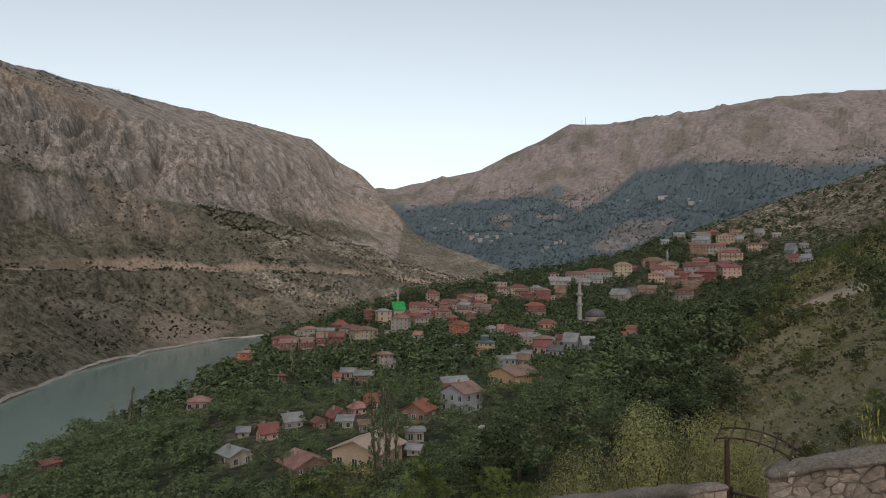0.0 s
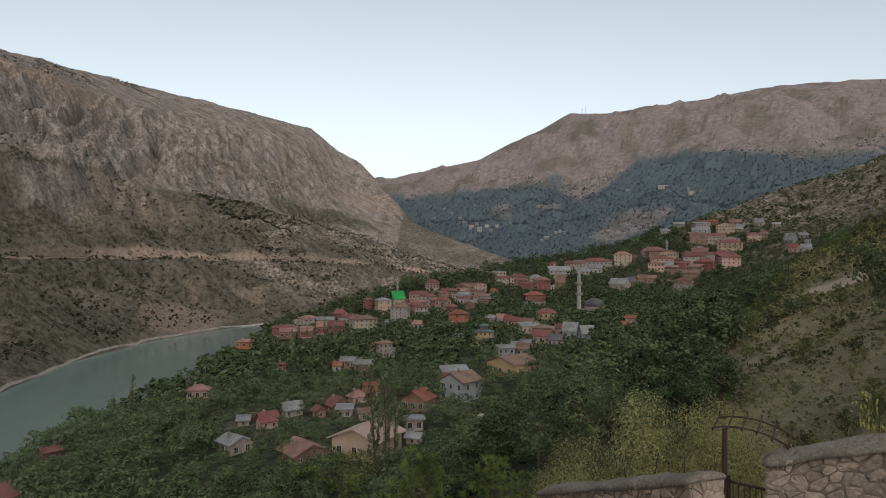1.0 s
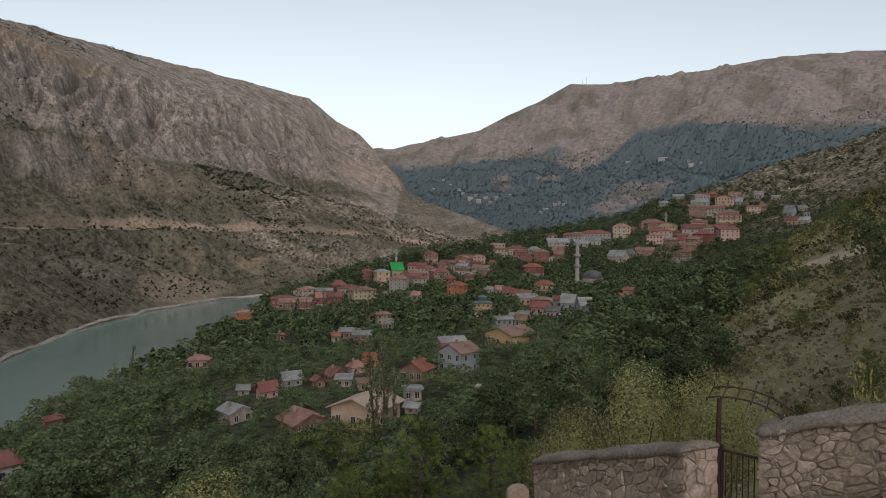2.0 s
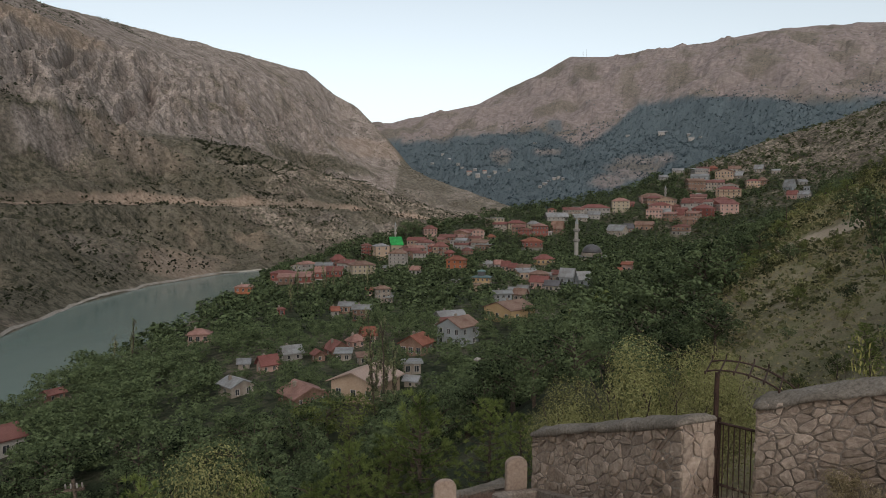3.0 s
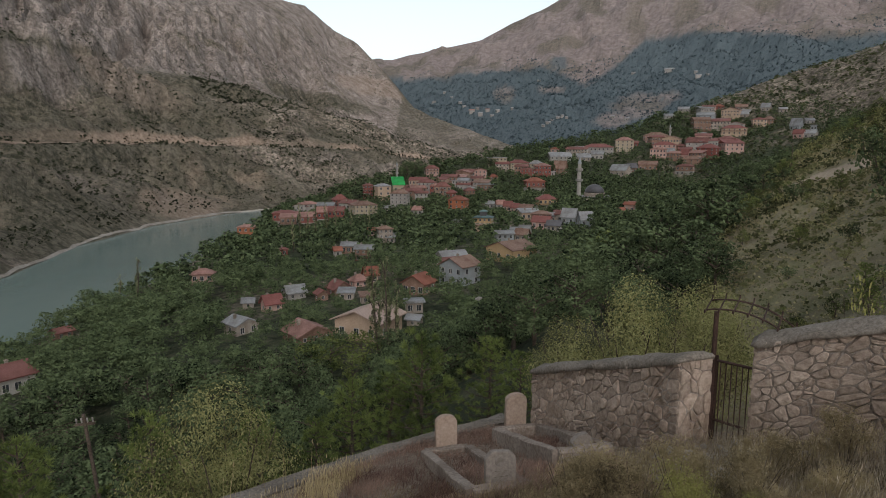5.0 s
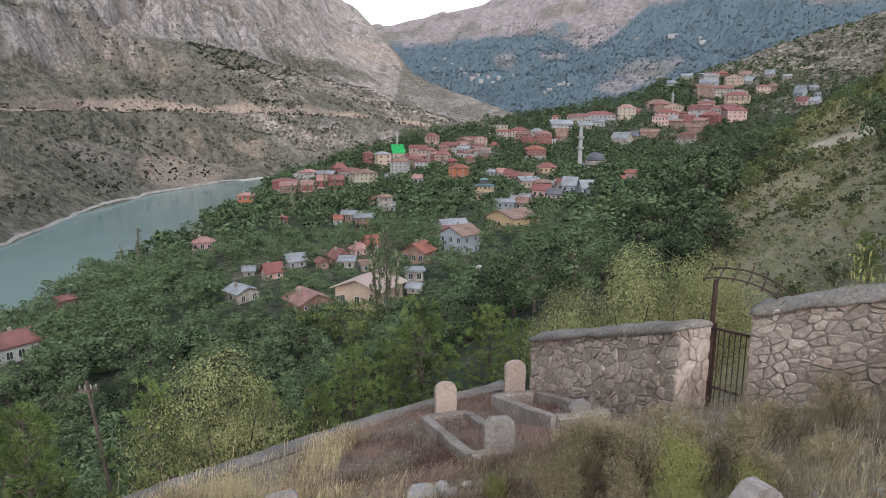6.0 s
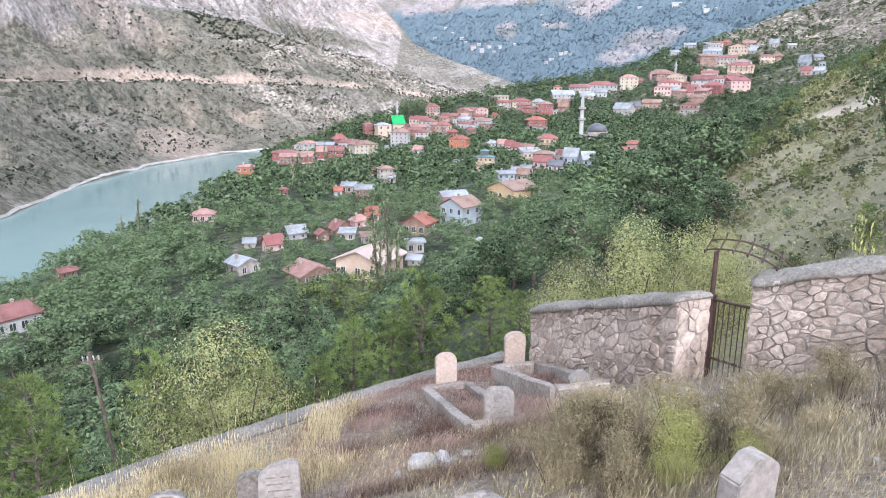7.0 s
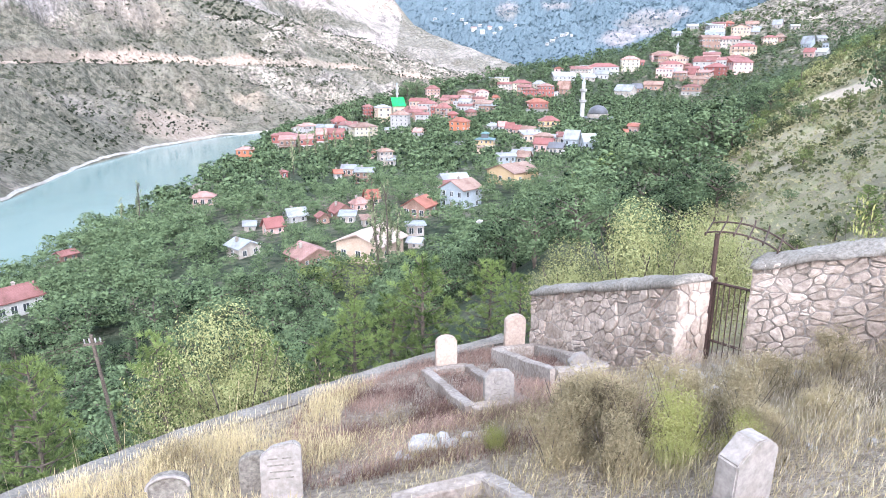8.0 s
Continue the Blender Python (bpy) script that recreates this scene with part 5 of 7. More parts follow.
house(15.6, 473.6, 9.9, 7.4, 3.7, -24, "brown", "pink", "front", 1, 4, 1.6, "brown timber house with a faded roof in the crowded village", floor=26.9, over=0.5, chimneys=0)
house(27.2, 481.1, 8.3, 6.3, 4.8, -7, "pink", "maroon", "front", 2, 3, 1.3, "pinkish house with a maroon roof in the crowded village", floor=27.1, over=0.5, chimneys=1)
house(24.3, 469.1, 7.5, 5.7, 3.3, -16, "pink", "maroon", "gable", 1, 3, 1.2, "pinkish house with a maroon roof in the crowded village", floor=23.9, over=0.5, chimneys=0)
house(-1.2, 449.6, 9.0, 6.8, 4.7, -15, "beige", "maroon", "shed", 2, 4, 1.4, "beige house with a maroon roof in the crowded village", floor=22.2, over=0.5, chimneys=1)
house(12.1, 459.5, 8.8, 6.6, 5.3, -11, "brown", "pink", "shed", 2, 4, 1.4, "brown timber house with a faded roof in the crowded village", floor=22.8, over=0.5, chimneys=0)
house(5.3, 455.6, 10.9, 8.1, 5.5, -15, "brown", "maroon", "gable", 2, 4, 1.7, "brown timber house with a maroon roof in the crowded village", floor=22.8, over=0.5, chimneys=1)
house(-18.9, 424.7, 10.8, 8.1, 4.8, 7, "brown", "maroon", "gable", 2, 4, 1.7, "brown timber house with a maroon roof in the crowded village", floor=16.0, over=0.5, chimneys=1)
house(-19.2, 434.9, 10.0, 7.5, 3.8, -16, "white", "maroon", "shed", 1, 4, 1.6, "white plastered house with a maroon roof in the crowded village", floor=18.2, over=0.5, chimneys=2)
house(-15.2, 443.2, 11.6, 8.7, 6.4, -15, "beige", "red", "gable", 2, 5, 1.9, "beige house with a red roof in the crowded village", floor=20.3, over=0.5, chimneys=1)
house(-2.2, 433.3, 9.3, 7.0, 3.4, -23, "brown", "maroon", "hip", 1, 4, 1.5, "brown timber house with a maroon roof in the crowded village", floor=18.1, over=0.5, chimneys=1)
house(-13.1, 420.8, 8.0, 6.0, 4.5, 3, "white", "maroon", "gable", 2, 3, 1.3, "white plastered house with a maroon roof in the crowded village", floor=15.2, over=0.5, chimneys=0)
house(-16.2, 430.9, 10.1, 7.6, 5.1, 23, "brown", "pink", "gable", 2, 4, 1.6, "brown timber house with a faded roof in the crowded village", floor=17.1, over=0.5, chimneys=1)
house(-0.6, 447.5, 9.3, 7.0, 3.8, -6, "brown", "brown", "gable", 1, 4, 1.5, "brown timber house with a rusty roof in the crowded village", floor=21.1, over=0.5, chimneys=1)
house(43.9, 498.1, 9.9, 7.4, 4.3, -1, "stone", "red", "shed", 2, 4, 1.6, "stone house with a red roof in the crowded village", floor=31.8, over=0.5, chimneys=1)
house(61.0, 488.1, 9.8, 7.4, 4.3, -2, "maroon", "maroon", "hip", 2, 4, 1.6, "maroon timber house with a maroon roof in the crowded village", floor=27.9, over=0.5, chimneys=0)
house(57.4, 490.6, 9.1, 6.8, 5.5, -13, "brown", "maroon", "shed", 2, 4, 1.5, "brown timber house with a maroon roof in the crowded village", floor=28.9, over=0.5, chimneys=0)
house(72.5, 490.6, 11.1, 8.3, 6.1, 1, "maroon", "pink", "hip", 2, 5, 1.8, "maroon timber house with a faded roof in the crowded village", floor=28.9, over=0.5, chimneys=0)
house(210.0, 538.8, 14.3, 10.8, 8.1, -13, "white", "maroon", "shed", 2, 6, 2.3, "white plastered house with a maroon roof in the crowded village", floor=45.5, over=0.5, chimneys=2)
house(190.8, 533.2, 9.7, 7.3, 4.9, -25, "maroon", "maroon", "gable", 2, 4, 1.6, "maroon timber house with a maroon roof in the crowded village", floor=42.4, over=0.5, chimneys=2)
house(180.2, 526.2, 9.5, 7.2, 5.1, -40, "brown", "pink", "shed", 2, 4, 1.5, "brown timber house with a faded roof in the crowded village", floor=38.8, over=0.5, chimneys=0)
house(170.0, 533.9, 12.1, 9.1, 6.1, -24, "pink", "pink", "hip", 2, 5, 1.9, "pinkish house with a faded roof in the crowded village", floor=40.9, over=0.5, chimneys=1)
house(202.2, 550.3, 10.6, 8.0, 6.1, -1, "stone", "maroon", "front", 2, 4, 1.7, "stone house with a maroon roof in the crowded village", floor=48.9, over=0.5, chimneys=1)
house(186.5, 553.7, 13.5, 10.1, 7.4, -33, "beige", "brown", "front", 2, 6, 2.2, "beige house with a rusty roof in the crowded village", floor=48.1, over=0.5, chimneys=1)
house(176.6, 561.2, 11.8, 8.8, 6.8, 5, "brown", "red", "hip", 2, 5, 1.9, "brown timber house with a red roof in the crowded village", floor=50.0, over=0.5, chimneys=1)
house(212.0, 553.1, 12.6, 9.5, 7.4, -21, "pink", "maroon", "shed", 2, 5, 2.0, "pinkish house with a maroon roof in the crowded village", floor=50.5, over=0.5, chimneys=1)
house(195.3, 523.0, 12.9, 9.6, 5.5, -43, "brown", "pink", "shed", 2, 5, 2.1, "brown timber house with a faded roof in the crowded village", floor=38.8, over=0.5, chimneys=1)
house(257.7, 609.5, 15.3, 11.5, 5.4, -38, "beige", "maroon", "front", 2, 6, 2.5, "beige house with a maroon roof in the crowded village", floor=75.8, over=0.5, chimneys=1)
house(245.6, 631.5, 10.6, 8.0, 5.4, -13, "pink", "maroon", "shed", 2, 4, 1.7, "pinkish house with a maroon roof in the crowded village", floor=80.4, over=0.5, chimneys=1)
house(267.3, 577.2, 10.9, 8.2, 5.1, -12, "beige", "red", "hip", 2, 4, 1.7, "beige house with a red roof in the crowded village", floor=66.8, over=0.5, chimneys=0)
house(239.8, 625.3, 12.5, 9.4, 6.6, 4, "white", "grey", "shed", 2, 5, 2.0, "white plastered house with a grey sheet roof in the crowded village", floor=77.2, over=0.5, chimneys=1)
house(237.4, 583.6, 15.3, 11.5, 5.7, -25, "stone", "maroon", "gable", 2, 6, 2.5, "stone house with a maroon roof in the crowded village", floor=64.8, over=0.5, chimneys=1)
house(246.8, 573.3, 11.8, 8.9, 5.8, -32, "white", "pink", "front", 2, 5, 1.9, "white plastered house with a faded roof in the crowded village", floor=62.1, over=0.5, chimneys=1)
house(221.1, 585.8, 14.6, 10.9, 8.5, -1, "brown", "brown", "gable", 2, 6, 2.3, "brown timber house with a rusty roof in the crowded village", floor=63.3, over=0.5, chimneys=0)
house(56.2, 303.3, 8.7, 6.5, 3.8, -10, "stone", "maroon", "gable", 1, 3, 1.4, "stone house with a maroon roof in the crowded village", floor=14.5, over=0.5, chimneys=0)
house(45.5, 307.1, 8.7, 6.5, 4.1, -12, "brown", "brown", "hip", 2, 3, 1.4, "brown timber house with a rusty roof in the crowded village", floor=13.9, over=0.5, chimneys=0)
house(41.7, 321.8, 9.2, 6.9, 3.5, 10, "beige", "grey", "shed", 1, 4, 1.5, "beige house with a grey sheet roof in the crowded village", floor=13.9, over=0.5, chimneys=2)
house(56.3, 307.4, 9.4, 7.1, 3.5, -7, "beige", "maroon", "shed", 1, 4, 1.5, "beige house with a maroon roof in the crowded village", floor=14.3, over=0.5, chimneys=1)
house(-71.2, 412.3, 10.0, 7.5, 4.3, 0, "pink", "grey", "gable", 2, 4, 1.6, "pinkish house with a grey sheet roof in the crowded village", floor=8.3, over=0.5, chimneys=1)
house(-57.2, 410.6, 10.0, 7.5, 4.0, -17, "white", "maroon", "shed", 1, 4, 1.6, "white plastered house with a maroon roof in the crowded village", floor=10.2, over=0.5, chimneys=2)
house(-87.9, 419.2, 10.0, 7.5, 4.5, -8, "white", "maroon", "front", 2, 4, 1.6, "white plastered house with a maroon roof in the crowded village", floor=7.0, over=0.5, chimneys=1)
house(105.4, 542.1, 13.3, 10.0, 4.7, -5, "stone", "maroon", "shed", 2, 6, 2.1, "stone house with a maroon roof in the crowded village", floor=42.0, over=0.5, chimneys=1)
house(110.8, 547.2, 9.7, 7.3, 3.9, 6, "white", "grey", "shed", 1, 4, 1.6, "white plastered house with a grey sheet roof in the crowded village", floor=43.7, over=0.5, chimneys=1)
house(111.9, 544.9, 10.4, 7.8, 4.1, -26, "white", "pink", "gable", 2, 4, 1.7, "white plastered house with a faded roof in the crowded village", floor=42.7, over=0.5, chimneys=1)
house(89.5, 2109.9, 16.0, 10.7, 8.1, 14, "white", "pink", "gable", 1, 2, 3.4, "pale little house of a far hamlet", chimneys=0)
house(115.1, 2090.8, 13.2, 8.8, 6.7, -9, "white", "white", "gable", 1, 2, 2.8, "pale little house of a far hamlet", chimneys=0)
house(137.7, 2113.2, 12.0, 8.0, 6.1, 22, "white", "pink", "gable", 1, 2, 2.6, "pale little house of a far hamlet", chimneys=0)
house(107.8, 2120.5, 10.7, 7.2, 5.4, -3, "white", "grey", "gable", 1, 2, 2.3, "pale little house of a far hamlet", chimneys=0)
house(149.7, 2082.8, 10.5, 7.0, 5.3, 25, "white", "white", "gable", 1, 2, 2.2, "pale little house of a far hamlet", chimneys=0)
house(168.1, 2092.9, 10.6, 7.1, 5.4, 19, "white", "grey", "gable", 1, 2, 2.3, "pale little house of a far hamlet", chimneys=0)
house(68.3, 2170.0, 9.6, 6.4, 4.9, 22, "white", "white", "gable", 1, 2, 2.0, "pale little house of a far hamlet", chimneys=0)
house(60.6, 2366.9, 10.5, 7.0, 5.3, 16, "white", "grey", "gable", 1, 2, 2.2, "pale little house of a far hamlet", chimneys=0)
house(32.1, 2468.3, 9.4, 6.2, 4.7, 8, "white", "white", "gable", 1, 2, 2.0, "pale little house of a far hamlet", chimneys=0)
house(7.4, 2563.2, 9.7, 6.5, 4.9, -24, "white", "grey", "gable", 1, 2, 2.1, "pale little house of a far hamlet", chimneys=0)
house(281.1, 1821.4, 11.6, 7.8, 5.9, 4, "white", "white", "gable", 1, 2, 2.5, "pale little house of a far hamlet", chimneys=0)
house(299.1, 1866.9, 9.5, 6.4, 4.8, 24, "white", "grey", "gable", 1, 2, 2.0, "pale little house of a far hamlet", chimneys=0)
house(314.4, 1864.2, 10.7, 7.2, 5.4, -10, "white", "white", "gable", 1, 2, 2.3, "pale little house of a far hamlet", chimneys=0)
house(325.1, 1862.2, 8.4, 5.6, 4.2, 16, "white", "white", "gable", 1, 2, 1.8, "pale little house of a far hamlet", chimneys=0)
house(266.5, 1805.7, 8.1, 5.4, 4.1, -22, "white", "grey", "gable", 1, 2, 1.7, "pale little house of a far hamlet", chimneys=0)
house(334.0, 1842.8, 7.1, 4.7, 3.6, -15, "white", "grey", "gable", 1, 2, 1.5, "pale little house of a far hamlet", chimneys=0)
house(757.1, 2317.9, 24.7, 16.5, 12.5, -18, "white", "white", "gable", 1, 2, 5.3, "pale little house of a far hamlet", chimneys=0)
house(769.3, 2318.9, 13.9, 9.3, 7.1, -2, "white", "white", "gable", 1, 2, 3.0, "pale little house of a far hamlet", chimneys=0)
house(813.8, 2221.7, 10.5, 7.0, 5.3, 5, "white", "white", "gable", 1, 2, 2.2, "pale little house of a far hamlet", chimneys=0)
house(807.9, 2181.3, 17.7, 11.8, 9.0, -10, "white", "white", "gable", 1, 2, 3.8, "pale little house of a far hamlet", chimneys=0)
house(653.4, 2367.0, 12.5, 8.3, 6.3, -1, "white", "grey", "gable", 1, 2, 2.7, "pale little house of a far hamlet", chimneys=0)
house(471.9, 1750.4, 11.4, 7.6, 5.8, 9, "white", "grey", "gable", 1, 2, 2.4, "pale little house of a far hamlet", chimneys=0)
house(441.6, 1776.7, 10.4, 6.9, 5.3, -19, "white", "white", "gable", 1, 2, 2.2, "pale little house of a far hamlet", chimneys=0)
house(343.5, 2463.3, 11.0, 7.4, 5.6, 11, "white", "grey", "gable", 1, 2, 2.4, "pale little house of a far hamlet", chimneys=0)
house(208.1, 2052.7, 7.8, 5.2, 4.0, -10, "white", "white", "gable", 1, 2, 1.7, "pale little house of a far hamlet", chimneys=0)
house(-30.1, 2451.3, 10.8, 7.2, 5.5, -25, "white", "grey", "gable", 1, 2, 2.3, "pale little house of a far hamlet", chimneys=0)
house(835.6, 2176.4, 8.9, 5.9, 4.5, 21, "white", "grey", "gable", 1, 2, 1.9, "pale little house of a far hamlet", chimneys=0)


# ---- the mosque ----
def minaret(x, y, height, radius):
    ob = new("minaret")
    ob.matrix_world = pose(x, y, ground(x, y))
    bm = bmesh.new()
    box(bm, -radius * 1.7, radius * 1.7, -radius * 1.7, radius * 1.7, -3, height * 0.16)
    part("base", bm, WALLS["stone"], ob)
    h = height
    part("shaft", tube(bmesh.new(), [(0, 0, h * 0.16, radius * 1.5), (0, 0, h * 0.21, radius), (0, 0, h * 0.52, radius * 0.94), (0, 0, h * 0.85, radius * 0.8)], 12), WALLS["white"], ob)
    for z in (0.50, 0.70):
        bal = part("balcony", tube(bmesh.new(), [(0, 0, 0, radius), (0, 0, 0.6, radius * 1.65), (0, 0, 1.7, radius * 1.65)], 12), WALLS["white"], ob)
        bal.location = (0, 0, h * z)
    part("spire", tube(bmesh.new(), [(0, 0, h * 0.85, radius * 0.95), (0, 0, h * 0.97, radius * 0.14), (0, 0, h, 0.04)], 12), WALLS["grey"], ob, "pale grey pointed cone")
    HOMES.append((x, y, 3))
    return ob


def mosque(x, y, radius):
    ob = new("mosque")
    ob.matrix_world = pose(x, y, ground(x, y), 0, 0, -12)
    bm = bmesh.new()
    r = radius
    box(bm, -r * 1.45, r * 1.45, -r * 1.45, r * 1.45, -4, r * 0.95)
    part("wall", bm, WALLS["stone"], ob)
    bm = bmesh.new()
    box(bm, -r * 1.55, r * 1.55, -r * 1.55, r * 1.55, r * 0.95, r * 1.08)
    part("cornice", bm, ROOFS["slate"], ob)
    part("drum", tube(bmesh.new(), [(0, 0, r * 1.08, r * 1.08), (0, 0, r * 1.45, r * 1.08)], 16), WALLS["stone"], ob)
    rows = [(0, 0, r * 1.45 + r * 0.86 * math.sin(a), max(r * math.cos(a), 0.05)) for a in np.linspace(0, math.pi / 2, 9)]
    part("dome", tube(bmesh.new(), rows, 28), ROOFS["slate"], ob, "dark lead-covered dome", True)
    part("finial", tube(bmesh.new(), [(0, 0, r * 2.25, 0.12), (0, 0, r * 2.6, 0.03)], 6), ROOFS["slate"], ob)
    for k in range(3):
        win = part("window", WINDOW, None, ob)
        win.matrix_local = pose((k - 1) * r * 0.8, -r * 1.45, r * 0.2)
        part("pane", PANE, None, win)
    HOMES.append((x, y, r * 1.7))
    return ob


tagged(minaret(75.3, 371.3, 28.6, 1.21), "slender white minaret with two balconies and a pointed cone", "minaret")
tagged(mosque(85.7, 379.1, 5.4), "stone mosque with a dark lead dome beside the minaret", "mosque")
tagged(minaret(-29.8, 445.1, 17.3, 0.6), "plain white tower beside the green roof", "tower")
tagged(minaret(189.5, 567.5, 15.0, 0.8), "small white minaret among the upper houses", "minaret")


# ---- woods ----
def scatter(count, x0, x1, y0, y1):
    return np.stack([rng.uniform(x0, x1, count), rng.uniform(y0, y1, count)], -1)


def far_template(seed, quads, kind="broad", size=0.1):
    return leaf_cloud(crown_blobs(kind, seed), quads, size, seed, fill=0.5)


def wood_of(name, places, heights, wides, templates, mat, label, category="trees"):
    """Many plants in one mesh: too many to count."""
    out = []
    z = land(places[:, 0], places[:, 1])[0]
    turn = rng.uniform(0, math.tau, len(places))
    for k, (x, y) in enumerate(places):
        q = templates[k % len(templates)]
        c, s = math.cos(turn[k]), math.sin(turn[k])
        w, h = heights[k] * wides[k], heights[k]
        out.append(np.stack([x + w * (q[..., 0] * c - q[..., 1] * s), y + w * (q[..., 0] * s + q[..., 1] * c), z[k] + h * q[..., 2]], -1))
    return tagged(new(name, cloud_mesh(name, np.concatenate(out), mat)), label, category, kind="stuff")


def bank_wood():
    """The orchards and walnut woods between the burial ground, the village and the lake."""
    p = scatter(19000, -115, 330, 24, 640)
    z, which, s, share, inside, u = land(p[:, 0], p[:, 1])
    az = p[:, 0] / p[:, 1]
    keep = (which == 1) & (u > 3) & (np.abs(az) < 0.75)
    bare = ease(-0.02, 0.02, az - open_edge(p[:, 1])) * (1 - ease(125, 140, p[:, 1]))
    keep &= rng.random(len(p)) > 0.985 * bare
    keep &= (np.abs(az + 0.02) > 0.35) | (p[:, 1] > 36)
    keep &= rng.random(len(p)) > 0.55 * ease(0.0, 0.5, fractal(p[:, 0] / 40, p[:, 1] / 40, 3, 131)) * ease(150, 250, p[:, 1])
    keep &= rng.random(len(p)) > 0.5 * ease(60, 110, z) * ease(200, 300, p[:, 1])
    p = p[keep]
    chosen, cells = [], {}
    clear = np.ones(len(p), bool)
    for a, b, c in HOMES:
        clear &= (p[:, 0] - a) ** 2 + (p[:, 1] - b) ** 2 > (c + 0.3) ** 2
    for x, y in p[clear]:
        gap = 3.3 if y < 170 else 5.4
        cell = (int(x // gap), int(y // gap))
        if cell in cells:
            continue
        cells[cell] = 1
        chosen.append((x, y))
    chosen.sort(key=lambda q: math.hypot(*q))
    return np.array(chosen)

WOOD = bank_wood()
tall_of = 4.2 + 4.4 * grain(WOOD[:, 0] / 14, WOOD[:, 1] / 14, 77) + rng.uniform(-0.8, 1.4, len(WOOD))
tall_of = np.minimum(tall_of, 4.5 + 3.0 * ease(40, 80, np.hypot(WOOD[:, 0], WOOD[:, 1])))
tall_of *= 1 + 0.12 * ease(120, 220, np.hypot(WOOD[:, 0], WOOD[:, 1])) * rng.uniform(-2, 2.5, len(WOOD))
tall_of *= 1 - 0.45 * ease(0.36, 0.5, WOOD[:, 0] / WOOD[:, 1])
reach = np.hypot(WOOD[:, 0], WOOD[:, 1])
wood_z = land(WOOD[:, 0], WOOD[:, 1])[0]
for hx, hy, hw, sill in SIGHTS:
    far_off = math.hypot(hx, hy)
    aside = np.abs(WOOD[:, 0] * hy - WOOD[:, 1] * hx) / far_off * far_off / reach
    below_sight = 47.9 + (sill - 47.9) * reach / far_off - wood_z
    tall_of = np.where((aside < hw * 0.5 + 0.8) & (reach < far_off) & (reach > 60), np.minimum(tall_of, np.maximum(below_sight, 0.0)), tall_of)
tall_enough = tall_of > 1.1
WOOD, tall_of, wood_z = WOOD[tall_enough], tall_of[tall_enough], wood_z[tall_enough]
for n in range(280):
    x, y = WOOD[n]
    fresh = grain(x / 18, y / 18, 78) > 0.66
    kind = ("fresh" if fresh else "broad") if n < 70 else ("midfresh" if fresh else "mid")
    model = MODELS[kind][n % len(MODELS[kind])]
    plant(model, x, y, tall_of[n], 1.25, None, "fresh green young tree in the valley orchard" if fresh else "dark green walnut tree in the valley orchard", "tree", "orchard trees", z=wood_z[n])
beyond = np.hypot(WOOD[:, 0], WOOD[:, 1])
mids = [far_template(300 + n, 540, "broad", 0.0325) for n in range(5)]
fars = [far_template(310 + n, 66, "broad", 0.082) for n in range(5)]
near_wood = (np.arange(len(WOOD)) >= 280) & (beyond < 215)
far_part = (np.arange(len(WOOD)) >= 280) & (beyond >= 215)
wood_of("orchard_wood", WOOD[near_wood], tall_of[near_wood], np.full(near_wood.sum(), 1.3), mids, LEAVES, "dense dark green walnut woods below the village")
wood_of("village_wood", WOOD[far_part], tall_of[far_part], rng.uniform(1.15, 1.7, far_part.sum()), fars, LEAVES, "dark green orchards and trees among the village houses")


def mountain_scrub():
    p = scatter(240000, -640, 260, 180, 1640)
    p = p[np.abs(p[:, 0] / p[:, 1]) < 0.72]
    z, s, _ = mountain_side(p[:, 0], p[:, 1])
    dens = 0.30 + 0.75 * fractal(p[:, 0] / 90, p[:, 1] / 90, 3, 141) - 0.25 * ease(0.4, 0.6, s)
    keep = (z > 0.5) & (s > 0.015) & (s < 1.0) & (rng.random(len(p)) < dens)
    p, s = p[keep], s[keep]
    rows = [contour(level, np.arange(1225, 1500, 2.8)) for level in (0.345, 0.362, 0.379, 0.396, 0.413, 0.43, 0.447)]
    rows = np.concatenate(rows)
    rows = rows[fractal(rows[:, 0] / 70, rows[:, 1] / 70, 2, 143) > -0.12]
    p = np.concatenate([p, rows])
    tall = np.concatenate([0.7 + 2.4 * rng.random(len(s)) ** 3, rng.uniform(2.6, 4.2, len(rows))])
    temps = [far_template(330 + n, 3, "bush", 0.36) for n in range(5)]
    wood_of("mountain_scrub", p, tall, np.full(len(p), 1.3), temps, SCRUB, "dark bushes and planted rows scattered over the dry mountainside", "bushes")


mountain_scrub()


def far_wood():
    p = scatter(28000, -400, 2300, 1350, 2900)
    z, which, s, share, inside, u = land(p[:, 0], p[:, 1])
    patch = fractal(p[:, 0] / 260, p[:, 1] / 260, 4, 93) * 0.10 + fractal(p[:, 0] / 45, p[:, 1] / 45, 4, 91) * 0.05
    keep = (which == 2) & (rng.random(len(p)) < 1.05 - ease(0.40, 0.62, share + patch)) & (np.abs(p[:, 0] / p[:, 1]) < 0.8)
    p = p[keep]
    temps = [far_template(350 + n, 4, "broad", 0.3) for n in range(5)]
    wood_of("far_wood", p, rng.uniform(3, 8, len(p)), np.full(len(p), 1.2), temps, HAZED_WOOD, "dark woods on the lower slopes of the far mountain, with haze blue in their colour")


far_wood()


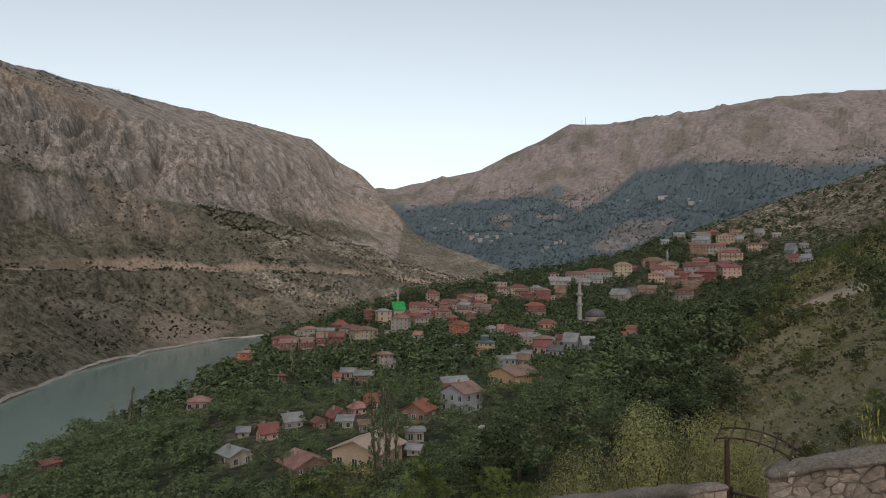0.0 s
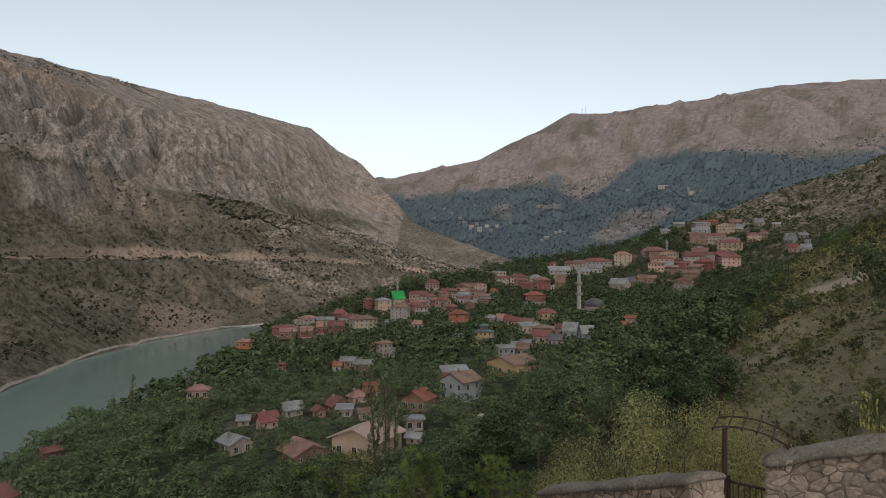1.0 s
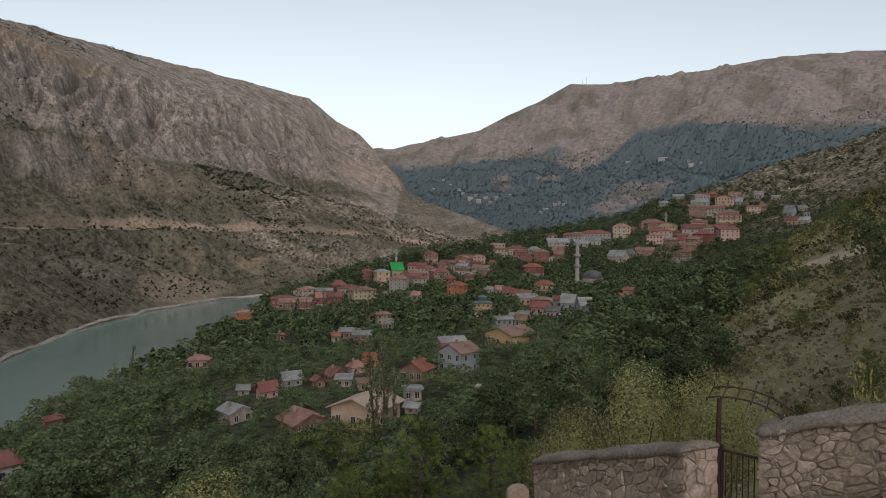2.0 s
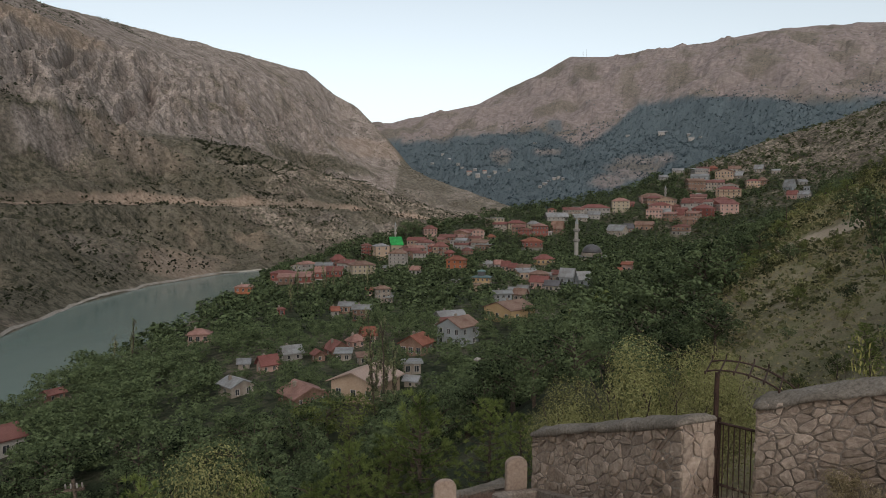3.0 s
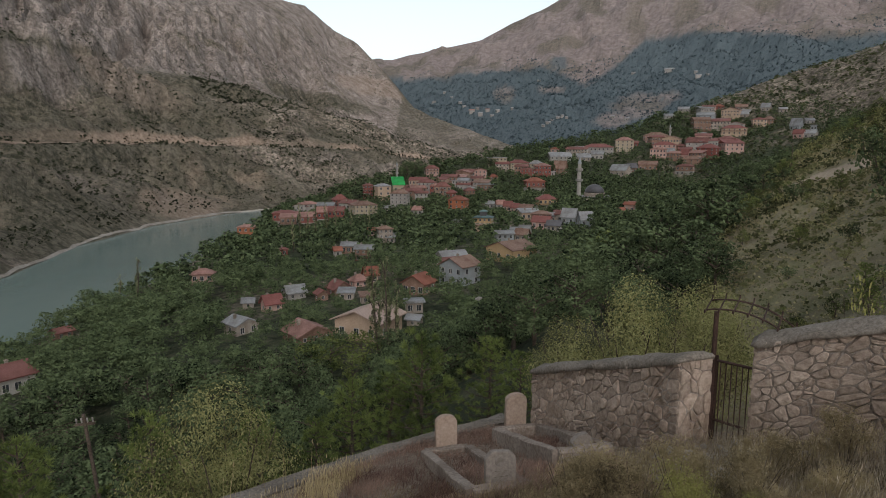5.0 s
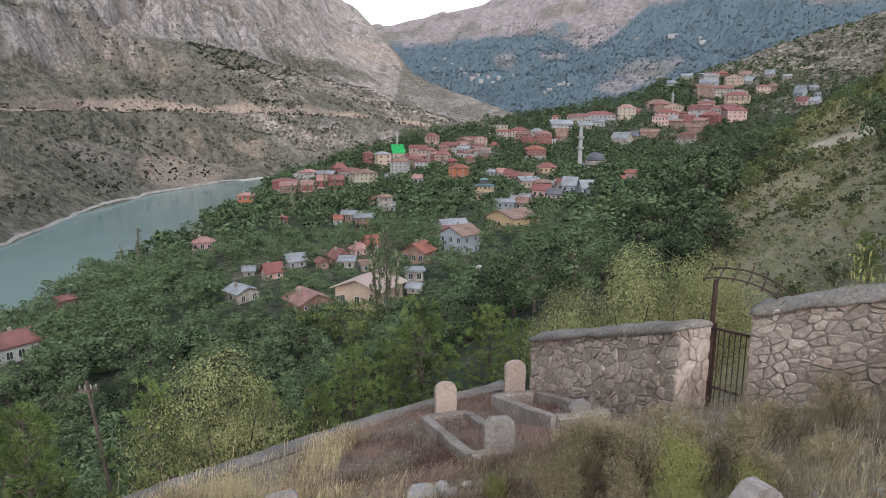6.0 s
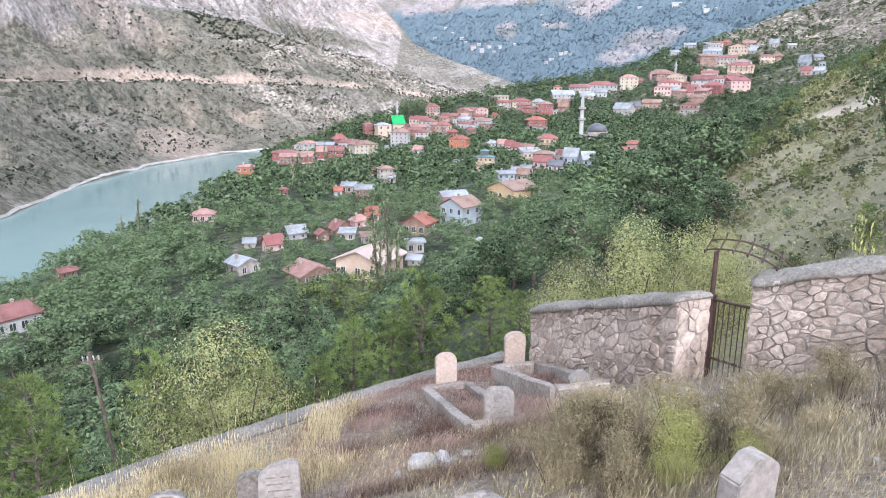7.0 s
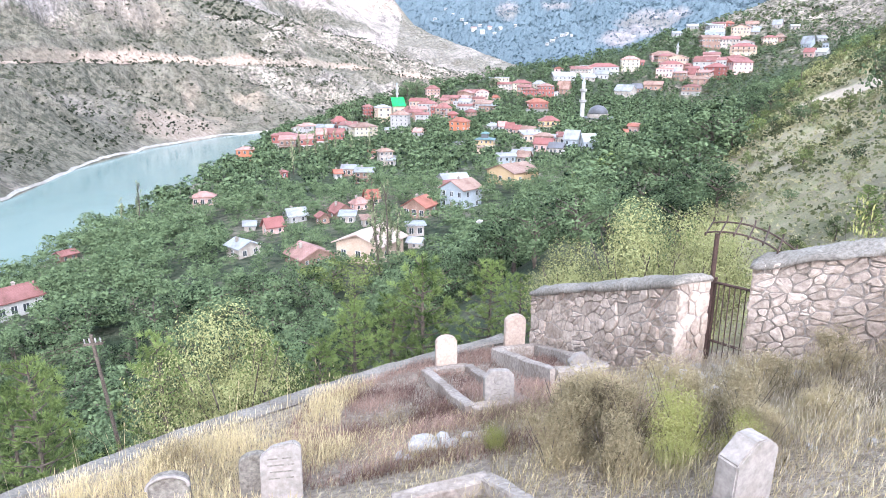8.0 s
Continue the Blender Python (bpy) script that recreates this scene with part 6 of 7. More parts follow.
# ---- the burial ground ----
def slab_bm(outline, thick):
    """An upright slab: outline in x and z, with thickness along y, edges softened."""
    bm = bmesh.new()
    front = [bm.verts.new((x, -thick / 2, z)) for x, z in outline]
    face = bm.faces.new(front)
    made = bmesh.ops.extrude_face_region(bm, geom=[face])
    bmesh.ops.translate(bm, vec=(0, thick, 0), verts=[v for v in made["geom"] if isinstance(v, bmesh.types.BMVert)])
    bmesh.ops.recalc_face_normals(bm, faces=bm.faces)
    bmesh.ops.bevel(bm, geom=[e for e in bm.edges], offset=0.012, segments=2, affect="EDGES", clamp_overlap=True)
    return bm


def round_top(w, h, arch, n=9):
    pts = [(-w / 2, -0.35), (w / 2, -0.35)]
    return pts + [(w / 2 * math.cos(a), h - arch + arch * math.sin(a)) for a in np.linspace(0, math.pi, n)]


def headstone(x, y, z, outline, thick, yaw, mat, label, lean=0.0):
    ob = new("headstone")
    ob.matrix_world = pose(x, y, z, lean, 0, yaw)
    part("slab", slab_bm(outline, thick), mat, ob)
    return tagged(ob, label, "headstone", "grave stones")


def bars(parent, rows, y, mat):
    """Worn lettering that cannot be read: plain raised bars at (x, z, width)."""
    for x, z, w in rows:
        bm = bmesh.new()
        box(bm, x - w / 2, x + w / 2, y - 0.004, y + 0.01, z - 0.006, z + 0.006)
        part("letter_bar", bm, mat, parent)


headstone(0.17, 12.0, 42.33, round_top(0.40, 0.74, 0.13), 0.13, 14, PINKSTONE, "pinkish round-topped headstone at the head of a kerbed grave")
headstone(1.54, 12.85, 42.36, round_top(0.42, 0.82, 0.13), 0.13, 14, PINKSTONE, "pinkish round-topped headstone near the rubble wall", 2)
carved = headstone(0.91, 9.0, 43.13, [(-0.22, -0.35), (0.22, -0.35), (0.22, 0.56), (0.14, 0.64), (-0.12, 0.66), (-0.22, 0.55)], 0.11, 14, MARBLE, "carved white marble headstone with clipped corners", -3)
part("rosette", tube(bmesh.new(), [(0, 0, 0, 0.075), (0, 0, 0.012, 0.06)], 16), MARBLE, carved).matrix_local = pose(-0.02, -0.055, 0.52, 90)
bars(carved, [(-0.05, 0.38, 0.09), (0.07, 0.38, 0.07), (0.0, 0.30, 0.2), (-0.03, 0.22, 0.12)], -0.055, CONCRETE)
worn = headstone(-1.49, 6.16, 43.74, [(-0.22, -0.35), (0.2, -0.35), (0.2, 0.55), (0.13, 0.6), (-0.08, 0.56), (-0.2, 0.46)], 0.08, 10, MARBLE, "worn white headstone with illegible lettering", -4)
bars(worn, [(-0.08, 0.44, 0.1), (0.06, 0.44, 0.09), (-0.05, 0.37, 0.16), (0.1, 0.37, 0.06), (0.0, 0.30, 0.22), (-0.07, 0.23, 0.1), (0.08, 0.23, 0.08)], -0.04, CONCRETE)
headstone(-1.80, 6.36, 43.60, round_top(0.34, 0.55, 0.12), 0.1, 16, CONCRETE, "rough grey stone slab behind a white headstone", 5)
headstone(2.17, 4.35, 44.84, [(-0.2, -0.35), (0.2, -0.35), (0.2, 0.60), (0.08, 0.69), (-0.04, 0.69), (-0.2, 0.55)], 0.17, 28, MARBLE, "thick marble headstone with sloping shoulders", 2)
arched = headstone(-2.69, 6.3, 43.33, round_top(0.40, 0.58, 0.12), 0.14, 14, CONCRETE, "grey headstone with a pale arched rim")
rim = part("rim", tube(bmesh.new(), [(0.205 * math.cos(a), -0.075, 0.46 + 0.13 * math.sin(a), 0.022) for a in np.linspace(0, math.pi, 11)], 6), MARBLE, arched, "pale arched rim")
headstone(2.25, 10.0, 43.08, [(-0.18, -0.35), (0.18, -0.35), (0.17, 0.42), (0.08, 0.52), (-0.06, 0.50), (-0.17, 0.40)], 0.12, 14, MARBLE, "small pale lichen-covered headstone at a grave foot", -4)


def beam_bm(a, b, width, low, high, seed=0):
    """A worn kerb beam between two plan points with heights."""
    (ax, ay, az), (bx, by, bz) = a, b
    d = Vector((bx - ax, by - ay, 0))
    size = d.length
    d.normalize()
    s = Vector((d.y, -d.x, 0)) * width / 2
    n = max(2, int(size / 0.25))
    r = random.Random(seed)
    bm = bmesh.new()
    rows = []
    for k in range(n + 1):
        t = k / n
        c = Vector((ax + (bx - ax) * t, ay + (by - ay) * t, az + (bz - az) * t))
        j = lambda q=0.012: Vector((r.uniform(-q, q), r.uniform(-q, q), r.uniform(-q, q)))
        rows.append([bm.verts.new(c - s + Vector((0, 0, -low))), bm.verts.new(c - s + Vector((0, 0, high - 0.02)) + j()), bm.verts.new(c - s * 0.8 + Vector((0, 0, high)) + j()), bm.verts.new(c + s * 0.8 + Vector((0, 0, high)) + j()), bm.verts.new(c + s + Vector((0, 0, high - 0.02)) + j()), bm.verts.new(c + s + Vector((0, 0, -low)))])
    for lo, hi in zip(rows[:-1], rows[1:]):
        for k in range(6):
            bm.faces.new((lo[k], lo[(k + 1) % 6], hi[(k + 1) % 6], hi[k]))
    bm.faces.new(rows[0][::-1])
    bm.faces.new(rows[-1])
    bmesh.ops.recalc_face_normals(bm, faces=bm.faces)
    return bm


def grave(head, foot, width, z_head, z_foot, label, seed):
    """A kerbed grave: two long kerbs and two short ones round dry earth."""
    ob = new("grave")
    d = Vector((foot[0] - head[0], foot[1] - head[1])).normalized()
    s = Vector((d.y, -d.x)) * width / 2
    pts = [(head[0] + s.x, head[1] + s.y, z_head), (foot[0] + s.x, foot[1] + s.y, z_foot), (foot[0] - s.x, foot[1] - s.y, z_foot), (head[0] - s.x, head[1] - s.y, z_head)]
    for k, (a, b) in enumerate(((0, 1), (1, 2), (2, 3), (3, 0))):
        part("kerb", beam_bm(pts[a], pts[b], 0.17, 0.6, 0.28, seed + k), KERB, ob)
    return tagged(ob, label, "grave", "kerbed graves")


grave((0.19, 11.75), (0.9, 8.85), 0.80, 42.27, 43.08, "kerbed grave full of dry russet weeds", 10)
grave((1.56, 12.6), (2.25, 9.85), 0.85, 42.32, 43.18, "kerbed grave of grey concrete beside the rubble wall", 20)
grave((0.1, 5.6), (1.0, 3.4), 0.9, 43.98, 44.78, "half-buried kerbed grave in dry grass", 30)


# ---- rubble walls ----
def cells(width, height, count, seed, joint=0.013):
    """Irregular stone outlines that fill a panel: seeds pushed apart, each cell cut by its neighbours."""
    r = np.random.default_rng(seed)
    pts = r.random((count, 2)) * (width, height)
    for _ in range(3):
        for k in range(count):
            d = pts[k] - pts
            q = (d ** 2).sum(1) + 1e-6
            q[k] = 1e9
            pts[k] += 0.0006 * (d / q[:, None]).sum(0).clip(-6, 6)
        pts = pts.clip((0.05, 0.04), (width - 0.05, height - 0.04))
    out = []
    for k in range(count):
        poly = [np.array(p) for p in ((0.0, 0.0), (width, 0.0), (width, height), (0.0, height))]
        order = np.argsort(((pts - pts[k]) ** 2).sum(1))[1:22]
        for m in order:
            n = pts[m] - pts[k]
            size = np.hypot(*n)
            n = n / size
            limit = size / 2 - joint / 2
            cut = []
            for a, b in zip(poly, poly[1:] + poly[:1]):
                da, db = (a - pts[k]) @ n - limit, (b - pts[k]) @ n - limit
                if da <= 0:
                    cut.append(a)
                if (da < 0) != (db < 0):
                    cut.append(a + (b - a) * (da / (da - db)))
            poly = cut
            if len(poly) < 3:
                break
        if len(poly) >= 3:
            soft = []
            for a, b in zip(poly, poly[1:] + poly[:1]):
                soft += [a * 0.8 + b * 0.2, a * 0.2 + b * 0.8]
            out.append(np.array(soft))
    return out


def stone_mesh(outline, bulge, r, lay):
    """One stone of a panel: lay maps (along, up, out) to the world."""
    c = outline.mean(0)
    n = len(outline)
    rim = [lay(*(c + (p - c) * 1.03), -0.03) for p in outline]
    edge = [lay(*(c + (p - c) * 1.0), bulge * 0.7 + r.uniform(-0.004, 0.004)) for p in outline]
    top = [lay(*(c + (p - c) * 0.8), bulge + r.uniform(-0.006, 0.006)) for p in outline]
    mid = [lay(*c, bulge + r.uniform(-0.004, 0.008))]
    verts = rim + edge + top + mid
    faces = []
    for k in range(n):
        j = (k + 1) % n
        faces += [(k, j, n + j), (k, n + j, n + k), (n + k, n + j, 2 * n + j), (n + k, 2 * n + j, 2 * n + k), (2 * n + k, 2 * n + j, 3 * n)]
    return mesh_of("stone", np.array(verts), np.array(faces), RUBBLE)


def rubble_wall(name, a, b, thick, base_a, base_b, top_a, top_b, stones, end_stones, seed, label, face_end="b", squash=0.5):
    """A rubble wall from a to b whose stony face turns to the burial ground, with a rough concrete cap."""
    ob = new(name)
    d = np.array([b[0] - a[0], b[1] - a[1]])
    size = np.hypot(*d)
    d = d / size
    out = np.array([d[1], -d[0]])  # to the right of the run
    out = -out if out @ np.array([-a[0], -a[1]]) < 0 else out
    r = random.Random(seed)

    def level(s):
        t = s / size
        return base_a + (base_b - base_a) * t, top_a + (top_b - top_a) * t

    bm = bmesh.new()
    rows = []
    steps = 12
    for k in range(steps + 1):
        s = size * k / steps
        lo, hi = level(s)
        p = np.array(a) + d * s
        rows.append([bm.verts.new((*(p + out * o), z)) for o, z in ((0, lo), (0, hi), (-thick, hi), (-thick, lo))])
    for lo, hi in zip(rows[:-1], rows[1:]):
        for k in range(4):
            bm.faces.new((lo[k], lo[(k + 1) % 4], hi[(k + 1) % 4], hi[k]))
    bm.faces.new(rows[0][::-1])
    bm.faces.new(rows[-1])
    bmesh.ops.recalc_face_normals(bm, faces=bm.faces)
    part("core", bm, MORTAR, ob)
    # cap: a rounded ridge of rough mortar
    bm = bmesh.new()
    rows = []
    steps = int(size / 0.09)
    for k in range(steps + 1):
        s = -0.06 + (size + 0.12) * k / steps
        _, hi = level(s)
        p = np.array(a) + d * s
        ring = []
        for m in range(9):
            ang = math.pi * m / 8
            o = -thick / 2 + (thick / 2 + 0.07) * math.cos(ang)
            up = 0.17 * math.sin(ang) ** 0.7 - 0.05
            if k in (0, steps):
                up, o = up * 0.45, -thick / 2 + (o + thick / 2) * 0.8
            wob = 0.05 * noise.noise((s * 2.1, o * 4, up * 4 + seed)) + 0.03 * noise.noise((s * 9, o * 10, up * 9))
            ring.append(bm.verts.new((*(p + out * (o + wob)), hi + up + wob)))
        rows.append(ring)
    for lo, hi in zip(rows[:-1], rows[1:]):
        for k in range(9):
            bm.faces.new((lo[k], lo[(k + 1) % 9], hi[(k + 1) % 9], hi[k]))
    bm.faces.new(rows[0][::-1])
    bm.faces.new(rows[-1])
    bmesh.ops.recalc_face_normals(bm, faces=bm.faces)
    part("cap", bm, CONCRETE, ob, "rough grey concrete cap", True)

    def lay_face(s, t, o):
        lo, hi = level(s)
        return (*(np.array(a) + d * s + out * o), lo + (hi - lo) * t)

    for outline in cells(size * squash, 1.25, stones, seed):
        part("stone", stone_mesh(outline / (squash, 1.25), r.uniform(0.008, 0.045), r, lay_face), RUBBLE, ob)
    corner, sign = (np.array(b), 1) if face_end == "b" else (np.array(a), -1)
    lo, hi = level(size if face_end == "b" else 0)

    def lay_end(s, t, o):
        return (*(corner - out * s + d * sign * o), lo + (hi - lo) * t)

    for outline in cells(thick, 1.25, end_stones, seed + 1):
        part("stone", stone_mesh(outline / (1, 1.25), r.uniform(0.008, 0.04), r, lay_end), RUBBLE, ob)
    return tagged(ob, label, "wall", kind="structure")


# ---- gate ----
def iron_gate():
    ob = new("iron_gate")
    px, py, pz, top = 4.05, 9.72, 43.3, 45.6
    part("post", tube(bmesh.new(), [(px, py, pz, 0.042), (px + 0.02, py, top, 0.036)], 8), RUST, ob)
    part("post", tube(bmesh.new(), [(px + 0.055, py - 0.03, pz, 0.025), (px + 0.06, py - 0.03, 44.95, 0.022)], 6), RUST, ob)
    hinge, end = Vector((4.1, 9.66, 0)), Vector((4.42, 9.1, 0))
    for z in (44.88, 43.98):
        part("rail", tube(bmesh.new(), [(*hinge.xy, z, 0.02), (*end.xy, z + 0.05, 0.02)], 6), RUST, ob)
    for k in range(7):
        p = hinge.lerp(end, (k + 0.7) / 7.2)
        part("bar", tube(bmesh.new(), [(p.x, p.y, 43.72, 0.009), (p.x, p.y, 44.9, 0.009)], 6), RUST, ob)
    for z in (44.82, 44.55):
        part("wall_bracket", tube(bmesh.new(), [(px, py, z, 0.014), (px - 0.18, py - 0.05, z, 0.014)], 6), RUST, ob)
    arcs = []
    for shift, lift in ((Vector((0, 0, 0)), 0), (Vector((0.2, 0.32, 0)), 0.07)):
        a, b = Vector((px - 0.11, py + 0.07, top)) + shift, Vector((4.85, 9.05, 45.4)) + shift
        row = []
        for k in range(13):
            t = k / 12
            p = a.lerp(b, t) + Vector((0, 0, 0.13 * math.sin(math.pi * t) ** 0.8 + lift - 0.12 * max(0, t - 0.7)))
            row.append(p)
        arcs.append(row)
        part("arch_rod", tube(bmesh.new(), [(*p, 0.013) for p in row], 6), RUST, ob)
    for k in (0, 2, 4, 6, 8, 10, 12):
        p, q = arcs[0][k], arcs[1][k]
        d = (q - p) * 0.3
        curl = [p - d + Vector((0, 0, 0.05)), p - d * 0.9, p, q, q + d * 0.9, q + d + Vector((0, 0, 0.05))]
        part("cross_rod", tube(bmesh.new(), [(*v, 0.011) for v in curl], 6), RUST, ob)
    return tagged(ob, "rusty iron gate under an arched rod pergola", "gate")


iron_gate()


def terrace_wall():
    """The low wall along the lower edge of the burial ground."""
    ob = new("wall_terrace")
    line = [Vector(p[:2]) for p in TERRACE[:6]]
    pts = []
    for a, b in zip(line[:-1], line[1:]):
        n = max(1, int((b - a).length / 0.16))
        pts += [a.lerp(b, k / n) for k in range(n)]
    pts.append(line[-1])
    for name, mat, profile in (("core", MORTAR, [(-0.15, -2.2), (-0.15, 0.30), (0.15, 0.30), (0.15, -2.2)]), ("cap", CONCRETE, [(-0.17, 0.29), (-0.17, 0.35), (-0.11, 0.40), (0.11, 0.40), (0.17, 0.35), (0.17, 0.29)])):
        bm = bmesh.new()
        rows = []
        for k, p in enumerate(pts):
            d = (pts[min(k + 1, len(pts) - 1)] - pts[max(k - 1, 0)]).normalized()
            s = Vector((d.y, -d.x))
            z = float(cemetery_plane(p.x, p.y))
            wob = [0.03 * noise.noise((p.x * 2.3, p.y * 2.3, m * 3.7)) for m in range(6)]
            rows.append([bm.verts.new((p.x + s.x * (o + wob[m % 6]), p.y + s.y * (o + wob[m % 6]), z + h + wob[(m + 1) % 6])) for m, (o, h) in enumerate(profile)])
        m = len(profile)
        for lo, hi in zip(rows[:-1], rows[1:]):
            for k in range(m):
                bm.faces.new((lo[k], lo[(k + 1) % m], hi[(k + 1) % m], hi[k]))
        bm.faces.new(rows[0][::-1])
        bm.faces.new(rows[-1])
        bmesh.ops.recalc_face_normals(bm, faces=bm.faces)
        part(name, bm, mat, ob)
    tagged(ob, "low terrace wall with a crumbling concrete cap", "wall", kind="structure")


terrace_wall()


# ---- rocks ----
def rock_mesh(seed, flat=0.7):
    bm = bmesh.new()
    bmesh.ops.create_icosphere(bm, subdivisions=2, radius=0.5)
    r = random.Random(seed)
    cuts = [(Vector((r.gauss(0, 1), r.gauss(0, 1), r.gauss(0, 1))).normalized(), r.uniform(0.26, 0.42)) for _ in range(9)]
    for v in bm.verts:
        for n, limit in cuts:
            over = v.co.dot(n) - limit
            if over > 0:
                v.co -= n * over
        v.co *= 1 + 0.12 * noise.noise(v.co * 3 + Vector((seed, 0, 0)))
        v.co.z *= flat
    return bm_mesh("rock", bm, ROCK)


ROCK = weathered("pale_field_stone", (0.26, 0.235, 0.215), (0.44, 0.41, 0.38), 3, bump=0.5, depth=0.015, spread=0.2)
ROCK_SHAPES = [rock_mesh(n) for n in range(5)]


def rock(x, y, size, turn=None):
    ob = new("rock", ROCK_SHAPES[int(rng.integers(5))])
    ob.matrix_world = pose(x, y, ground(x, y) + size * 0.12, rng.uniform(-15, 15), rng.uniform(-15, 15), rng.uniform(0, 360)) @ Matrix.Scale(size, 4)
    return tagged(ob, "pale angular field stone lying in dry grass", "rock", "field stones")


for x, y, size in ((-0.12, 7.35, 0.42), (0.12, 7.45, 0.30), (0.22, 7.3, 0.22), (-0.38, 7.2, 0.2), (-0.28, 7.1, 0.14), (0.4, 7.6, 0.16)):
    rock(x, y, size)
for k in range(60):
    x, y = rng.uniform(3.0, 5.4), rng.uniform(7.6, 9.6)
    if (x - 3.54) * 0.909 + (y - 9.2) * 0.417 < 0.75 and y + 0.9 * x < 12.9:
        rock(x, y, rng.uniform(0.07, 0.26))
for k in range(30):
    rock(rng.uniform(1.0, 3.1), rng.uniform(7.0, 9.0), rng.uniform(0.04, 0.12))
for k in range(8):
    rock(rng.uniform(2.6, 4.2), rng.uniform(4.8, 6.5), rng.uniform(0.05, 0.12))


# ---- dry grass and weeds ----
def blades(name, count, area, height, width, mat, label, seed, heads=False, droop=0.35, keep=None):
    """Thin curved blades, in one mesh; with heads, each carries a small ear."""
    r = np.random.default_rng(seed)
    x, y = r.uniform(area[0], area[1], count), r.uniform(area[2], area[3], count)
    z, which, s, share, inside, u = land(x, y)
    clump = grain(x * 1.7, y * 1.7, seed)
    ok = r.random(count) < 0.25 + 0.75 * ease(0.3, 0.65, clump)
    if keep is not None:
        ok &= keep(x, y, inside)
    x, y, z, clump = x[ok], y[ok], z[ok], clump[ok]
    n = len(x)
    h = height * (0.45 + 0.75 * r.random(n)) * (0.6 + 0.6 * clump)
    a = r.uniform(0, math.tau, n)
    lean = h * droop * (0.3 + r.random(n))
    dx, dy = np.cos(a) * lean, np.sin(a) * lean
    w = width * (0.6 + 0.8 * r.random(n))
    sx, sy = -np.sin(a + 0.6) * w, np.cos(a + 0.6) * w
    base = np.stack([x, y, z - 0.02], -1)
    side = np.stack([sx, sy, 0 * sx], -1)
    mid = base + np.stack([dx * 0.3, dy * 0.3, h * 0.6], -1)
    tip = base + np.stack([dx, dy, h], -1)
    quads = [np.stack([base - side, base + side, mid + side * 0.7, mid - side * 0.7], 1), np.stack([mid - side * 0.7, mid + side * 0.7, tip + side * 0.15, tip - side * 0.15], 1)]
    if heads:
        ear = tip - base
        ear = ear / np.linalg.norm(ear, axis=1)[:, None] * (0.05 + 0.05 * r.random((n, 1)))
        fat = side * 1.7
        quads.append(np.stack([tip - ear * 0.2, tip + ear * 0.3 + fat, tip + ear, tip + ear * 0.3 - fat], 1))
    return tagged(new(name, cloud_mesh(name, np.concatenate(quads), mat)), label, "dry grass", kind="stuff")


def off_walls(x, y, inside):
    return (inside > 0.25) & ((x - 3.54) * 0.909 + (y - 9.2) * 0.417 < 0.7)


blades("golden_grass", 36000, (-5.5, 0.2, 5.4, 12.0), 0.29, 0.002, STRAW, "tall golden dry grass along the terrace wall", 401, True, keep=lambda x, y, i: off_walls(x, y, i) & (i > 0.55) & (i < 3.2 + 1.2 * fractal(x, y, 2, 9)) & (x < -1.2 + 0.9 * fractal(x * 0.9, y * 0.9, 2, 8)))
blades("russet_weeds", 44000, (-2.2, 2.6, 6.6, 13.4), 0.16, 0.0045, RUSSET, "low russet dry weeds between the graves", 402, droop=0.9, keep=off_walls)
blades("straw_grass", 30000, (-4.5, 5.5, 3.8, 9.5), 0.14, 0.0018, STRAW, "pale dry grass all over the burial ground", 403, True, droop=0.9, keep=off_walls)
blades("oat_grass", 11000, (2.2, 7.4, 3.6, 9.2), 0.30, 0.0014, OATS, "pale wild oats with drooping heads near the gate", 407, True, droop=0.6, keep=off_walls)
blades("twiggy_weeds", 12000, (0.6, 6.0, 4.8, 8.6), 0.26, 0.003, TWIG, "grey-green twiggy weeds in the burial ground", 404, droop=0.7, keep=off_walls)
blades("oat_stalks", 260, (-6.0, -1.2, 5.0, 12.5), 0.75, 0.0045, STRAW, "loose wild oat stalks at the terrace edge", 405, True, keep=lambda x, y, i: (i > -0.15) & (i < 0.8))


def slope_tufts():
    p = scatter(54000, -3, 115, 15, 135)
    az = p[:, 0] / p[:, 1]
    z, which, s, share, inside, u = land(p[:, 0], p[:, 1])
    keep = (az > -0.03) & (az < 0.75) & (inside < -1) & (p[:, 1] > 20) & (az > open_edge(p[:, 1]) - 0.03) & (p[:, 1] < 130) & (along(p[:, 0], p[:, 1], [(*q, 0) for q in TRACK[::6]])[0] > 2.0)
    p = p[keep]
    temps = [far_template(420 + n, 5, "bush", 0.22) for n in range(4)]
    return p, temps


TUFTS, TUFT_SHAPES = slope_tufts()
SIZES = 0.36 + 0.45 * ease(25, 90, TUFTS[:, 1])
LOW = np.arange(len(TUFTS)) % 3 > 0
wood_of("slope_tufts", TUFTS[LOW], SIZES[LOW] * rng.uniform(0.3, 0.8, LOW.sum()), np.full(LOW.sum(), 1.3), TUFT_SHAPES, DRYTUFT, "dry tufts and low scrub on the open slope", "scrub")
wood_of("slope_scrub", TUFTS[~LOW], SIZES[~LOW] * rng.uniform(0.5, 1.6, (~LOW).sum()), np.full((~LOW).sum(), 1.2), TUFT_SHAPES, SLOPEGREEN, "dull olive-green low shrubs on the open slope", "scrub")


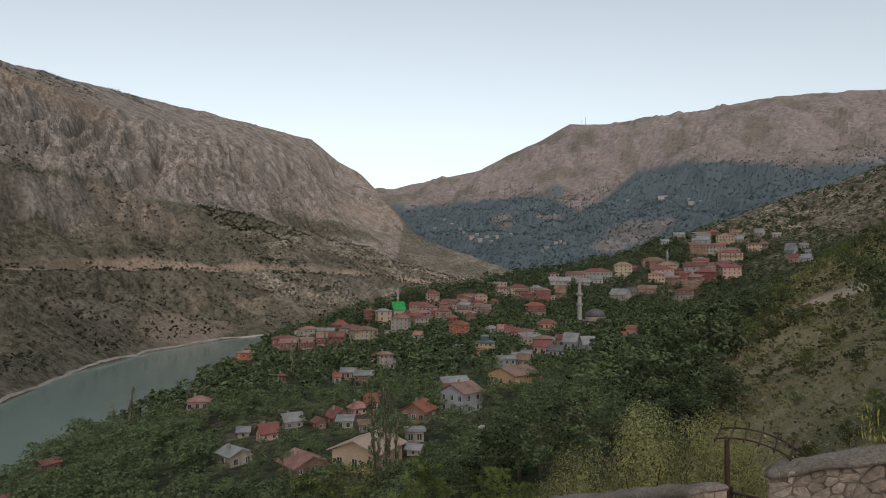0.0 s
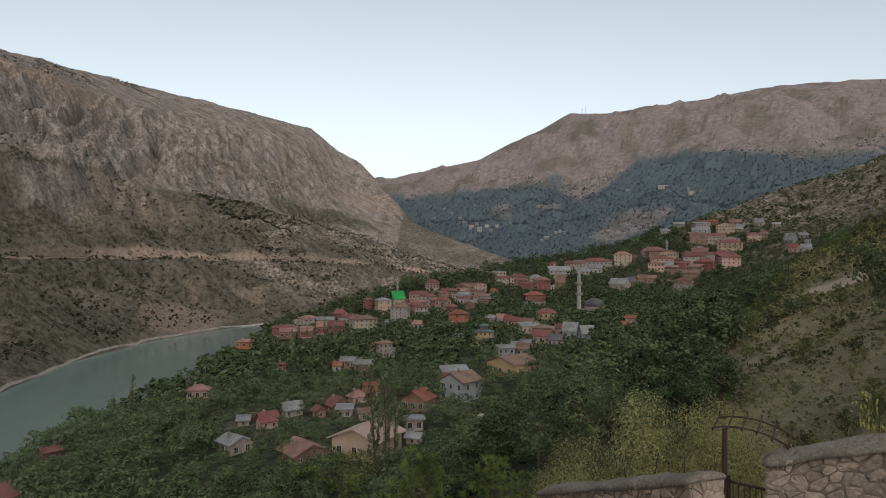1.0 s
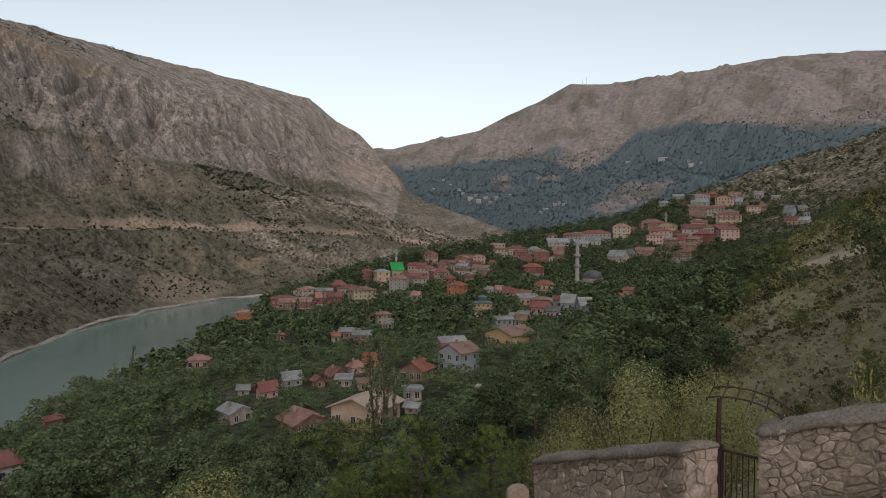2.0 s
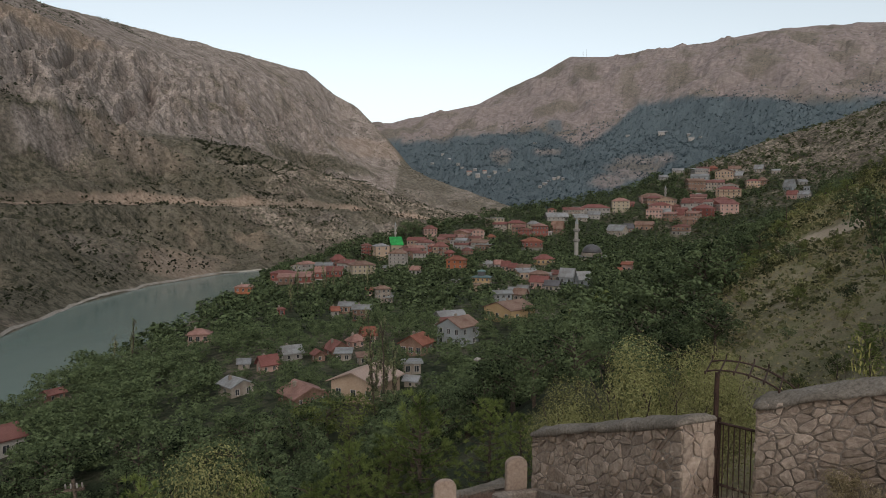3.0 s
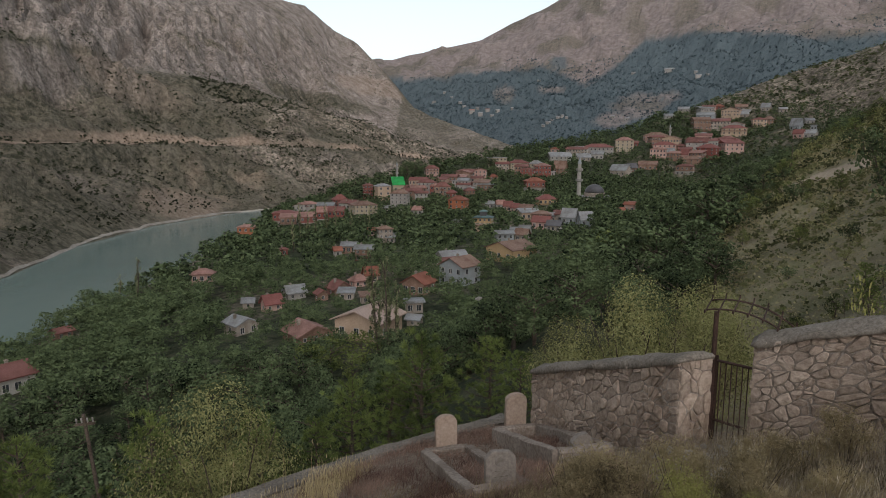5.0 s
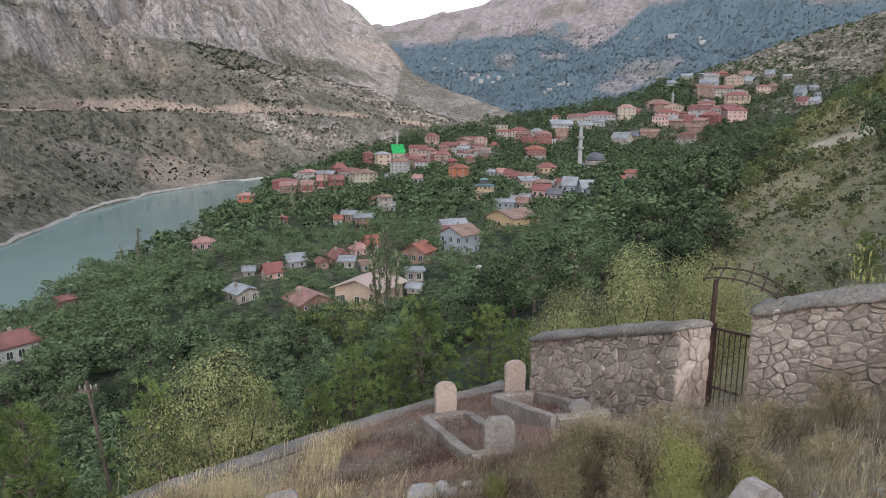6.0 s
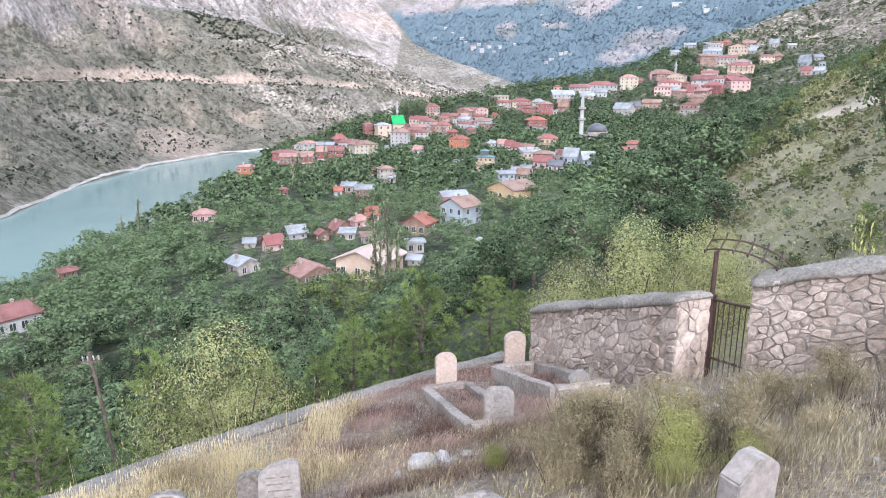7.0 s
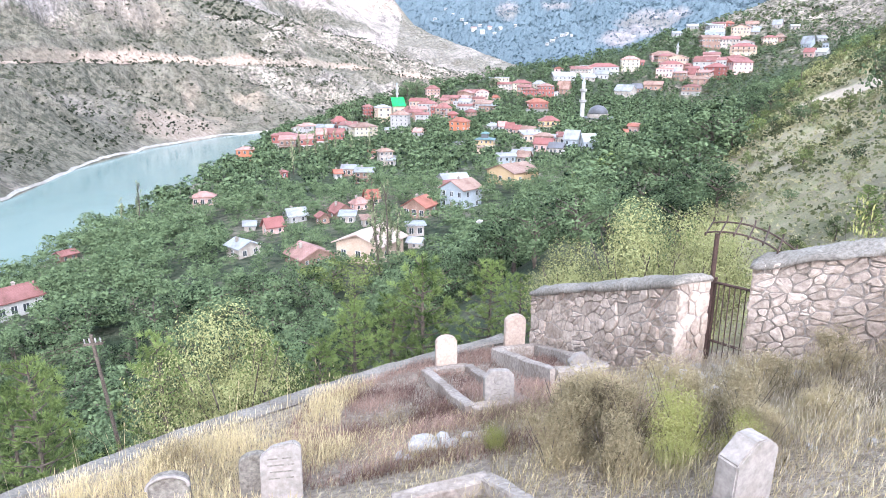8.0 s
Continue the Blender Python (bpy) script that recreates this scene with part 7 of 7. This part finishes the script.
def spur_scrub():
    p = scatter(16000, 90, 470, 260, 720)
    z, which, s, share, inside, u = land(p[:, 0], p[:, 1])
    az = p[:, 0] / p[:, 1]
    thin = 0.5 + 0.5 * fractal(p[:, 0] / 30, p[:, 1] / 30, 3, 151)
    keep = (which == 1) & (az > 0.3) & (az < 0.75) & (rng.random(len(p)) < 0.3 + 0.6 * thin)
    for a, b, c in HOMES:
        keep &= (p[:, 0] - a) ** 2 + (p[:, 1] - b) ** 2 > (c - 1.0) ** 2
    p = p[keep]
    temps = [far_template(440 + n, 9, "bush", 0.22) for n in range(4)]
    wood_of("spur_scrub", p, rng.uniform(1.3, 3.6, len(p)), np.full(len(p), 1.3), temps, SLOPESCRUB, "green scrub and low trees over the upper slope", "scrub")


spur_scrub()

# ---- trees and shrubs round the burial ground ----
thicket = tree("shrub", "bush", 210, 6500, 0.0135, TWIG, 2.4, 0.15, 1.6, 1.3)
green_thicket = tree("shrub", "bush", 212, 9000, 0.0105, YELLOWING, 1.6, 0.3, 1.0, 1.1)
vine = tree("vine", "bush", 214, 700, 0.022, YELLOWING, 1.1, 0.5, 1.0, 1.1)
for x, y, h, w in ((1.45, 6.6, 1.1, 0.9), (1.95, 6.2, 0.95, 0.95), (1.15, 6.1, 0.75, 1.0), (1.75, 7.1, 1.0, 0.9), (1.6, 5.6, 0.7, 1.0), (2.6, 7.0, 0.85, 1.0), (3.1, 6.3, 0.75, 1.1), (3.6, 5.9, 0.6, 1.0), (3.7, 7.2, 0.7, 0.9), (4.6, 7.3, 0.8, 0.9), (1.7, 7.4, 0.75, 0.8), (2.9, 5.5, 0.5, 1.1), (5.2, 7.0, 0.8, 0.9)):
    plant(thicket, x, y, h, w, None, "brown-green twiggy shrub in the burial ground", "shrub", "dry shrubs", 0.05)
for x, y, h, w in ((2.35, 5.75, 0.8, 1.05), (2.1, 5.4, 0.5, 1.0), (2.65, 5.5, 0.55, 1.0), (0.75, 6.9, 0.4, 1.1)):
    plant(green_thicket, x, y, h, w, None, "yellow-green leafy shrub in the burial ground", "shrub", "green shrubs", 0.05)
for x, y, h, w in ((5.5, 8.75, 2.5, 0.26), (5.75, 7.6, 1.6, 0.5), (6.05, 7.2, 1.4, 0.6)):
    plant(vine, x, y, h, w, None, "climbing shrub with yellowing leaves on the rubble wall", "climber", "climbers", 0.0)
MODELS["extra"] = [thicket, green_thicket, vine]

plant(MODELS["bush"][0], 5.0, 17.0, 4.2, 0.95, 20, "large yellow-green bush behind the rubble wall", "bush", sink=0.1)
plant(MODELS["bush"][1], 3.6, 18.5, 3.6, 0.8, 200, "yellow-green bush behind the rubble wall", "bush")
plant(MODELS["bush"][1], 7.3, 17.5, 4.0, 0.8, 130, "yellow-green bush beside the iron gate", "bush")
plant(MODELS["bush"][0], 5.9, 16.4, 3.5, 0.9, 260, "yellow-green bush close behind the rubble wall", "bush")
plant(MODELS["bush"][1], -4.2, 12.9, 4.3, 0.78, 70, "pale olive bush below the terrace wall", "bush")
for x, y, h, label in ((-8.9, 13.6, 4.4, "young pine with yellowing needles below the terrace"), (-10.8, 15.5, 4.2, "young pine below the terrace wall"), (-7.6, 17.0, 4.6, "dense young pine below the terrace"), (-2.6, 19.5, 4.2, "young pine below the graves"), (-3.4, 17.6, 3.2, "short young pine below the graves"), (-0.7, 22.0, 5.4, "tall young pine below the graves"), (-1.9, 23.5, 4.4, "young pine among orchard trees"), (1.8, 24.0, 4.2, "young pine near the rubble wall"), (-12.5, 19.0, 4.5, "young pine among walnut trees"), (-6.0, 21.0, 4.2, "young pine on the slope"), (2.6, 21.0, 3.0, "light green young pine near the rubble wall"), (14.6, 22.5, 1.5, "dark young pine beside the dry slope"), (16.0, 25.0, 1.7, "dark young pine on the dry slope")):
    plant(MODELS["cone"][int(rng.integers(3))], x, y, h, rng.uniform(0.95, 1.2), None, label, "pine tree", "young pines")
shrub_y = 24 + 100 * rng.random(150)
shrub_x = shrub_y * (open_edge(shrub_y) + rng.random(150) ** 1.6 * (0.70 - open_edge(shrub_y)))
shrub_z = land(shrub_x, shrub_y)[0]
for k, (x, y, z) in enumerate(zip(shrub_x, shrub_y, shrub_z)):
    model = MODELS[("darkbush", "midfresh", "smallbush", "smallbush", "midfresh")[k % 5]][k % 2]
    plant(model, x, y, rng.uniform(0.7, 2.0) * (0.35 + y / 90), 1.2, None, "lone green shrub on the dry slope", "bush", "slope shrubs", z=z)
for az, y, h in ((0.65, 62, 5.0), (0.67, 50, 4.5), (0.625, 75, 4.0), (0.57, 115, 5.0), (0.575, 119, 4.0), (0.605, 112, 4.0)):
    plant(MODELS["darkbush"][0], az * y, y, h, 1.0, None, "dark green tree on the dry slope", "tree", "slope trees")
for x, y, h, w in ((-10.6, 112, 20, 1.0), (-9.0, 111, 19, 1.0), (-8.0, 113, 14, 1.1), (-11.6, 115, 13, 1.0), (-88, 190, 14, 1.2), (-92, 188, 10, 1.3), (-45, 285, 14, 1.2), (-50, 290, 13, 1.2), (-55, 292, 15, 1.2), (-60, 296, 13, 1.2), (-64, 300, 12, 1.2), (-40, 292, 12, 1.2), (-58, 260, 15, 1.0), (-54, 310, 16, 1.0), (-70, 330, 15, 1.0), (-33, 300, 13, 1.0)):
    plant(MODELS["tall"][int(rng.integers(3))], x, y, h, w, None, "tall thin poplar with sparse grey-green leaves", "poplar", "poplars")
plant(MODELS["broad"][1], -24, 455, 16, 1.1, None, "large dark tree behind the green-roofed building", "tree")
plant(MODELS["broad"][2], -18, 460, 15, 1.0, None, "large dark tree on the village street", "tree")
plant(MODELS["broad"][0], 36, 495, 12, 1.2, None, "dark round tree beside the pale block", "tree")
for ob in [o for models in MODELS.values() for o in models]:
    for child in list(ob.children):
        bpy.data.objects.remove(child)
    bpy.data.objects.remove(ob)

# ---- poles ----
def pole(x, y, h, r, lean=0.0, label="", arm=False, cross=False):
    ob = new("utility_pole")
    ob.matrix_world = pose(x, y, ground(x, y), 0, lean, 0)
    part("shaft", tube(bmesh.new(), [(0, 0, -0.5, r), (0, 0, h, r * 0.75)], 8), BARK if not arm else RUST, ob)
    if cross:
        bm = bmesh.new()
        box(bm, -0.3, 0.3, -0.04, 0.04, h - 0.35, h - 0.28)
        part("crossarm", bm, BARK, ob)
        for k in (-0.25, -0.09, 0.09, 0.25):
            part("insulator", tube(bmesh.new(), [(k, 0, h - 0.27, 0.025), (k, 0, h - 0.15, 0.03), (k, 0, h - 0.12, 0.015)], 6), WALLS["white"], ob)
    if arm:
        part("lamp_arm", tube(bmesh.new(), [(0, 0, h - 0.1, 0.03), (-0.5, 0, h + 0.15, 0.03), (-1.1, 0, h + 0.1, 0.03)], 6), RUST, ob)
        part("lamp_head", tube(bmesh.new(), [(-1.0, 0, h + 0.12, 0.08), (-1.3, 0, h + 0.05, 0.2), (-1.6, 0, h + 0.0, 0.06)], 8), WALLS["white"], ob, "white lamp head")
    return tagged(ob, label, "pole", "poles")


def mast(x, y, h):
    ob = new("radio_mast")
    ob.matrix_world = pose(x, y, ground(x, y))
    part("shaft", tube(bmesh.new(), [(0, 0, -6, 0.7), (0, 0, h, 0.35)], 6), RUST, ob)
    for k in (0.55, 0.8):
        part("antenna", tube(bmesh.new(), [(-2, 0, h * k, 0.3), (2, 0, h * k, 0.3)], 6), RUST, ob)
    return tagged(ob, "thin radio mast on the far mountain ridge", "mast", "radio masts")


def cable(a, b, sag, label):
    pts = [(a[0] + (b[0] - a[0]) * t, a[1] + (b[1] - a[1]) * t, a[2] + (b[2] - a[2]) * t - 4 * sag * t * (1 - t), 0.008) for t in np.linspace(0, 1, 15)]
    tagged(new("cable", bm_mesh("cable", tube(bmesh.new(), pts, 5), RUST)), label, "cable", "power cables")


for k in (-0.33, 0.12):
    cable((-10.4 + k, 19.5, ground(-10.1, 19.5) + 5.5), (-34 + k, 23, 34.5), 0.8, "thin sagging power cable from the wooden pole")
mast(724, 3390, 40)
mast(706, 3390, 26)
pole(11.6, 31.5, 2.1, 0.06, 0, "thin dark post on the dry slope")
pole(51.0, 99.0, 3.0, 0.07, 0, "thin dark post beside the slope path")
pole(-10.1, 19.5, 5.7, 0.07, -6, "leaning wooden utility pole with a crossarm among pines", cross=True)
pole(4.6, 58.0, 6.0, 0.07, 0, "street lamp pole with a white head", True)
pole(-28.0, 62.0, 6.0, 0.07, 0, "street lamp pole with a white head", True)


# ---- rubble wall pieces ----
rubble_wall("wall_rubble_west", (1.90, 13.1), (3.40, 9.2), 0.55, 41.7, 43.2, 43.53, 45.02, 295, 34, 51, "rubble stone wall with a rough concrete cap")
rubble_wall("wall_rubble_east", (4.36, 9.1), (6.6, 7.1), 0.55, 43.4, 44.5, 45.3, 46.28, 290, 44, 57, "rubble stone wall with a rough cap beside the gate", "a")
